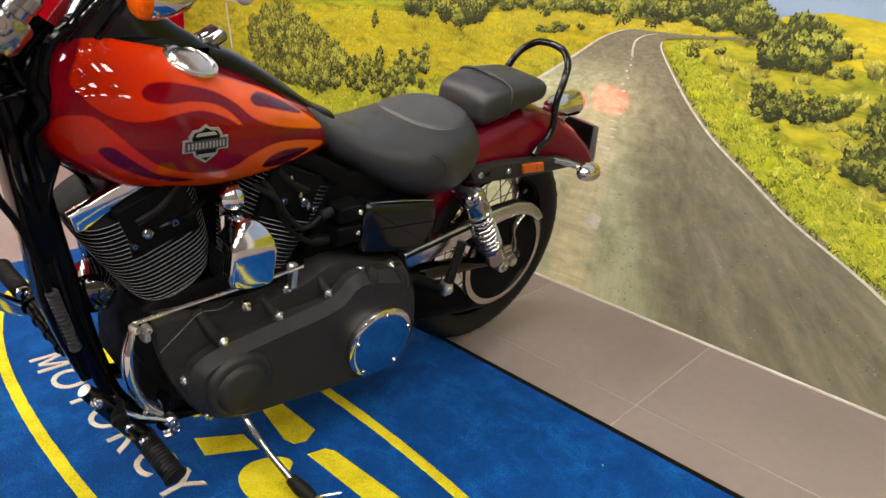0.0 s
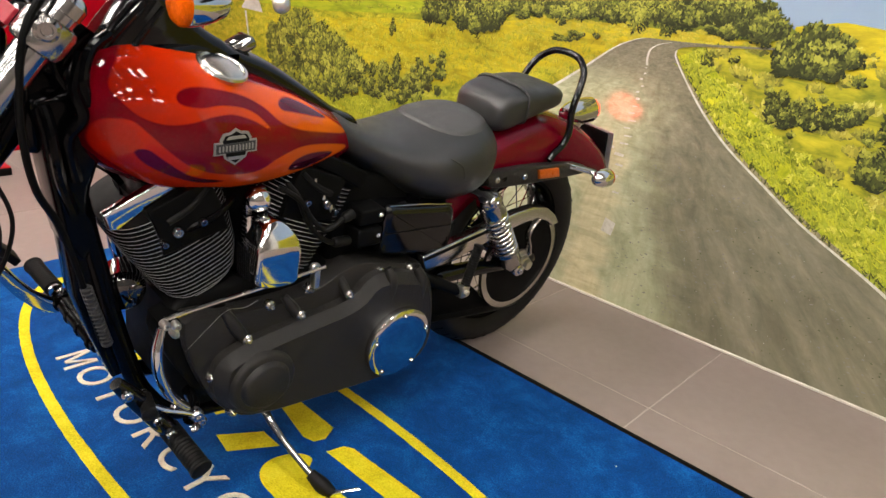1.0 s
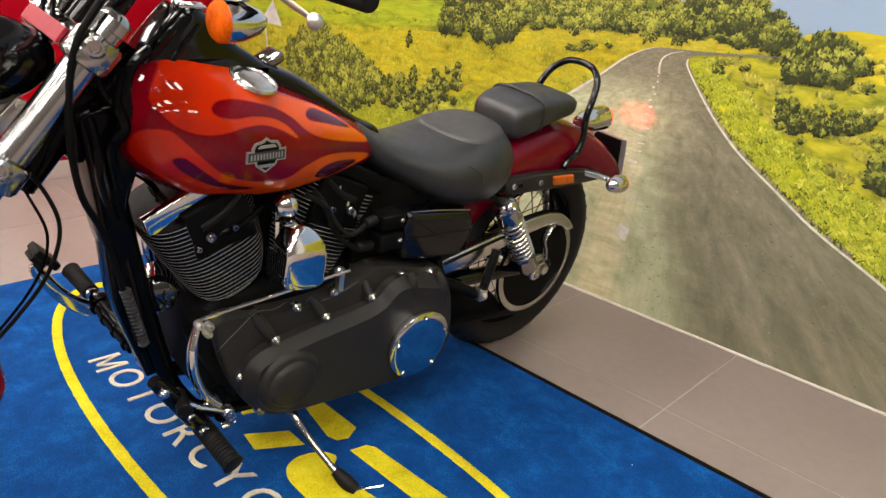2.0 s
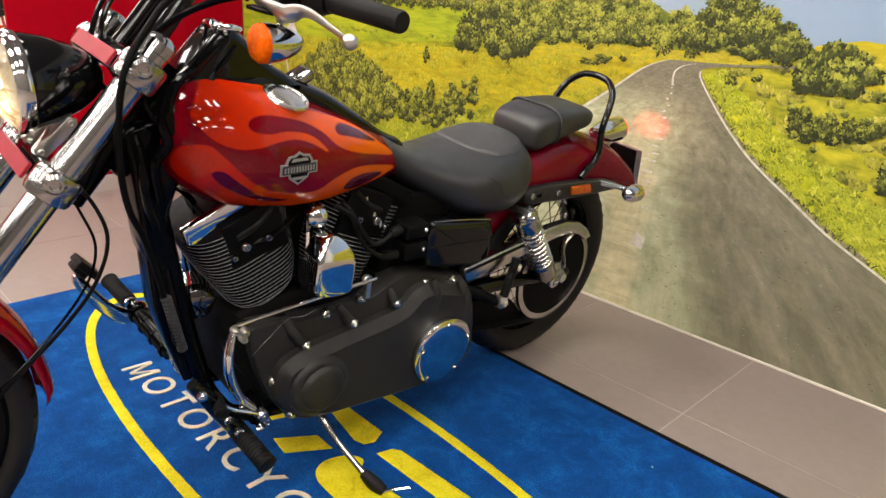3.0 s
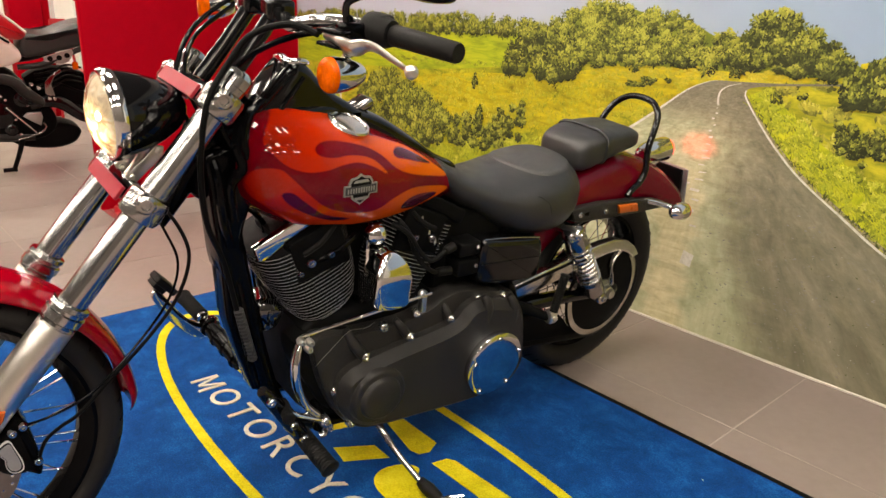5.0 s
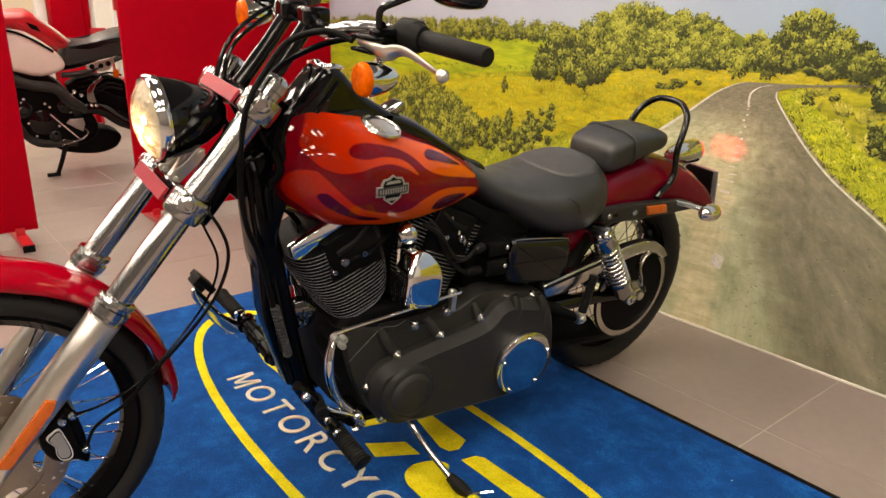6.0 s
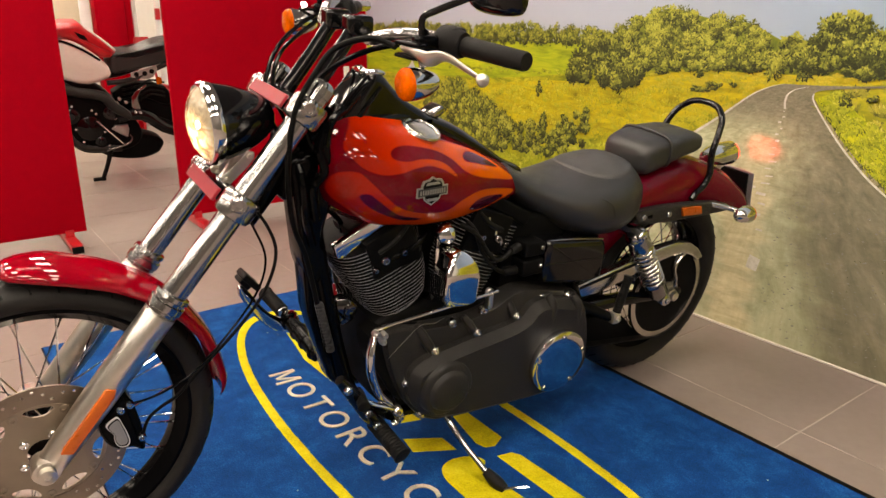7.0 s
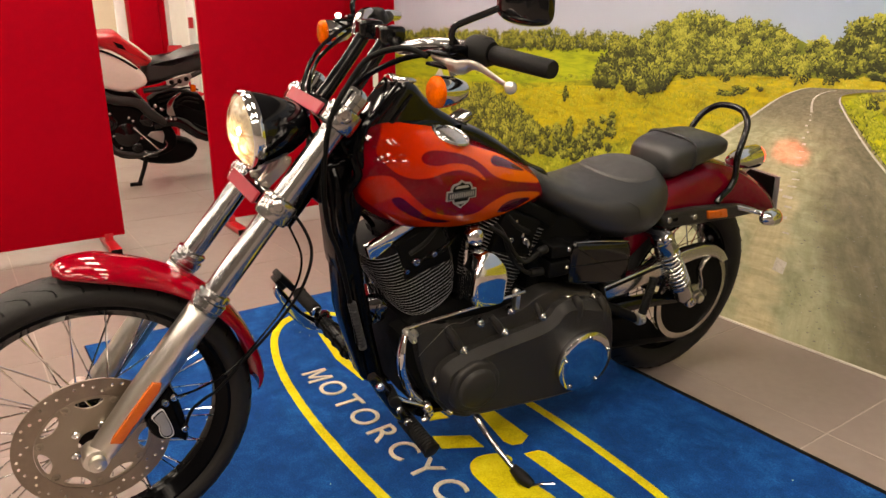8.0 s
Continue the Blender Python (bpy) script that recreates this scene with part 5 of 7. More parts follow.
for k in range(5):
    a = 2 * math.pi * k / 5 + radians(43)
    bm = mesh()
    bolt(bm, (0.042 * math.cos(a), DL + 0.0006, 0.042 * math.sin(a)), (0, 1, 0), 0.0085, 0.006)
    part("disc_bolt", bm, CHROME, disc)

# fork: steering head, tubes, sliders, clamps
FD = Vector((0.6275, 0, -0.7786))
TOP = Vector((1.199, 0, 0.972))


def on_fork(s, l, ahead=0.0):
    ahead = ahead - 0.014 if l < -0.1 else ahead
    return TOP + FD * s + Vector((0.7786, 0, 0.6275)) * ahead + Vector((0, l, 0))


for s in (1, -1):
    l = 0.118 * s
    bm = mesh()
    lathe(bm, on_fork(-0.055, l), FD, [(0, 0.012), (0.004, 0.020), (0.012, 0.026), (0.03, 0.0265), (0.031, 0.0245), (0.50, 0.0245), (0.52, 0.0245)], 28)
    leg = part("fork_tube", bm, BRIGHT, bike, "polished chrome fork tube")
    bm = mesh()
    lathe(bm, on_fork(0.432, l), FD, [(0.0, 0.026), (0.002, 0.0325), (0.010, 0.0335), (0.012, 0.0305), (0.018, 0.0305), (0.020, 0.0345), (0.034, 0.0345), (0.037, 0.0315), (0.046, 0.0315)], 32)
    part("slider_collar", bm, BRIGHT, leg, "chrome collar")
    bm = mesh()
    lathe(bm, on_fork(0.470, l), FD, [(0.0, 0.030), (0.004, 0.0315), (0.10, 0.0315), (0.22, 0.0305), (0.29, 0.028), (0.345, 0.0265), (0.368, 0.022), (0.376, 0.010)], 32)
    part("slider", bm, SATIN, leg, "satin aluminium fork slider")
    bm = mesh()
    lathe(bm, (FA[0] + 0.003, l + 0.018 * s, FA[1] - 0.006), (0, s, 0), [(-0.035, 0.024), (0.0, 0.026), (0.006, 0.024), (0.007, 0.016), (0.020, 0.016), (0.022, 0.013), (0.023, 0.006), (0.019, 0.005)], 20)
    part("axle_nut", bm, SATIN, leg, "satin axle nut")
    bm = mesh()
    q = 0.0 if s > 0 else 0.012
    prism(bm, [(1.611 - q, 0.482 - q), (1.594 - q, 0.476 - q), (1.599 - q, 0.460 - q), (1.678 - q, 0.362 - q), (1.698 - q, 0.369 - q), (1.692 - q, 0.381 - q)], l + 0.029 * s, l + 0.035 * s, 0.002)
    part("side_reflector", bm, AMBERDULL, leg, "long amber reflector")


def clamp(s, label, drop):
    bm = mesh()
    for q in (1, -1):
        l = 0.118 * q
        lathe(bm, on_fork(s - 0.026, l), FD, [(0, 0.026), (0.003, 0.034), (0.010, 0.037), (0.042, 0.037), (0.049, 0.034), (0.052, 0.026)], 32)
        lathe(bm, on_fork(s - 0.008, l + 0.026 * q, 0.012), (0.2, q, 0), [(0, 0.018), (0.010, 0.017), (0.014, 0.012), (0.014, 0.008), (0.010, 0.007)], 18)
        lathe(bm, on_fork(s - 0.034, l), FD, [(0, 0.0), (0.0, 0.018), (0.006, 0.020), (0.010, 0.027)], 6)
        if q == 1:
            ob = part("fork_clamp", bm, CASTCHROME, bike, label)
            bm = mesh()
    part("far_collar", bm, CASTCHROME, ob)
    # bridge between the collars, coloured red for the panel it mirrors
    bm = mesh()
    turn = Matrix.Translation(on_fork(s, 0, 0.020)) @ pose(0, 0, 0, 0, -38.8, 0)
    box(bm, (0.012, 0, -0.0065), (0.006, 0.170, 0.027), turn, 0.001, 1)
    part("clamp_bridge", bm, REDREFLECTION, ob, "flat satin bridge plate with a red reflection painted on")
    bm = mesh()
    box(bm, (-0.035, 0, 0), (0.06, 0.17, 0.04), turn, 0.008, 2)
    part("clamp_yoke", bm, GLOSSBLACK, ob)
    return ob


clamp(0.014, "polished chrome upper fork clamp", 0)
clamp(0.232, "polished chrome lower fork clamp", 0)
bm = mesh()
tube(bm, [on_fork(-0.03, 0, -0.075), on_fork(0.26, 0, -0.075)], 0.036, 20, 1)
box(bm, (1.178, 0, 0.825), (0.10, 0.076, 0.15), None, 0.02, 3)
part("steering_head", bm, FRAMEBLACK, bike)

# headlight
HL, HD = Vector((1.357, 0, 0.921)), Vector((0.99, 0, -0.06)).normalized()
bm = mesh()
lathe(bm, HL, HD, [(-0.132, 0.0), (-0.130, 0.012), (-0.122, 0.027), (-0.106, 0.042), (-0.082, 0.056), (-0.050, 0.068), (-0.018, 0.0755), (0.0, 0.0765)], 40)
lamp = part("headlight", bm, GLOSSBLACK, bike, "gloss black bullet headlight with a lit lamp", sharp=60)
bm = mesh()
lathe(bm, HL, HD, [(-0.012, 0.0768), (-0.010, 0.0795), (-0.002, 0.0815), (0.006, 0.0810), (0.012, 0.078), (0.013, 0.0745), (0.006, 0.073)], 48, caps=False)
part("headlight_rim", bm, CHROME, lamp, "chrome trim ring")
bm = mesh()
lathe(bm, HL, HD, [(0.008, 0.0735), (-0.010, 0.060), (-0.030, 0.038), (-0.040, 0.014), (-0.041, 0.0)], 40, caps=False)
part("reflector_bowl", bm, CHROME, lamp)
bm = mesh()
lathe(bm, HL, HD, [(-0.036, 0.0), (-0.036, 0.009), (-0.008, 0.010), (0.0, 0.006), (0.002, 0.0)], 16)
part("bulb", bm, glow("headlight_bulb", (1.0, 0.80, 0.48), 260.0), lamp)


def lens_glass():
    """Fluted lamp glass: bright where the lit bowl stands behind it."""
    m, nt, b = shader("headlight_glass")
    co = nt.nodes.new("ShaderNodeTexCoord")
    w = node(nt, "ShaderNodeTexNoise", Scale=38.0, Detail=4.0, Distortion=1.2)
    nt.links.new(co.outputs["Object"], w.inputs["Vector"])
    nt.links.new(ramp(nt, w.outputs[0], [(0.36, (0.34, 0.16, 0.04)), (0.5, (0.95, 0.62, 0.26)), (0.62, (1.0, 0.86, 0.56))]), b.inputs["Emission Color"])
    b.inputs["Base Color"].default_value = (0.62, 0.52, 0.38, 1)
    b.inputs["Roughness"].default_value = 0.06
    b.inputs["Transmission Weight"].default_value = 0.55
    far_ = nt.nodes.new("ShaderNodeVectorMath")
    far_.operation = "DISTANCE"
    far_.inputs[1].default_value = (1.382, 0.016, 0.905)
    nt.links.new(co.outputs["Object"], far_.inputs[0])
    hot = nt.nodes.new("ShaderNodeMapRange")
    hot.interpolation_type = "SMOOTHSTEP"
    hot.inputs["From Min"].default_value, hot.inputs["From Max"].default_value = 0.062, 0.0
    hot.inputs["To Min"].default_value, hot.inputs["To Max"].default_value = 0.20, 0.50 * HEAD_GLOW
    nt.links.new(far_.outputs["Value"], hot.inputs[0])
    nt.links.new(hot.outputs[0], b.inputs["Emission Strength"])
    return m


bm = mesh()
lathe(bm, HL, HD, [(0.006, 0.0735), (0.019, 0.064), (0.029, 0.048), (0.036, 0.026), (0.038, 0.0)], 40, caps=False)
part("headlight_lens", bm, lens_glass(), lamp, "clear fluted glass lens glowing warm white", sharp=60)
bm = mesh()
tube(bm, [(1.30, 0.0, 0.862), (1.31, 0.0, 0.835), (1.335, 0.0, 0.80)], [0.012, 0.012, 0.014], 12)
for sl in (0.032, -0.032):
    prism(bm, [(1.280, 0.866), (1.294, 0.871), (1.314, 0.850), (1.349, 0.822), (1.345, 0.806), (1.330, 0.806), (1.296, 0.836), (1.281, 0.854)], sl - 0.004, sl + 0.004, 0.002, both=True)
    for f_, u_ in ((1.290, 0.860), (1.338, 0.815)):
        bolt(bm, (f_, sl + 0.004, u_), (0, 1, 0), 0.006, 0.005)
part("headlight_bracket", bm, SATIN, bike, "satin headlight bracket")

# risers, handlebar and its fittings
for s in (1, -1):
    bm = mesh()
    tube(bm, [(1.178, 0.050 * s, 0.968), (1.125, 0.050 * s, 1.036), (1.083, 0.050 * s, 1.094)], [0.0165, 0.0155, 0.0155], 16, 4)
    riser = part("bar_riser", bm, GLOSSBLACK, bike, "gloss black handlebar riser")
    bm = mesh()
    box(bm, (1.068, 0.050 * s, 1.110), (0.052, 0.046, 0.040), pose(0, 0, 0, 0, 0, 0), 0.008, 3)
    part("riser_cap", bm, GLOSSBLACK, riser)
bm = mesh()
half = [(1.062, 0.0, 1.108), (1.062, 0.045, 1.107), (1.064, 0.085, 1.092), (1.062, 0.130, 1.098), (1.048, 0.180, 1.110), (1.020, 0.230, 1.113), (0.990, 0.290, 1.109), (0.960, 0.440, 1.105)]
far_half = [(1.062, -0.045, 1.107), (1.070, -0.085, 1.088), (1.066, -0.112, 1.092), (1.040, -0.150, 1.122), (1.005, -0.190, 1.128), (0.965, -0.240, 1.118), (0.805, -0.420, 1.098)]
tube(bm, far_half[::-1] + half, 0.0142, 16, 6)
# the far grip and its fittings, swept further back
FAR = Matrix.Translation((0.955, -0.255, 1.116)) @ pose(0, 0, 0, 0, 0, -25.4) @ Matrix.Translation((-0.999, 0.302, -1.118))
bars = part("handlebar", bm, BRIGHT, bike, "chrome handlebar")
for s in (1, -1):
    bm = mesh()
    a, b = Vector((0.984, 0.302 * s, 1.108)), Vector((0.960, 0.446 * s, 1.105))
    tube(bm, [a, a.lerp(b, 0.03), a.lerp(b, 0.97), b], [0.0155, 0.0180, 0.0168, 0.0150], 20, 1)
    part("grip", bm, RUBBER, bars, "black rubber grip", m=FAR if s < 0 else None)
    bm = mesh()
    c, d = Vector((1.004, 0.246 * s, 1.112)), Vector((0.985, 0.300 * s, 1.109))
    tube(bm, [c, c.lerp(d, 0.15), c.lerp(d, 0.6), d], [0.015, 0.027, 0.0295, 0.022], 24, 4)
    box(bm, (0.990, 0.272 * s, 1.128), (0.034, 0.046, 0.020), None, 0.0095, 4)
    sw = part("switch_housing", bm, RUBBER, bars, "black switch housing", m=FAR if s < 0 else None)
    bm = mesh()
    lathe(bm, (1.012, 0.276 * s, 1.122), (0.75, 0.25 * s, 0.55), [(-0.006, 0.0075), (0.004, 0.0075), (0.0055, 0.0065), (0.003, 0.005), (0.0025, 0.0)], 16)
    part("switch_button", bm, GLOSSBLACK, sw)
    bm = mesh()
    lathe(bm, (1.030, 0.255 * s, 1.116), (0.4, -0.5 * s, 0.5), [(-0.006, 0.006), (0.008, 0.006), (0.010, 0.0085), (0.016, 0.0085), (0.018, 0.005)], 6)
    part("clamp_nut", bm, GLOSSBLACK, sw)
    bm = mesh()
    box(bm, (1.040, 0.262 * s, 1.108), (0.050, 0.030, 0.028), pose(0, 0, 0), 0.007, 3)
    for du in (0.0105, -0.0105):
        prism(bm, [(1.094, 0.246 * s), (1.097, 0.262 * s), (1.090, 0.300 * s), (1.074, 0.304 * s), (1.050, 0.282 * s), (1.052, 0.246 * s)], 1.098 + du - 0.0028, 1.098 + du + 0.0028, 0.0015, 2, 2, both=True)
    for v in bm.verts:
        if v.co.y > 1.0:
            v.co.y, v.co.z = v.co.z, v.co.y
    bmesh.ops.recalc_face_normals(bm, faces=bm.faces)
    perch = part("lever_perch", bm, FRAMEBLACK, bars, "black lever perch with a slot", m=FAR if s < 0 else None)
    bm = mesh()
    tube(bm, [(1.084, 0.252 * s, 1.098), (1.082, 0.286 * s, 1.097), (1.078, 0.304 * s, 1.093), (1.071, 0.322 * s, 1.091), (1.063, 0.343 * s, 1.099), (1.056, 0.366 * s, 1.098), (1.047, 0.400 * s, 1.087), (1.038, 0.430 * s, 1.077)], [0.0065, 0.010, 0.0165, 0.0165, 0.0125, 0.0105, 0.0082, 0.0062], 16, 5, 0.5)
    tube(bm, [(1.040, 0.424 * s, 1.080), (1.0385, 0.429 * s, 1.078), (1.037, 0.434 * s, 1.0755), (1.0355, 0.439 * s, 1.0735), (1.034, 0.443 * s, 1.072)], [0.005, 0.0095, 0.0112, 0.0095, 0.004], 16, 4)
    part("hand_lever", bm, SATIN, perch, "satin alloy hand lever with ball end")
    # bullet indicator under the lever
    bm = mesh()
    c = Vector((1.056, 0.285, 1.042)) if s > 0 else Vector((1.054, -0.250, 1.077))
    lathe(bm, c, (1, 0.05 * s, 0), [(-0.036, 0.0), (-0.034, 0.008), (-0.022, 0.018), (0.002, 0.0265), (0.022, 0.0295), (0.034, 0.0295)], 32)
    ind = part("indicator", bm, CHROME, bars, "chrome bullet indicator with amber lens", sharp=60)
    bm = mesh()
    lathe(bm, c, (1, 0.05 * s, 0), [(0.030, 0.0295), (0.040, 0.0285), (0.045, 0.024), (0.047, 0.014), (0.048, 0.0)], 32)
    part("indicator_lens", bm, AMBER, ind, "amber lens", sharp=60)
    bm = mesh()
    tube(bm, [c + Vector((0.002, 0.003 * s, 0.028)), c + Vector((0.004, -0.010 * s, 0.053 if s > 0 else 0.040))], 0.008, 10, 1)
    part("indicator_stem", bm, CHROME, ind)
    # mirror
    bm = mesh()
    tube(bm, [(1.050, 0.262 * s, 1.118), (1.052, 0.264 * s, 1.150), (1.038, 0.286 * s, 1.166), (1.012, 0.338 * s, 1.192), (1.000, 0.362 * s, 1.208)], 0.0062, 10, 5)
    mir = part("mirror_stem", bm, GLOSSBLACK, bars, "black mirror stem", m=FAR if s < 0 else None)
    bm = mesh()
    face = curve_points([(0.052, -0.034), (0.060, 0.0), (0.050, 0.034), (0.0, 0.042), (-0.050, 0.034), (-0.060, 0.0), (-0.052, -0.034), (0.0, -0.042)], 5, True)
    mm = Matrix.Translation((0.990, 0.392 * s, 1.213)) @ pose(0, 0, 0, 0, 4, 6 * s)
    skin(bm, [[mm @ Vector((x, q[0] * k, q[1] * k)) for q in face] for x, k in ((0.030, 0.55), (0.024, 0.80), (0.010, 0.97), (-0.006, 1.0), (-0.010, 0.96))])
    shell = part("mirror_shell", bm, GLOSSBLACK, mir, "black mirror shell", sharp=50)
    bm = mesh()
    skin(bm, [[mm @ Vector((x, q[0] * 0.93, q[1] * 0.93)) for q in face] for x in (-0.0095, -0.0115)])
    part("mirror_glass", bm, CHROME, mir, "mirror glass")


# cables and hoses
def hose(name, pts, r, mat=FRAMEBLACK, label="", ribs=0):
    bm = mesh()
    tube(bm, pts, r, 10, 6)
    ob = part(name, bm, mat, bike, label)
    if ribs:
        a, b = Vector(pts[0]), Vector(pts[-1])
        bm = mesh()
        for k in range(ribs):
            p = a.lerp(b, (k + 0.5) / ribs)
            lathe(bm, p, b - a, [(-0.0022, r), (-0.001, r * 1.32), (0.001, r * 1.32), (0.0022, r)], 14)
        part("rib", bm, mat, ob)
    return ob


hose("clutch_cable", [(1.088, 0.238, 1.098), (1.115, 0.190, 1.106), (1.160, 0.140, 1.080), (1.200, 0.135, 1.030), (1.235, 0.140, 0.975), (1.250, 0.140, 0.90), (1.252, 0.140, 0.82), (1.240, 0.135, 0.74), (1.205, 0.110, 0.66), (1.178, 0.098, 0.56), (1.15, 0.095, 0.42)], 0.0058, MATTBLACK, "black clutch cable")
hose("front_brake_hose", [(1.30, 0.03, 0.77), (1.278, 0.09, 0.73), (1.272, 0.12, 0.68), (1.300, 0.13, 0.61), (1.355, 0.13, 0.54), (1.428, 0.130, 0.470), (1.482, 0.130, 0.418), (1.512, 0.130, 0.402), (1.536, 0.130, 0.386), (1.548, 0.131, 0.368), (1.554, 0.132, 0.350)], 0.0034, MATTBLACK, "black brake hose")
hose("speed_sensor_wire", [(1.315, 0.02, 0.77), (1.298, 0.07, 0.72), (1.283, 0.09, 0.66), (1.305, 0.10, 0.595), (1.365, 0.105, 0.52), (1.45, 0.112, 0.445), (1.52, 0.110, 0.415), (1.575, 0.110, 0.410)], 0.0025)
hose("throttle_cable", [(1.020, -0.215, 1.105), (1.085, -0.17, 1.09), (1.175, -0.09, 1.055), (1.22, -0.05, 1.0), (1.235, -0.02, 0.94), (1.21, 0.0, 0.88)], 0.0045)
hose("throttle_cable", [(1.020, -0.205, 1.098), (1.09, -0.155, 1.075), (1.18, -0.08, 1.035), (1.215, -0.03, 0.97), (1.195, 0.01, 0.90)], 0.0045)
hose("switch_wire", [(1.060, 0.235, 1.105), (1.095, 0.14, 1.075), (1.15, 0.09, 1.03), (1.19, 0.07, 0.97), (1.185, 0.075, 0.90), (1.15, 0.08, 0.84)], 0.0055)
hose("loom", [(1.145, 0.070, 0.92), (1.165, 0.085, 0.875), (1.155, 0.090, 0.83), (1.175, 0.080, 0.79), (1.165, 0.075, 0.72)], 0.010, FRAMEBLACK)
hose("loom", [(1.10, 0.055, 0.945), (1.135, 0.075, 0.925), (1.150, 0.085, 0.885), (1.145, 0.085, 0.845)], 0.009, FRAMEBLACK)
hose("loom", [(1.20, 0.06, 0.84), (1.196, 0.078, 0.80), (1.190, 0.078, 0.73), (1.17, 0.066, 0.66)], 0.009, FRAMEBLACK)
hose("loom", [(1.125, 0.02, 0.735), (1.090, 0.01, 0.712), (1.055, 0.0, 0.700), (1.00, 0.0, 0.665)], 0.011, FRAMEBLACK, "black taped wiring loom")
hose("loom", [(1.120, -0.02, 0.715), (1.085, -0.02, 0.690), (1.060, -0.02, 0.655), (1.062, -0.02, 0.60)], 0.006, FRAMEBLACK)
hose("corrugated_sleeve", [(1.170, 0.098, 0.535), (1.155, 0.098, 0.470), (1.139, 0.098, 0.405)], 0.0078, SLEEVE, "grey-black corrugated cable sleeve", 15)

# frame
bm = mesh()
for s in (1, -1):
    tube(bm, [(1.180, 0.030 * s, 0.86), (1.167, 0.040 * s, 0.74), (1.152, 0.045 * s, 0.65), (1.137, 0.047 * s, 0.56), (1.100, 0.060 * s, 0.36), (1.060, 0.068 * s, 0.235), (0.98, 0.085 * s, 0.175), (0.70, 0.10 * s, 0.165), (0.40, 0.11 * s, 0.20)], 0.0185, 14, 6)
tube(bm, [(1.215, 0, 0.88), (0.95, 0, 0.78), (0.62, 0, 0.66), (0.40, 0, 0.62)], 0.026, 14, 4)
for s in (1, -1):
    tube(bm, [(0.62, 0.03 * s, 0.65), (0.46, 0.075 * s, 0.615), (0.30, 0.105 * s, 0.60), (0.16, 0.118 * s, 0.600)], 0.016, 12, 4)
    tube(bm, [(0.44, 0.085 * s, 0.61), (0.42, 0.095 * s, 0.45), (0.41, 0.10 * s, 0.25)], 0.018, 12, 4)
part("frame", bm, FRAMEBLACK, bike, "gloss black tubular frame")
bm = mesh()
prism(bm, [(1.212, 0.85), (1.209, 0.795), (1.204, 0.740), (1.197, 0.680), (1.186, 0.600), (1.158, 0.560), (1.135, 0.600), (1.141, 0.650), (1.140, 0.690), (1.130, 0.722), (1.121, 0.760), (1.118, 0.85)], -0.020, 0.064, 0.012, 4, 3, both=True)
part("neck_cover", bm, FRAMEBLACK, bike, "gloss black steering neck cover", sharp=60)
bm = mesh()
prism(bm, [(1.188, 0.63), (1.145, 0.62), (1.125, 0.545), (1.094, 0.41), (1.066, 0.30), (1.118, 0.29), (1.150, 0.39), (1.176, 0.49)], -0.010, 0.056, 0.012, 4, both=True)
part("regulator_cover", bm, FRAMEBLACK, bike, "black cover between the down tubes")
bm = mesh()
tube(bm, [(0.96, -0.10, 0.60), (1.01, -0.125, 0.60), (1.030, -0.135, 0.55), (1.02, -0.145, 0.44), (0.95, -0.15, 0.27), (0.70, -0.155, 0.22), (0.30, -0.165, 0.23), (-0.15, -0.17, 0.26)], [0.019, 0.019, 0.019, 0.019, 0.019, 0.022, 0.036, 0.038], 16, 6)
part("exhaust_pipe", bm, CHROME, bike, "chrome exhaust pipe")
# added black block below the seat that closes the view through the frame
bm = mesh()
prism(bm, [(0.66, 0.66), (0.25, 0.62), (0.27, 0.42), (0.40, 0.38), (0.66, 0.44)], -0.09, 0.085, 0.015)
part("under_seat_filler", bm, MATTBLACK, bike)

# engine cases and cylinders
# crinkle black crankcase, its shade painted in with the darker fin colour
bm = mesh()
prism(bm, [(1.020, 0.44), (0.98, 0.47), (0.72, 0.47), (0.60, 0.44), (0.45, 0.42), (0.43, 0.20), (0.55, 0.14), (0.95, 0.15), (1.025, 0.24), (1.025, 0.36)], -0.12, 0.095, 0.02)
part("crankcase", bm, FINSHADEBLACK, bike, "crinkle black engine case, painted darker for shade")


def fin_mesh(w, d):
    """One cooling fin: a plate with well rounded corners and a bare machined edge."""
    bm = mesh()
    ring = [(w * math.copysign(abs(math.cos(t)) ** 0.62, math.cos(t)), d * math.copysign(abs(math.sin(t)) ** 0.62, math.sin(t))) for t in (2 * math.pi * k / 36 for k in range(36))]
    skin(bm, [[(x * k, y * k, z) for x, y in ring] for k, z in ((0.985, -0.0011), (1.0, -0.00055), (1.0, 0.00055), (0.985, 0.0011))])
    bm.normal_update()
    for f in bm.faces:
        f.material_index = 1 if abs(f.normal.z) < 0.3 else 0
    me = bpy.data.meshes.new("fin")
    bm.to_mesh(me)
    bm.free()
    me.materials.append(FINSHADEBLACK)
    me.materials.append(FINEDGE)
    me.shade_smooth()
    me.set_sharp_from_angle(angle=radians(40))
    return me


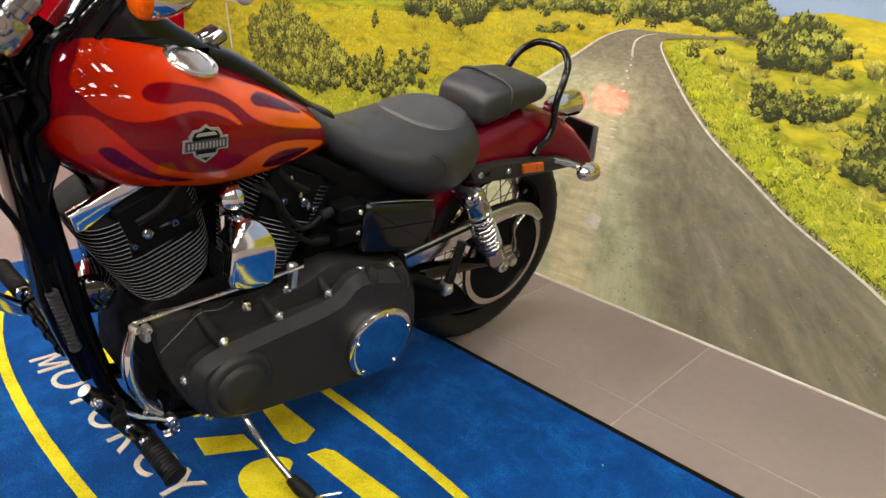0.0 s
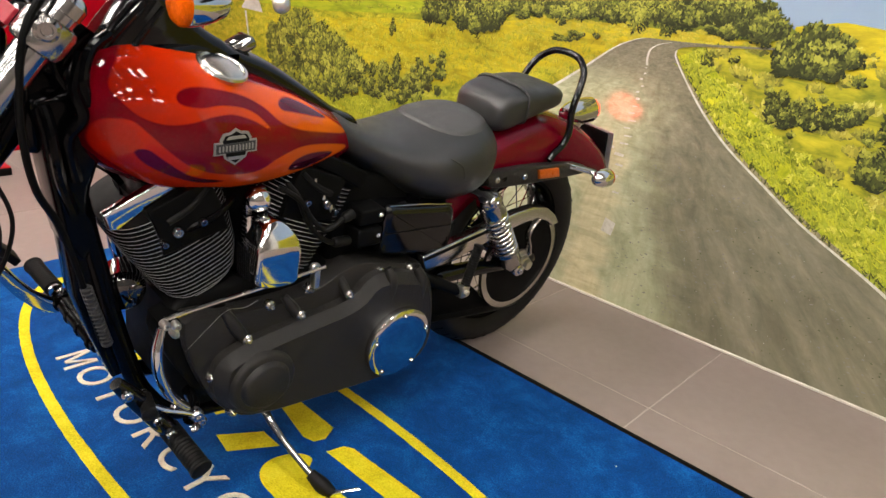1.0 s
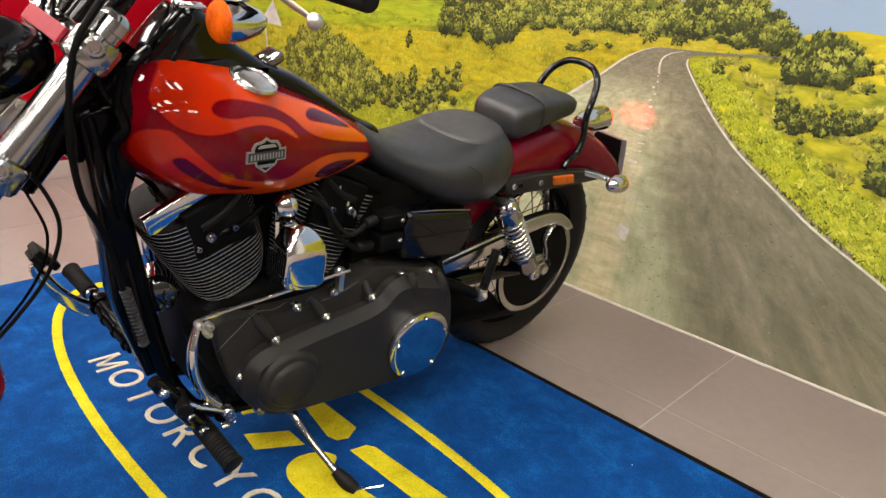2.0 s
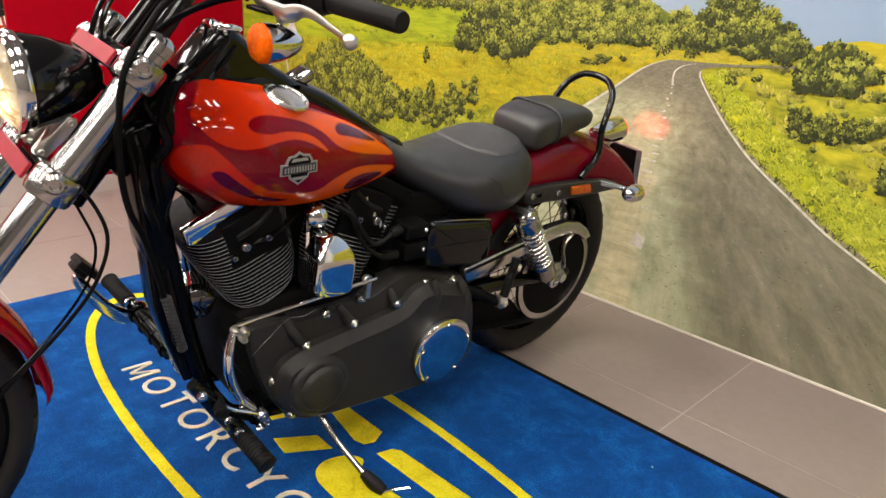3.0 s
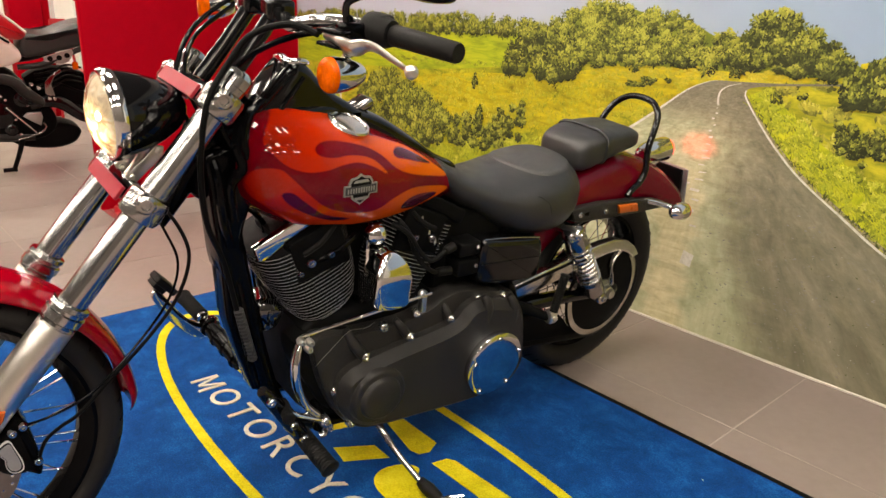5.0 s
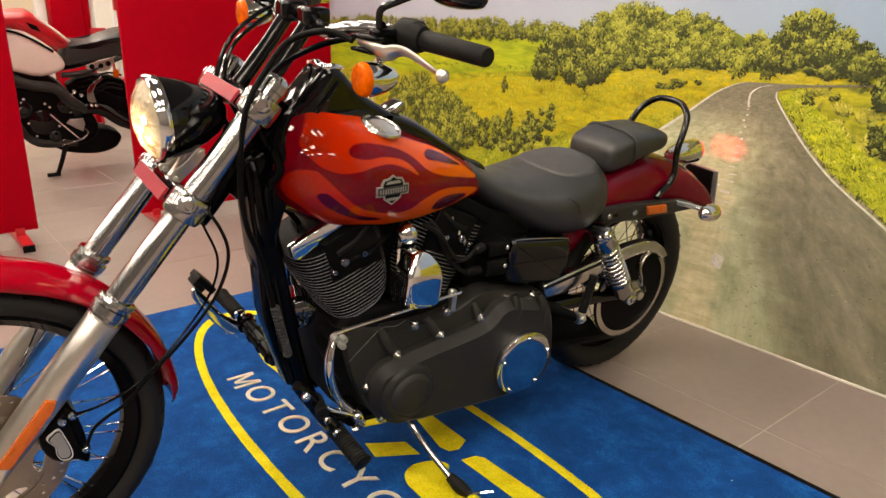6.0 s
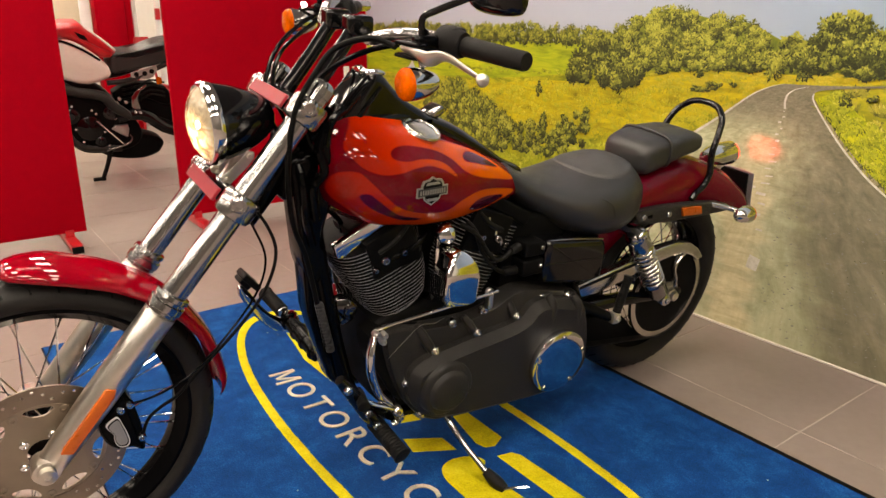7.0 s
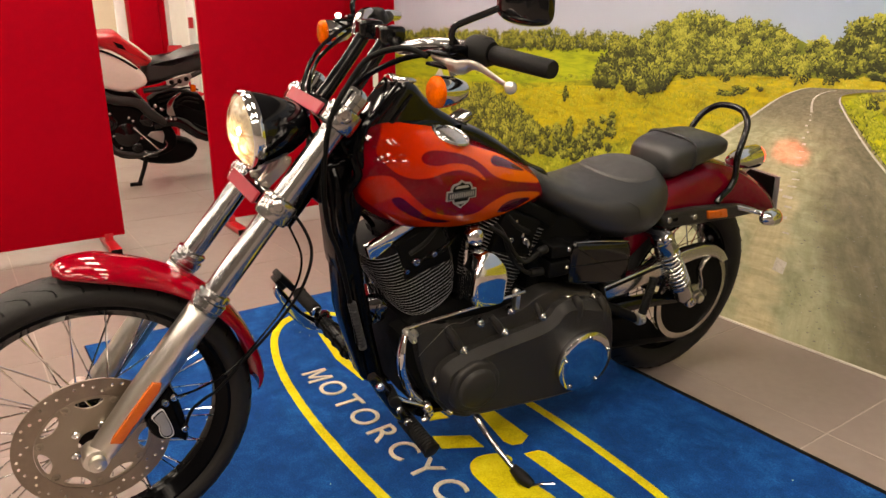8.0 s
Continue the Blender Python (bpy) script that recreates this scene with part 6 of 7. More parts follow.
def cylinder(base, tilt, label):
    m = Matrix.Translation((base[0], 0, base[1])) @ pose(0, 0, 0, 0, tilt, 0)
    s = 1 if tilt > 0 else -1
    bm = mesh()
    lathe(bm, (-0.008 * s, 0, 0), (0, 0, 1), [(-0.06, 0.050), (0.0, 0.046), (0.05, 0.056), (0.16, 0.072), (0.24, 0.076)], 28)
    cyl = part("cylinder", bm, FINSHADEBLACK, bike, label, m=m)
    for k in range(24):
        h = 0.032 + 0.0091 * k
        half_, mid_, deep = (float(np.interp(h, (0.03, 0.045, 0.06, 0.10, 0.15, 0.21), col)) for col in ((0.043, 0.066, 0.079, 0.0925, 0.102, 0.110), (-0.005, -0.015, -0.020, -0.0245, -0.024, -0.023), (0.082, 0.100, 0.106, 0.107, 0.107, 0.107)))
        ob = new("fin", fin_mesh(half_, deep))
        ob.parent, ob.matrix_basis = cyl, pose(mid_ * s, 0, h)
    bm = mesh()
    prism(bm, [(q[0] * s, q[1]) for q in [(0.033, 0.168), (0.026, 0.200), (0.023, 0.262), (-0.096, 0.266), (-0.100, 0.215), (-0.094, 0.150), (-0.03, 0.160)]], -0.06, 0.1095, 0.005, both=True)
    head = part("cylinder_head", bm, MATTBLACK, cyl)
    for (px, pz), r in (((0.0236, 0.194), 0.007), ((-0.006, 0.203), 0.011), ((-0.054, 0.196), 0.008)):
        bm = mesh()
        bolt(bm, (px * s, 0.107, pz), (0, 1, 0), r, 0.014)
        part("head_bolt", bm, CASTCHROME, head)
    bm = mesh()
    tube(bm, [(0.0 * s, 0.106, 0.226), (-0.045 * s, 0.110, 0.232), (-0.088 * s, 0.106, 0.250)], [0.008, 0.007, 0.006], 10, 4)
    part("head_pipe", bm, RUBBER, head, "black rubber pipe")
    bm = mesh()
    prism(bm, [(q[0] * s, q[1]) for q in [(-0.10, 0.268), (0.0, 0.264), (0.076, 0.250), (0.088, 0.258), (0.084, 0.290), (-0.02, 0.298), (-0.10, 0.298)]], 0.076 if s > 0 else -0.098, 0.096, 0.006, both=True)
    part("rocker_cover", bm, CHROME if s > 0 else MATTBLACK, cyl, "chrome rocker cover" if s > 0 else "")
    return cyl


cylinder((0.945, 0.425), 22.5, "finned black front cylinder")
cylinder((0.775, 0.425), -22.5, "finned black rear cylinder")

bm = mesh()
prism(bm, [(0.95, 0.45), (0.77, 0.45), (0.77, 0.60), (0.80, 0.66), (0.93, 0.66), (0.95, 0.60)], -0.16, 0.03, 0.02)
part("intake_box", bm, MATTBLACK, bike, "black intake box between the cylinders")
# oil filter, intake cover, coil
bm = mesh()
lathe(bm, (1.062, -0.030, 0.468), (0.30, 0.90, -0.02), [(0, 0.036), (0.055, 0.038), (0.060, 0.039), (0.064, 0.036), (0.078, 0.034), (0.084, 0.026), (0.085, 0.0)], 28)
part("oil_filter", bm, WETBLACK, bike, "gloss black oil filter")
bm = mesh()
horn = [(0.900, 0.514), (0.905, 0.582), (0.896, 0.608), (0.876, 0.632), (0.849, 0.634), (0.825, 0.613), (0.812, 0.578), (0.814, 0.534), (0.824, 0.502)]
mid = np.mean(np.array(horn), 0)
horn = [tuple(p) for p in curve_points(horn, 4, True)]
skin(bm, [[(mid[0] + (f - mid[0]) * k, l - (6.0 * max(0.0, mid[1] + (u - mid[1]) * k - 0.572) ** 2 if l > 0.15 else 0.0), mid[1] + (u - mid[1]) * k) for f, u in horn] for k, l in [(1.0, 0.145), (1.0, 0.190), (0.985, 0.196), (0.95, 0.2005), (0.90, 0.2025)] + [(k / 10, 0.2025 + 0.003 * (0.81 - k * k / 100)) for k in (8, 7, 6, 5, 4, 3, 2, 1, 0.2)]])
cover = part("horn_cover", bm, CHROME, bike, "chrome horn cover", sharp=75)
bm = mesh()
for k in range(6):
    tube(bm, [(0.917, 0.150 + 0.008 * k, 0.53), (0.919, 0.150 + 0.008 * k, 0.59)], 0.0022, 6, 1)
part("horn_louvre", bm, MATTBLACK, cover)
bm = mesh()
prism(bm, [(0.894, 0.628), (0.894, 0.668), (0.880, 0.684), (0.856, 0.684), (0.846, 0.664), (0.848, 0.628)], 0.118, 0.132, 0.004)
bracket = part("horn_bracket", bm, DARKCHROME, bike, "chrome horn bracket")
bm = mesh()
lathe(bm, (0.870, 0.130, 0.660), (0.25, 1, 0.15), [(0, 0.023), (0.005, 0.0235), (0.011, 0.021), (0.016, 0.015), (0.018, 0.008), (0.0185, 0.0)], 32)
part("acorn_nut", bm, CHROME, bracket, "domed chrome nut", sharp=75)
bm = mesh()
tube(bm, [(0.868, 0.10, 0.66), (0.868, 0.10, 0.50), (0.87, 0.06, 0.47)], 0.010, 10, 3)
part("horn_stay", bm, CHROME, bike)
for k, (u0, u1) in enumerate(((0.556, 0.592), (0.502, 0.546))):
    bm = mesh()
    box(bm, (0.592, 0.100, (u0 + u1) / 2), (0.066, 0.075, u1 - u0), None, 0.006, 3)
    coil = part("ignition_coil", bm, MATTBLACK, bike, "black ignition coil block")
    bm = mesh()
    bolt(bm, (0.572, 0.136, (u0 + u1) / 2 + 0.004), (0, 1, 0), 0.006, 0.006)
    part("coil_bolt", bm, CHROME, coil)
    route = ([(0.640, 0.126, 0.588), (0.667, 0.128, 0.581), (0.687, 0.130, 0.569), (0.711, 0.130, 0.565), (0.732, 0.128, 0.582), (0.751, 0.127, 0.605), (0.769, 0.125, 0.634), (0.791, 0.122, 0.654), (0.815, 0.110, 0.669)], [(0.640, 0.122, 0.522), (0.683, 0.124, 0.526), (0.708, 0.124, 0.540), (0.731, 0.122, 0.561), (0.752, 0.121, 0.592), (0.766, 0.120, 0.624), (0.777, 0.118, 0.649), (0.79, 0.10, 0.67)])[k]
    hose("spark_lead", route, 0.0058, RUBBER, "thick black spark lead")
    bm = mesh()
    tube(bm, [route[0], Vector(route[0]).lerp(Vector(route[1]), 0.8), route[1]], [0.0115, 0.0115, 0.008], 12, 3)
    part("lead_boot", bm, RUBBER, coil)
hose("spark_lead", [(1.035, 0.085, 0.595), (0.99, 0.105, 0.615), (0.945, 0.11, 0.632), (0.90, 0.10, 0.66)], 0.0075)
for f, u in ((0.70, 0.625), (0.725, 0.665), (0.68, 0.60)):
    bm = mesh()
    tube(bm, [(f, 0.10, u - 0.02), (f + 0.006, 0.105, u), (f + 0.004, 0.10, u + 0.022)], 0.006, 10, 3)
    part("breather_fitting", bm, SATIN, bike)
bm = mesh()
prism(bm, [(0.548, 0.588), (0.50, 0.584), (0.40, 0.570), (0.345, 0.558), (0.332, 0.515), (0.332, 0.470), (0.345, 0.436), (0.40, 0.440), (0.50, 0.456), (0.546, 0.468), (0.558, 0.50), (0.558, 0.545)], 0.04, 0.142, 0.018, 5, 4)
oil = part("oil_tank_cover", bm, GLOSSBLACK, bike, "gloss black side cover", sharp=60)
bm = mesh()
tube(bm, [(0.555, 0.141, 0.527), (0.45, 0.1425, 0.520), (0.33, 0.141, 0.510)], 0.0016, 6, 3)
part("cover_seam", bm, MATTBLACK, oil)
bm = mesh()
tube(bm, [(0.545, 0.132, 0.590), (0.45, 0.134, 0.580), (0.348, 0.132, 0.562)], 0.0020, 8, 3)
part("cover_edge", bm, BRIGHT, oil, "thin bright top edge")

# primary cover
flange = [(1.014, 0.432), (1.008, 0.365), (0.978, 0.274), (0.932, 0.196), (0.860, 0.142), (0.72, 0.130), (0.520, 0.114), (0.400, 0.128), (0.350, 0.175), (0.358, 0.27), (0.390, 0.350), (0.420, 0.418), (0.490, 0.437), (0.560, 0.456), (0.610, 0.465), (0.655, 0.458), (0.700, 0.436), (0.780, 0.420), (0.90, 0.424), (0.968, 0.436)]
bm = mesh()
prism(bm, flange, 0.06, 0.140, 0.008, 2, 3)
inner = mesh()
prism(inner, [(1.048, 0.425), (1.040, 0.360), (1.000, 0.280), (0.955, 0.215), (0.90, 0.30), (0.90, 0.42), (0.98, 0.436)], 0.05, 0.112, 0.010, 3, 2)
primary = part("primary_cover", bm, WRINKLE, bike, "black crinkle-finished primary drive cover", sharp=40)
part("inner_primary", inner, FINSHADEBLACK, primary, "dark inner case behind the cover")
bm = mesh()
raised = [(0.962, 0.318), (0.960, 0.255), (0.920, 0.200), (0.850, 0.162), (0.72, 0.146), (0.53, 0.130), (0.425, 0.142), (0.374, 0.20), (0.378, 0.29), (0.412, 0.390), (0.49, 0.424), (0.565, 0.440), (0.604, 0.428), (0.628, 0.404), (0.662, 0.391), (0.722, 0.383), (0.790, 0.376), (0.850, 0.368), (0.900, 0.360), (0.940, 0.346)]
prism(bm, raised, 0.130, 0.182, 0.022, 1, 5)
part("primary_bulge", bm, WRINKLE, primary, sharp=44)
bm = mesh()
lathe(bm, (0.868, 0.172, 0.272), (0, 1, 0), [(0.0, 0.076), (0.018, 0.072), (0.023, 0.066), (0.024, 0.056), (0.033, 0.052), (0.037, 0.046), (0.038, 0.0)], 40)
part("alternator_boss", bm, WRINKLE, primary, sharp=50)
for pts, rr in (([(0.935, 0.132, 0.436), (0.915, 0.146, 0.400), (0.893, 0.150, 0.364)], [0.010, 0.013, 0.011]), ([(0.80, 0.132, 0.430), (0.785, 0.144, 0.408), (0.770, 0.150, 0.384)], [0.008, 0.011, 0.010]), ([(0.66, 0.134, 0.440), (0.655, 0.146, 0.420), (0.649, 0.150, 0.401)], [0.008, 0.011, 0.010]), ([(0.548, 0.160, 0.448), (0.540, 0.172, 0.420), (0.538, 0.176, 0.370)], [0.010, 0.014, 0.006]), ([(0.458, 0.160, 0.428), (0.446, 0.172, 0.400), (0.440, 0.176, 0.345)], [0.010, 0.014, 0.006])):
    bm = mesh()
    tube(bm, pts, rr, 12, 4)
    part("casting_rib", bm, WRINKLE, primary, sharp=70)
for f, u, l in ((0.962, 0.292, 0.134), (0.893, 0.370, 0.149), (0.770, 0.390, 0.149), (0.649, 0.407, 0.149), (0.554, 0.432, 0.134), (0.464, 0.421, 0.134), (0.912, 0.182, 0.134), (0.835, 0.422, 0.130), (0.742, 0.436, 0.130)):
    bm = mesh()
    lathe(bm, (f, l, u), (0, 1, 0), [(0, 0.012), (0.012, 0.011), (0.015, 0.008)], 16)
    bolt(bm, (f, l + 0.014, u), (0, 1, 0), 0.006, 0.007)
    part("cover_bolt", bm, SATINSILVER, primary, "bright cover bolt")
bm = mesh()
DC = Vector((0.509, 0.176, 0.252))
lathe(bm, DC, (0.0, 1, 0), [(0.0, 0.090), (0.016, 0.093), (0.022, 0.091), (0.026, 0.085), (0.0275, 0.077), (0.0285, 0.060), (0.029, 0.030), (0.029, 0.0)], 64)
derby = part("derby_cover", bm, CHROME, primary, "round chrome clutch cover")
for k in range(5):
    a = radians(18 + 72 * k)
    bm = mesh()
    bolt(bm, DC + Vector((0.080 * math.cos(a), 0.025, 0.080 * math.sin(a))), (0, 1, 0), 0.006, 0.007)
    part("derby_bolt", bm, CHROME, derby)

# shift rod, linkage and foot controls
bm = mesh()
tube(bm, [(1.071, 0.172, 0.481), (0.90, 0.172, 0.4925), (0.732, 0.172, 0.504)], 0.0046, 10, 1)
rod = part("shift_rod", bm, CHROME, bike, "chrome gear linkage rod")
bm = mesh()
box(bm, (0.745, 0.160, 0.480), (0.014, 0.016, 0.055), None, 0.003)
bolt(bm, (0.757, 0.165, 0.508), (0, 1, 0), 0.009, 0.010)
part("rod_end", bm, SATIN, rod)
bm = mesh()
tube(bm, [(1.080, 0.188, 0.476), (1.092, 0.198, 0.438), (1.091, 0.203, 0.392), (1.072, 0.206, 0.337), (1.042, 0.208, 0.300)], [0.011, 0.0155, 0.0165, 0.015, 0.012], 16, 5, 0.6)
lev = part("gear_lever", bm, CHROME, bike, "curved chrome gear lever arm")
for f, u in ((1.072, 0.478), (1.055, 0.455), (1.052, 0.470)):
    bm = mesh()
    bolt(bm, (f, 0.176, u), (0, 1, 0), 0.008, 0.018)
    part("lever_bolt", bm, SATIN, lev)
bm = mesh()
tube(bm, [(1.160, 0.188, 0.388), (1.135, 0.190, 0.352), (1.110, 0.192, 0.312), (1.085, 0.192, 0.270), (1.062, 0.190, 0.236)], [0.012, 0.0165, 0.018, 0.018, 0.015], 16, 4)
tube(bm, [(1.03, 0.192, 0.25), (1.0, 0.15, 0.245), (0.985, 0.08, 0.235)], 0.012, 12, 3)
ctrl = part("forward_control", bm, GLOSSBLACK, bike, "black forward foot control bracket")
bm = mesh()
tube(bm, [(1.125, 0.195, 0.345), (1.09, 0.21, 0.318), (1.05, 0.218, 0.296), (1.020, 0.218, 0.275), (1.022, 0.215, 0.250), (1.036, 0.212, 0.244)], [0.007, 0.008, 0.008, 0.010, 0.010, 0.008], 12, 5, 0.6)
part("toe_lever", bm, CHROME, ctrl, "chrome toe lever")
bm = mesh()
bolt(bm, (1.030, 0.212, 0.285), (0, 1, 0), 0.013, 0.020)
bolt(bm, (1.018, 0.212, 0.262), (0, 1, 0), 0.010, 0.016)
part("pivot_bolt", bm, CHROME, ctrl)


def foot_peg(p, q, r, parent, label="black ribbed rubber foot peg"):
    p, q = Vector(p), Vector(q)
    bm = mesh()
    prof, n, length = [], 14, (q - p).length
    for k in range(n):
        h = length * k / n
        prof += [(h, r * 0.9), (h + length * 0.12 / n, r), (h + length * 0.7 / n, r), (h + length * 0.8 / n, r * 0.9)]
    lathe(bm, p, q - p, [(-0.002, r * 0.5)] + prof + [(length, r * 1.08), (length + 0.004, r * 1.08), (length + 0.006, r * 0.8)], 20)
    ob = part("foot_peg", bm, RUBBER, parent, label)
    bm = mesh()
    lathe(bm, p - (q - p).normalized() * 0.012, q - p, [(0, r * 0.5), (0.003, r * 0.8), (0.011, r * 0.8)], 16)
    part("peg_mount", bm, CHROME, ob)
    return ob


foot_peg((1.066, 0.180, 0.240), (1.052, 0.287, 0.216), 0.020, ctrl)
foot_peg((1.110, 0.182, 0.334), (1.118, 0.225, 0.330), 0.013, ctrl, "black rubber toe peg")
bm = mesh()
bolt(bm, (1.060, 0.196, 0.300), (0, 1, 0), 0.008, 0.008)
part("control_bolt", bm, CHROME, ctrl)
bm = mesh()
bolt(bm, (1.072, 0.206, 0.248), (0, 1, 0), 0.010, 0.010)
part("control_bolt", bm, CHROME, ctrl)
hose("tag_thread", [(1.022, 0.158, 0.385), (1.018, 0.160, 0.392), (0.985, 0.166, 0.428), (0.948, 0.170, 0.461), (0.910, 0.170, 0.457), (0.88, 0.165, 0.462)], 0.0004, SILVERPAINT, "thin pale thread")
for f, u in ((1.148, 0.368), (1.096, 0.290)):
    bm = mesh()
    bolt(bm, (f, 0.204, u), (0, 1, 0), 0.010, 0.010)
    part("control_bolt", bm, CHROME, ctrl)
# the far side: brake pedal and peg
bm = mesh()
tube(bm, [(1.128, -0.195, 0.340), (1.120, -0.125, 0.328), (1.105, -0.04, 0.305)], [0.019, 0.021, 0.021], 16, 2)
far = part("far_control", bm, FRAMEBLACK, bike, "black brake control bracket")
for k in range(4):
    c = Vector((1.126, -0.175, 0.337)).lerp(Vector((1.108, -0.055, 0.309)), k / 3)
    bm = mesh()
    lathe(bm, c, (0.12, -1.0, 0.20), [(-0.004, 0.020), (-0.003, 0.0245), (0.003, 0.0245), (0.004, 0.020)], 20)
    part("control_rib", bm, FRAMEBLACK, far)
bm = mesh()
strap = [(1.240, 0.449), (1.218, 0.426), (1.196, 0.390), (1.166, 0.352), (1.130, 0.334), (1.104, 0.340), (1.090, 0.326), (1.098, 0.304), (1.127, 0.292), (1.168, 0.309), (1.206, 0.352), (1.232, 0.396), (1.250, 0.434)]
prism(bm, strap, -0.218, -0.204, 0.005, 4, 3, both=True)
part("brake_pedal", bm, CHROME, far, "curved chrome brake pedal")
bm = mesh()
box(bm, (0, 0, 0), (0.060, 0.050, 0.017), Matrix.Translation((1.219, -0.212, 0.461)) @ pose(0, 0, 0, 0, -50, 0), 0.004, 3)
box(bm, (0.008, 0, -0.013), (0.036, 0.040, 0.016), Matrix.Translation((1.219, -0.212, 0.461)) @ pose(0, 0, 0, 0, -50, 0), 0.004, 2)
part("pedal_pad", bm, RUBBER, far, "black rubber pedal pad")
foot_peg((1.140, -0.195, 0.362), (1.150, -0.285, 0.372), 0.018, far)
bm = mesh()
bolt(bm, (1.120, -0.180, 0.345), (0.2, 0.6, 0.8), 0.016, 0.018)
part("far_clamp", bm, CHROME, far)

# brake caliper
bm = mesh()
prism(bm, [(1.628, 0.390), (1.600, 0.424), (1.582, 0.446), (1.566, 0.424), (1.555, 0.375), (1.550, 0.321), (1.558, 0.308), (1.575, 0.322), (1.601, 0.326), (1.622, 0.350)], 0.060, 0.132, 0.010, 4, 2, both=True)
cal = part("brake_caliper", bm, RIMBLACK, bike, "black front brake caliper")
bm = mesh()
bean = [(1.618, 0.389), (1.609, 0.400), (1.596, 0.405), (1.588, 0.384), (1.580, 0.354), (1.580, 0.337), (1.589, 0.332), (1.600, 0.337), (1.606, 0.352), (1.606, 0.367)]
prism(bm, bean, 0.128, 0.1345, 0.001, 2, 3)
rim = part("caliper_badge", bm, WHITEPLASTIC, cal, "bean-shaped badge with a white outline")
bm = mesh()
prism(bm, [(1.597 + (f - 1.597) * 0.88, 0.368 + (u - 0.368) * 0.91) for f, u in bean], 0.1330, 0.1348, 0.0002, 1, 3)
part("badge_groove", bm, MATTBLACK, rim, "black line inside the outline")
bm = mesh()
prism(bm, [(1.597 + (f - 1.597) * 0.76, 0.368 + (u - 0.368) * 0.82) for f, u in bean], 0.1335, 0.1352, 0.0003, 1, 3)
part("badge_face", bm, SILVERPAINT, rim, "silver badge face")
for f, u in ((1.589, 0.418), (1.572, 0.426), (1.557, 0.345)):
    bm = mesh()
    bolt(bm, (f, 0.128, u), (0, 1, 0), 0.008, 0.012)
    part("caliper_bolt", bm, CHROME, cal)

# rear end: swing arm, shocks, belt drive, strut, lamps
bm = mesh()
for s in (1, -1):
    tube(bm, [(0.43, 0.09 * s, 0.33), (0.25, 0.105 * s, 0.335), (0.0, 0.115 * s, 0.316), (-0.05, 0.115 * s, 0.314)], [0.026, 0.022, 0.022, 0.018], 14, 4)
part("swing_arm", bm, GLOSSBLACK, bike, "gloss black swing arm")
for s in (1, -1):
    l = 0.150 * s
    a, b = Vector((0.237, l, 0.564)), Vector((0.074, l, 0.331))
    d = (b - a).normalized()
    bm = mesh()
    lathe(bm, a - d * 0.016, d, [(0, 0.012), (0.003, 0.022), (0.012, 0.030), (0.020, 0.0325), (0.026, 0.034), (0.030, 0.0325), (0.066, 0.0325), (0.070, 0.0345), (0.074, 0.033), (0.076, 0.020)], 32)
    sh = part("shock_absorber", bm, BRIGHT, bike, "chrome shock absorber")
    bm = mesh()
    tube(bm, [a + d * 0.05, a + d * 0.24], 0.0225, 20, 1)
    part("damper", bm, RIMBLACK, sh, "dark damper tube inside the spring")
    bm = mesh()
    turns = 9.0
    pts = []
    _, u1, u2 = axes_for(d)
    for k in range(int(turns * 18) + 1):
        t = k / (turns * 18)
        ang = 2 * math.pi * turns * t
        pts.append(a + d * (0.056 + 0.150 * t) + (u1 * math.cos(ang) + u2 * math.sin(ang)) * 0.0300)
    tube(bm, pts, 0.0052, 10, 1)
    part("spring", bm, SATINSILVER, sh, "chrome coil spring")
    bm = mesh()
    lathe(bm, a + d * 0.202, d, [(0, 0.019), (0.002, 0.0335), (0.008, 0.0345), (0.012, 0.032), (0.056, 0.031), (0.070, 0.026), (0.086, 0.019), (0.090, 0.010)], 32)
    part("shock_base", bm, BRIGHT, sh)
    for p, deep in ((a, 0.062), (b, 0.020)):
        bm = mesh()
        lathe(bm, p + Vector((0, 0.008 * s, 0)), (0, s, 0), [(-deep, 0.019), (0.014, 0.019), (0.019, 0.017), (0.021, 0.012), (0.022, 0.010)], 24)
        bolt(bm, p + Vector((0, 0.028 * s, 0)), (0, s, 0), 0.0095, 0.008)
        part("shock_eye", bm, CHROME, sh)
bm = mesh()
guard = [(0.425, 0.440), (0.30, 0.462), (0.20, 0.482), (0.10, 0.498), (0.03, 0.502), (-0.03, 0.490), (-0.075, 0.462), (-0.102, 0.432), (-0.075, 0.424), (-0.045, 0.446), (0.0, 0.462), (0.05, 0.460), (0.12, 0.450), (0.22, 0.425), (0.34, 0.400), (0.41, 0.400)]
prism(bm, guard, 0.120, 0.146, 0.005, 3)
gd = part("belt_guard", bm, SATINSILVER, bike, "chrome drive belt guard", sharp=50)
# no slot is cut: a raised black strip paints the slot's shade
bm = mesh()
prism(bm, [(0.420, 0.436), (0.330, 0.451), (0.270, 0.461), (0.210, 0.470), (0.205, 0.462), (0.270, 0.452), (0.330, 0.442), (0.420, 0.428)], 0.1462, 0.1475, 0.0004, 1)
part("guard_slot_shade", bm, MATTBLACK, gd, "black strip for the shade in the guard's slot")
bm = mesh()
tube(bm, [(-0.005, 0.142, 0.458), (0.020, 0.144, 0.441), (0.029, 0.144, 0.415), (0.014, 0.144, 0.384), (0.006, 0.144, 0.352)], [0.011, 0.011, 0.012, 0.013, 0.010], 10, 4, 0.4)
bolt(bm, (0.006, 0.147, 0.356), (0, 1, 0), 0.007, 0.006)
part("guard_stay", bm, SATINSILVER, gd)
bm = mesh()
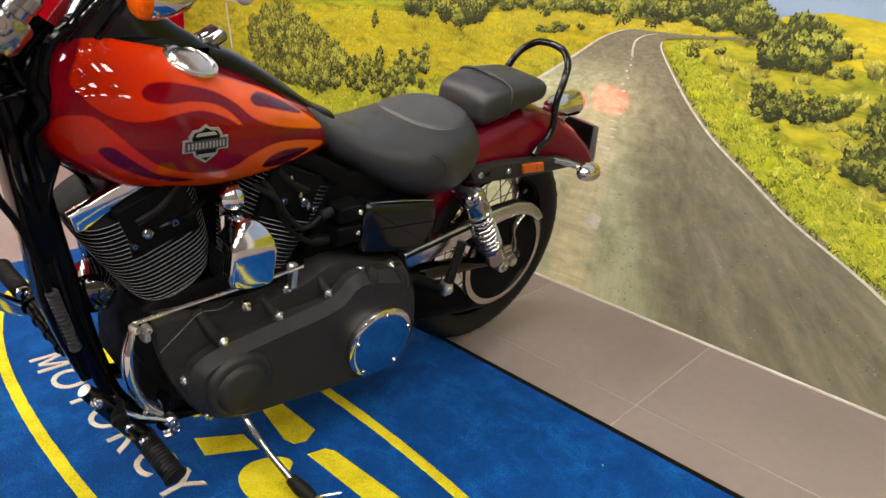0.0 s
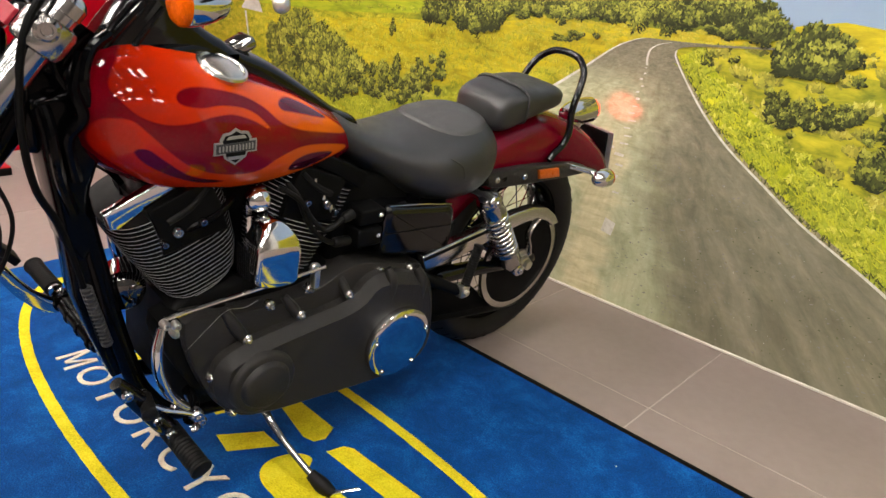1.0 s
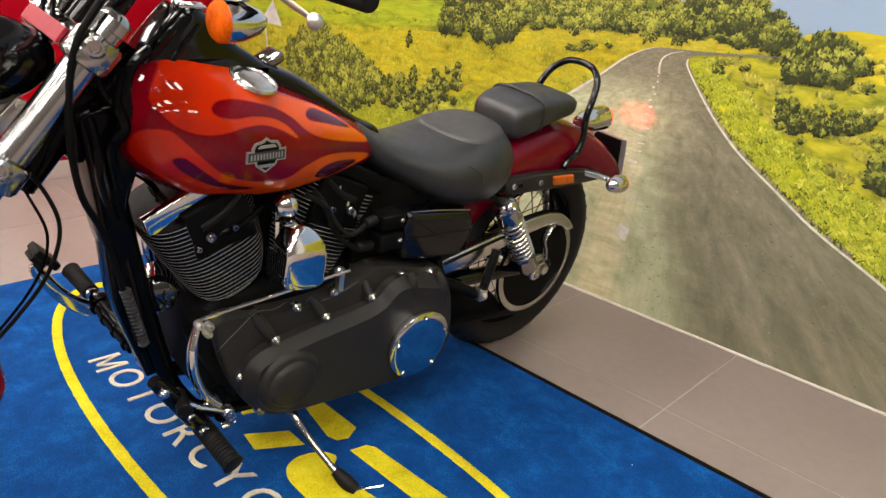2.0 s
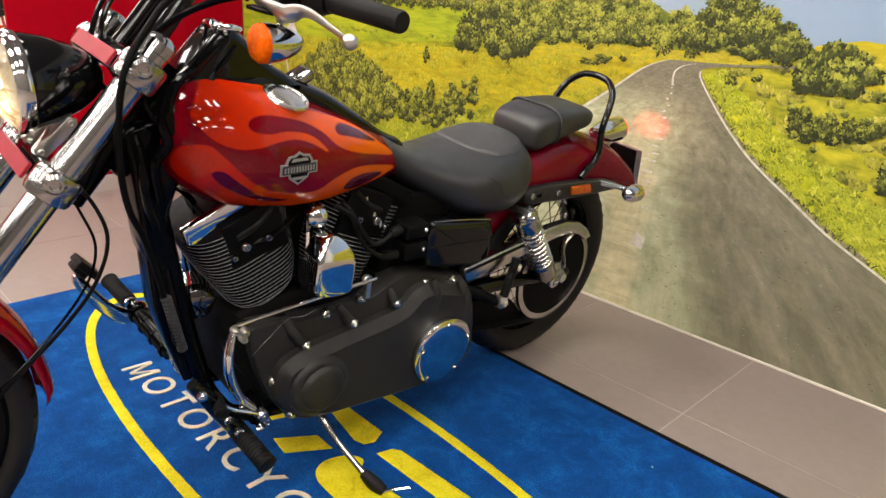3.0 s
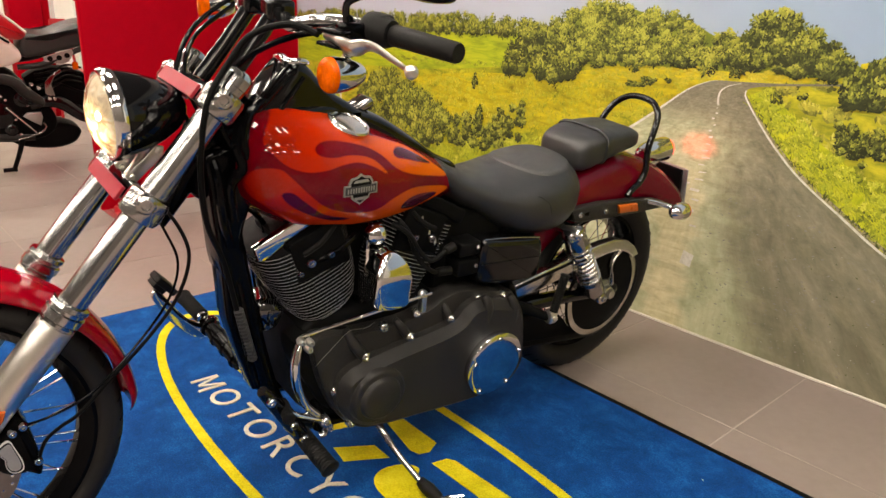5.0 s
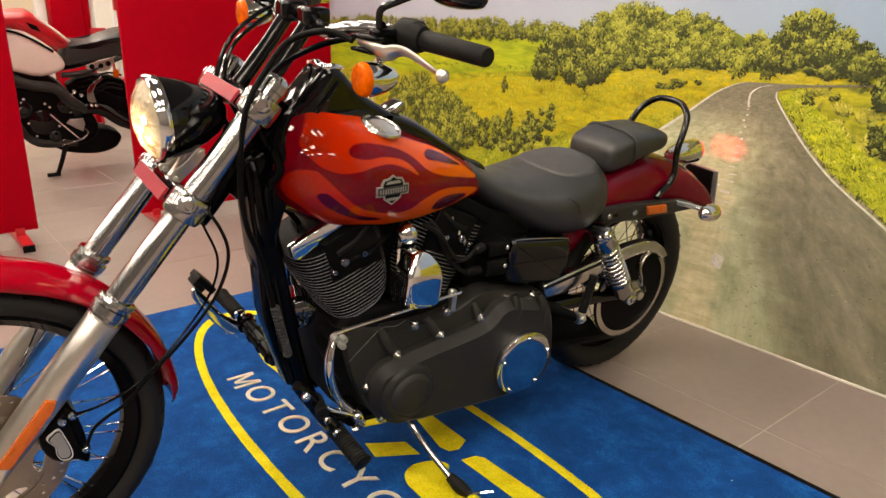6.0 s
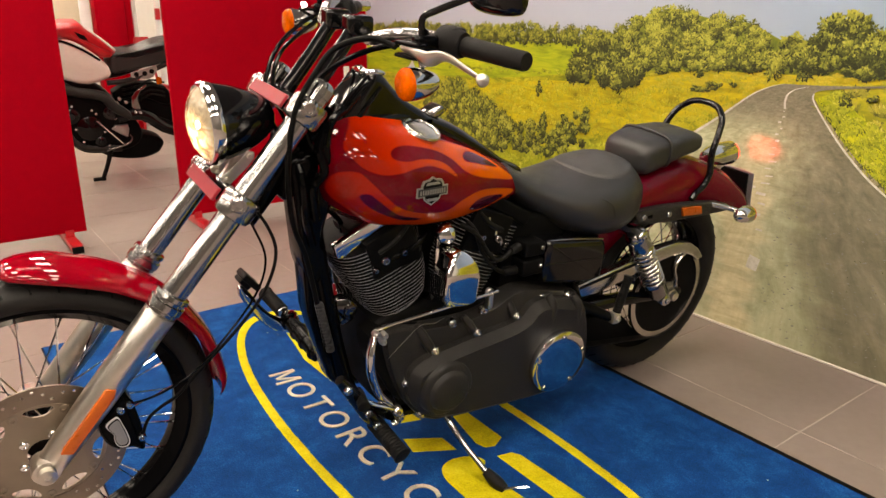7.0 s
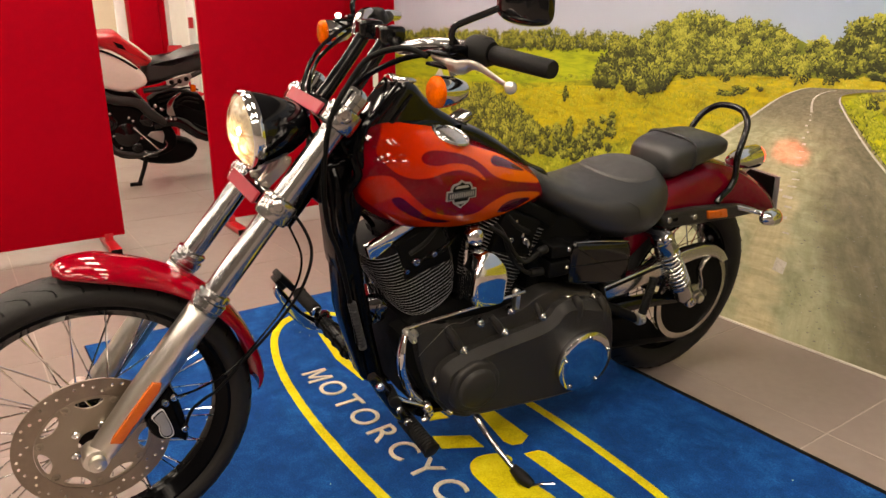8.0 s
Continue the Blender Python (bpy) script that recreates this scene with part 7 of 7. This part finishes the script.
ring_plate(bm, RA, 0.137, 0.155, 0.106, 0.118)
spr = part("belt_sprocket", bm, SATINSILVER, bike, "silver rim of the belt sprocket")
bm = mesh()
ring_plate(bm, RA, 0.03, 0.1372, 0.100, 0.112, 48)
part("sprocket_web", bm, MATTBLACK, spr)
bm = mesh()
belt = arc(RA, 0.161, 100, 275, 24) + arc((0.49, 0.29), 0.06, -85, 75, 10)
outer = [(f, u) for f, u in belt]
inner = [(RA[0] + (f - RA[0]) * 0.975, RA[1] + (u - RA[1]) * 0.975) if f < 0.3 else (f - 0.004, u + (0.004 if u < 0.29 else -0.004)) for f, u in belt]
skin(bm, [[(f, l, u) for f, u in src] for src, l in ((outer, 0.098), (outer, 0.122), (inner, 0.122), (inner, 0.098), (outer, 0.098))], caps=False)
part("drive_belt", bm, RUBBER, bike, "black toothed drive belt")
bm = mesh()
prism(bm, [(0.43, 0.30), (0.30, 0.285), (0.16, 0.26), (0.10, 0.20), (0.02, 0.165), (0.06, 0.145), (0.25, 0.165), (0.43, 0.19)], 0.070, 0.092, 0.005, 3, 2)
part("lower_belt_guard", bm, MATTBLACK, bike, "matt black lower belt guard")
bm = mesh()
lathe(bm, (RA[0], 0.11, RA[1]), (0, 1, 0), [(0, 0.030), (0.016, 0.029), (0.018, 0.022), (0.030, 0.022), (0.032, 0.016), (0.044, 0.015), (0.046, 0.010)], 6)
lathe(bm, (RA[0], 0.10, RA[1]), (0, 1, 0), [(0, 0.034), (0.020, 0.034), (0.022, 0.028)], 24)
part("rear_axle_nut", bm, SATIN, bike, "satin rear axle nut")
for s in (1, -1):
    bm = mesh()
    prism(bm, [(0.235, 0.622), (0.10, 0.622), (-0.05, 0.612), (-0.145, 0.600), (-0.20, 0.583), (-0.19, 0.566), (-0.10, 0.566), (0.06, 0.570), (0.17, 0.575), (0.215, 0.582)], 0.108 * s, 0.132 * s, 0.006)
    st = part("fender_strut", bm, WRINKLE, bike, "black fender strut")
    bm = mesh()
    prism(bm, [(0.040, 0.609), (-0.046, 0.604), (-0.056, 0.578), (0.030, 0.583)], 0.132 * s, 0.140 * s, 0.003)
    part("strut_reflector", bm, AMBERDULL, st, "amber reflector")
    for f, u in ((0.092, 0.598), (0.20, 0.603)):
        bm = mesh()
        bolt(bm, (f, 0.131 * s, u), (0, s, 0), 0.009, 0.008)
        part("strut_bolt", bm, CHROME, st)
    bm = mesh()
    tube(bm, [(-0.105, 0.120 * s, 0.598), (-0.145, 0.150 * s, 0.592), (-0.180, 0.182 * s, 0.584)], 0.0085, 12, 3)
    stem = part("rear_indicator_stem", bm, CHROME, bike, "chrome indicator stalk")
    bm = mesh()
    lathe(bm, (-0.170, 0.198 * s, 0.580), (-1, 0.05 * s, 0), [(-0.030, 0.0), (-0.027, 0.010), (-0.016, 0.020), (0.004, 0.026), (0.022, 0.0275), (0.028, 0.027)], 28)
    bul = part("rear_indicator", bm, CHROME, stem, "chrome bullet rear indicator", sharp=60)
    bm = mesh()
    lathe(bm, (-0.170, 0.198 * s, 0.580), (-1, 0.05 * s, 0), [(0.027, 0.026), (0.036, 0.024), (0.042, 0.014), (0.044, 0)], 24)
    part("rear_indicator_lens", bm, AMBER, stem, "amber lens")
bm = mesh()
grab = [(-0.020, 0.116, 0.622), (-0.040, 0.114, 0.640), (-0.072, 0.110, 0.656), (-0.092, 0.108, 0.692), (-0.090, 0.102, 0.752), (-0.112, 0.094, 0.812), (-0.132, 0.080, 0.848), (-0.145, 0.052, 0.872), (-0.148, 0.026, 0.880)]
tube(bm, grab + [(-0.148, 0.0, 0.882)] + [(a, -b, c) for a, b, c in grab[::-1]], 0.0098, 14, 7)
part("grab_rail", bm, GLOSSBLACK, bike, "gloss black passenger grab rail")
bm = mesh()
lathe(bm, (-0.226, 0, 0.702), (-1, 0, 0.04), [(-0.03, 0.0), (-0.026, 0.018), (0.0, 0.030), (0.04, 0.037), (0.098, 0.039), (0.104, 0.035), (0.100, 0.033)], 32)
box(bm, (-0.262, 0, 0.665), (0.06, 0.04, 0.04), None, 0.008)
tl = part("tail_light", bm, CHROME, bike, "chrome tail light, lit red")
bm = mesh()
lathe(bm, (-0.226, 0, 0.702), (-1, 0, 0.04), [(0.100, 0.034), (0.110, 0.033), (0.116, 0.022), (0.118, 0.0)], 32)
part("tail_lens", bm, glow("lit_red_lens", (1.0, 0.02, 0.02), TAIL_GLOW, (0.5, 0.01, 0.01)), tl, "glowing red lens")
beam = bpy.data.lights.new("tail_beam", "SPOT")
beam.energy, beam.color, beam.spot_size, beam.spot_blend, beam.shadow_soft_size = 11.0, (1.0, 0.001, 0.006), radians(26), 1.0, 0.03
ob = new("tail_beam", beam)
ob.parent = tl
ob.matrix_basis = look((-0.362, 0, 0.71), (-0.56, -0.02, 0.690)) @ pose(0, 0, 0, 0, 0, 4) @ Matrix.Diagonal((1.5, 0.7, 1, 1))
bm = mesh()
pl = Matrix.Translation((-0.386, 0, 0.580)) @ pose(0, 0, 0, 0, 12, 0)
box(bm, (0.0, 0, 0.0), (0.010, 0.118, 0.132), pl, 0.004)
bk = part("plate_holder", bm, MATTBLACK, bike, "black number plate holder")
bm = mesh()
box(bm, (-0.0075, 0, 0.0), (0.003, 0.150, 0.140), pl, 0.001, 1)
box(bm, (0.0, -0.066, 0.0), (0.018, 0.020, 0.144), pl, 0.002, 1)
box(bm, (0.0, 0.0, -0.064), (0.018, 0.14, 0.016), pl, 0.002, 1)
part("plate_blank", bm, PLATEGREY, bk, "bare grey plate")
bm = mesh()
tube(bm, [(-0.31, 0, 0.60), (-0.386, 0, 0.585)], 0.02, 12, 1)
part("plate_arm", bm, MATTBLACK, bk)

# passenger peg, folded up
bm = mesh()
tube(bm, [(0.435, 0.13, 0.385), (0.36, 0.155, 0.355), (0.300, 0.172, 0.325)], [0.017, 0.015, 0.013], 12, 3)
pp = part("passenger_peg_arm", bm, MATTBLACK, bike, "black passenger peg arm")
bm = mesh()
box(bm, (0.296, 0.178, 0.330), (0.030, 0.026, 0.036), pose(0, 0, 0), 0.006)
bolt(bm, (0.296, 0.190, 0.330), (0, 1, 0), 0.009, 0.008)
part("peg_clevis", bm, SATIN, pp)
foot_peg((0.292, 0.180, 0.345), (0.266, 0.176, 0.448), 0.0125, pp, "folded black rubber passenger peg")

# side stand
bm = mesh()
tube(bm, [(0.838, 0.140, 0.165), (0.836, 0.175, 0.145), (0.828, 0.215, 0.118), (0.812, 0.275, 0.085), (0.800, 0.315, 0.064)], [0.010, 0.0085, 0.0075, 0.0075, 0.009], 14, 5)
stand = part("side_stand", bm, DARKCHROME, bike, "chrome side stand, lowered")
bm = mesh()
tube(bm, [(0.806, 0.295, 0.074), (0.795, 0.325, 0.060), (0.785, 0.352, 0.052)], [0.012, 0.017, 0.012], 14, 4)
part("stand_foot", bm, RUBBER, stand, "black rubber stand foot")
bm = mesh()
tube(bm, [(0.788, 0.350, 0.050), (0.76, 0.358, 0.050), (0.728, 0.372, 0.050)], [0.005, 0.0045, 0.004], 10, 3)
part("stand_tang", bm, CHROME, stand, "bent chrome stand tang")


# ---- the second motorcycle, behind the panels ----
def second_motorcycle():
    m2 = tagged(new("motorcycle"), "black naked motorcycle with a red and cream tank", "motorcycle")
    m2.matrix_basis = pose(-4.12, 0.20, 0.0, -8, 0, -92)

    def plate(name, outline, l0, l1, bevel, mat, label="", parent=m2, smooth=0):
        bm = mesh()
        prism(bm, outline, l0, l1, bevel, 4, smooth, both=l0 < 0)
        return part(name, bm, mat, parent, label, sharp=60)

    def bar(name, pts, r, mat, label="", parent=m2, steps=4):
        bm = mesh()
        tube(bm, pts, r, 12, steps)
        return part(name, bm, mat, parent, label)

    tank = plate("fuel_tank", [(1.28, 0.99), (1.153, 0.995), (1.076, 0.98), (0.977, 0.914), (0.903, 0.841), (0.873, 0.789), (0.891, 0.738), (1.019, 0.700), (1.143, 0.728), (1.28, 0.80)], -0.150, 0.150, 0.035, CREAMPAINT, "cream white tank side", smooth=2)
    plate("tank_cover", [(1.28, 1.075), (1.148, 1.090), (1.038, 1.094), (0.996, 1.061), (0.927, 1.012), (0.825, 0.917), (0.860, 0.872), (0.940, 0.878), (1.041, 0.950), (1.153, 1.0), (1.28, 0.995)], -0.125, 0.128, 0.035, REDSTEEL, "glossy red tank top", tank, 2)
    bar("tank_stripe", [(1.25, 0.150, 0.995), (1.147, 0.151, 0.986), (1.041, 0.151, 0.936), (0.935, 0.147, 0.862)], 0.008, MATTBLACK, "black tank stripe", tank)
    bar("tank_edge", [(1.02, 0.095, 1.075), (0.95, 0.105, 1.025), (0.88, 0.110, 0.965), (0.83, 0.112, 0.918)], 0.009, CREAMPAINT, "cream edge line", tank)
    plate("tank_badge", [(1.07, 1.045), (1.01, 1.02), (0.99, 0.985), (1.04, 1.0)], 0.110, 0.131, 0.002, MATTBLACK, "dark tank badge", tank)
    plate("seat", [(0.874, 0.800), (0.862, 0.895), (0.840, 0.911), (0.700, 0.905), (0.626, 0.940), (0.515, 0.976), (0.35, 1.0), (0.32, 0.96), (0.502, 0.835), (0.652, 0.795), (0.841, 0.758)], -0.125, 0.125, 0.035, VINYL, "black stepped seat", smooth=2)
    bracket = plate("seat_bracket", [(0.748, 0.768), (0.577, 0.815), (0.568, 0.790), (0.600, 0.735), (0.640, 0.722), (0.743, 0.737)], 0.118, 0.130, 0.004, SILVERPAINT, "grey alloy bracket below the seat")
    for f, u in ((0.712, 0.758), (0.657, 0.762), (0.609, 0.776)):
        bm = mesh()
        lathe(bm, (f, 0.129, u), (0, 1, 0), [(0, 0.017), (0.002, 0.017), (0.002, 0.0)], 14)
        part("bracket_hole", bm, MATTBLACK, bracket)
    for s in (1, -1):
        bar("frame_rail", [(1.28, 0.09 * s, 0.78), (1.137, 0.125 * s, 0.665), (0.951, 0.135 * s, 0.622), (0.875, 0.14 * s, 0.545), (0.78, 0.14 * s, 0.47)], [0.032, 0.034, 0.034, 0.036, 0.03], WRINKLE, "black frame rail")
        bar("seat_rail", [(0.90, 0.10 * s, 0.70), (0.75, 0.115 * s, 0.72), (0.55, 0.105 * s, 0.80), (0.35, 0.09 * s, 0.88)], 0.018, WRINKLE, "black seat rail")
        bar("swing_arm", [(0.86, 0.12 * s, 0.46), (0.689, 0.125 * s, 0.475), (0.49, 0.125 * s, 0.345), (0.14, 0.12 * s, 0.315)], [0.04, 0.045, 0.04, 0.03], GLOSSBLACK, "black swing arm")
        bar("down_tube", [(1.30, 0.05 * s, 0.76), (1.20, 0.12 * s, 0.42), (1.10, 0.12 * s, 0.27), (0.85, 0.12 * s, 0.24)], 0.022, WRINKLE)
        bar("fork_leg", [(1.56, 0.09 * s, 0.315), (1.36, 0.09 * s, 0.98)], 0.026, GLOSSBLACK, steps=1)
    engine2 = plate("engine", [(1.20, 0.62), (0.98, 0.61), (0.86, 0.53), (0.74, 0.44), (0.70, 0.32), (0.78, 0.23), (1.0, 0.21), (1.13, 0.25), (1.22, 0.40)], -0.12, 0.120, 0.03, MATTBLACK, "black engine", smooth=3)
    for c, r in (((1.04, 0.40), 0.085), ((0.90, 0.50), 0.050), ((1.15, 0.49), 0.055), ((0.98, 0.30), 0.04)):
        bm = mesh()
        lathe(bm, (c[0], 0.115, c[1]), (0, 1, 0), [(0, r), (0.018, r), (0.026, r * 0.8), (0.028, r * 0.5), (0.034, r * 0.4), (0.035, 0)], 24)
        part("engine_cover", bm, GLOSSBLACK, engine2)
    for c in ((0.995, 0.50), (1.02, 0.525), (1.13, 0.40), (1.09, 0.31), (0.95, 0.37), (0.875, 0.46), (1.14, 0.56), (0.93, 0.27), (1.17, 0.33)):
        bm = mesh()
        bolt(bm, (c[0], 0.120, c[1]), (0, 1, 0), 0.011, 0.016)
        part("engine_bolt", bm, CHROME, engine2)
    plate("linkage_cover", [(0.86, 0.62), (0.70, 0.68), (0.50, 0.64), (0.42, 0.44), (0.66, 0.44), (0.80, 0.50)], -0.06, 0.05, 0.015, MATTBLACK, "matt black linkage cover", smooth=2)
    plate("exhaust_box", [(1.02, 0.25), (0.95, 0.185), (0.85, 0.155), (0.716, 0.143), (0.62, 0.165), (0.574, 0.200), (0.56, 0.27), (0.70, 0.32), (1.0, 0.32)], -0.10, 0.105, 0.030, MATTBLACK, "matt black exhaust box", smooth=3)
    plate("sprocket_cover", [(0.905, 0.385), (0.880, 0.410), (0.800, 0.412), (0.792, 0.375), (0.807, 0.321), (0.850, 0.345)], 0.110, 0.140, 0.008, SILVERPAINT, "grey sprocket cover")
    hanger = plate("footrest_hanger", [(0.760, 0.610), (0.735, 0.640), (0.700, 0.665), (0.660, 0.690), (0.655, 0.675), (0.700, 0.640), (0.722, 0.590), (0.705, 0.520), (0.735, 0.495), (0.765, 0.540)], 0.125, 0.145, 0.004, DARKCHROME, "alloy footrest hanger")
    for p in ((0.745, 0.150, 0.505), (0.715, 0.150, 0.502)):
        bm = mesh()
        bolt(bm, p, (0, 1, 0), 0.013, 0.02)
        part("hanger_bolt", bm, CHROME, hanger)
    plate("mudguard", [(0.70, 0.58), (0.60, 0.56), (0.50, 0.52), (0.36, 0.60), (0.22, 0.67), (0.10, 0.68), (0.10, 0.655), (0.25, 0.63), (0.40, 0.50), (0.46, 0.40), (0.60, 0.38), (0.72, 0.44)], -0.085, 0.085, 0.02, MATTBLACK, "black rear mudguard", smooth=2)
    bar("chain_guard", [(0.74, 0.115, 0.50), (0.60, 0.125, 0.44), (0.45, 0.125, 0.37), (0.30, 0.12, 0.34)], [0.016, 0.020, 0.018, 0.014], MATTBLACK, "black chain guard")
    bar("shock_spring", [(0.72, 0.03, 0.66), (0.64, 0.03, 0.44)], 0.030, MATTBLACK, "black rear shock", steps=1)
    bar("gear_rod", [(1.002, 0.165, 0.461), (0.846, 0.165, 0.285)], 0.006, CHROME, "bright gear rod", steps=1)
    bar("gear_lever", [(0.955, 0.165, 0.245), (0.87, 0.170, 0.268), (0.809, 0.170, 0.290), (0.786, 0.170, 0.325), (0.80, 0.165, 0.35)], [0.006, 0.007, 0.008, 0.006, 0.005], DARKCHROME, "alloy gear lever")
    bar("side_stand", [(0.92, 0.12, 0.25), (0.955, 0.145, 0.150), (1.000, 0.17, 0.050)], [0.018, 0.015, 0.014], MATTBLACK, "black side stand, lowered")
    bar("stand_foot", [(0.985, 0.172, 0.046), (1.065, 0.172, 0.046)], 0.014, MATTBLACK, steps=1)
    for c, w in ((1.56, 0.11), (0.12, 0.17)):
        bm = mesh()
        prof = [(w / 2 * math.copysign(abs(math.cos(a)) ** 0.8, -math.cos(a)), 0.265 + 0.05 * math.sin(a)) for a in (radians(-60 + 300 * k / 16) for k in range(17))]
        lathe(bm, (c, 0, 0.315), (0, 1, 0), prof, 64, caps=False)
        wh = part("tyre", bm, TYRE, m2, "black road tyre")
        bm = mesh()
        lathe(bm, (c, -0.04, 0.315), (0, 1, 0), [(0, 0.225), (0.08, 0.225), (0.08, 0.205), (0, 0.205), (0, 0.225)], 48, caps=False)
        for k in range(5):
            a = 2 * math.pi * k / 5
            tube(bm, [(c, 0, 0.315), (c + 0.21 * math.cos(a), 0, 0.315 + 0.21 * math.sin(a))], [0.03, 0.016], 8, 1)
        part("rim", bm, GLOSSBLACK, wh)
    bar("handlebar", [(1.26, -0.36, 1.12), (1.30, -0.12, 1.10), (1.30, 0.12, 1.10), (1.26, 0.36, 1.12)], 0.013, MATTBLACK)
    bm = mesh()
    box(bm, (0.56, 0.11, 0.705), (0.035, 0.03, 0.05), None, 0.008)
    part("indicator", bm, AMBER, m2, "amber indicator")
    for k, u in enumerate((0.70, 0.665, 0.63, 0.60)):
        bar("hose", [(0.80, 0.06, u - 0.06), (0.70, 0.10, u - 0.03), (0.62, 0.10, u + 0.01), (0.52, 0.08, u - 0.015)], 0.007, RUBBER)
    for k, (f, u) in enumerate(((0.84, 0.60), (0.80, 0.575), (0.86, 0.575))):
        bm = mesh()
        bolt(bm, (f, 0.145, u), (0, 1, 0), 0.014, 0.016)
        part("frame_bolt", bm, CHROME, m2)
    return m2


second_motorcycle()

# ---- floor tiles, 60 cm ----
bm = mesh()
box(bm, (0, 0, 0), (0.596, 0.596, 0.008), bevel=0.0006, seg=1)
me = bpy.data.meshes.new("tile")
bm.to_mesh(me)
bm.free()
me.materials.append(TILE)
bm = mesh()
box(bm, (0, 0, 0), (0.596, 0.487, 0.008), bevel=0.0006, seg=1)
cut = bpy.data.meshes.new("tile")
bm.to_mesh(cut)
bm.free()
cut.materials.append(TILE)
for ix in range(-14, 8):
    for iy in range(0, 12):
        ob = new("tile", cut if iy == 0 else me)
        ob.parent = floor
        ob.matrix_basis = pose(-0.004 + 0.6 * (ix + 0.5), 0.3115 if iy == 0 else 0.0665 - 0.6 * (iy - 0.5), -0.004 + 0.0002 * ((ix * 7 + iy * 3) % 3 - 1))
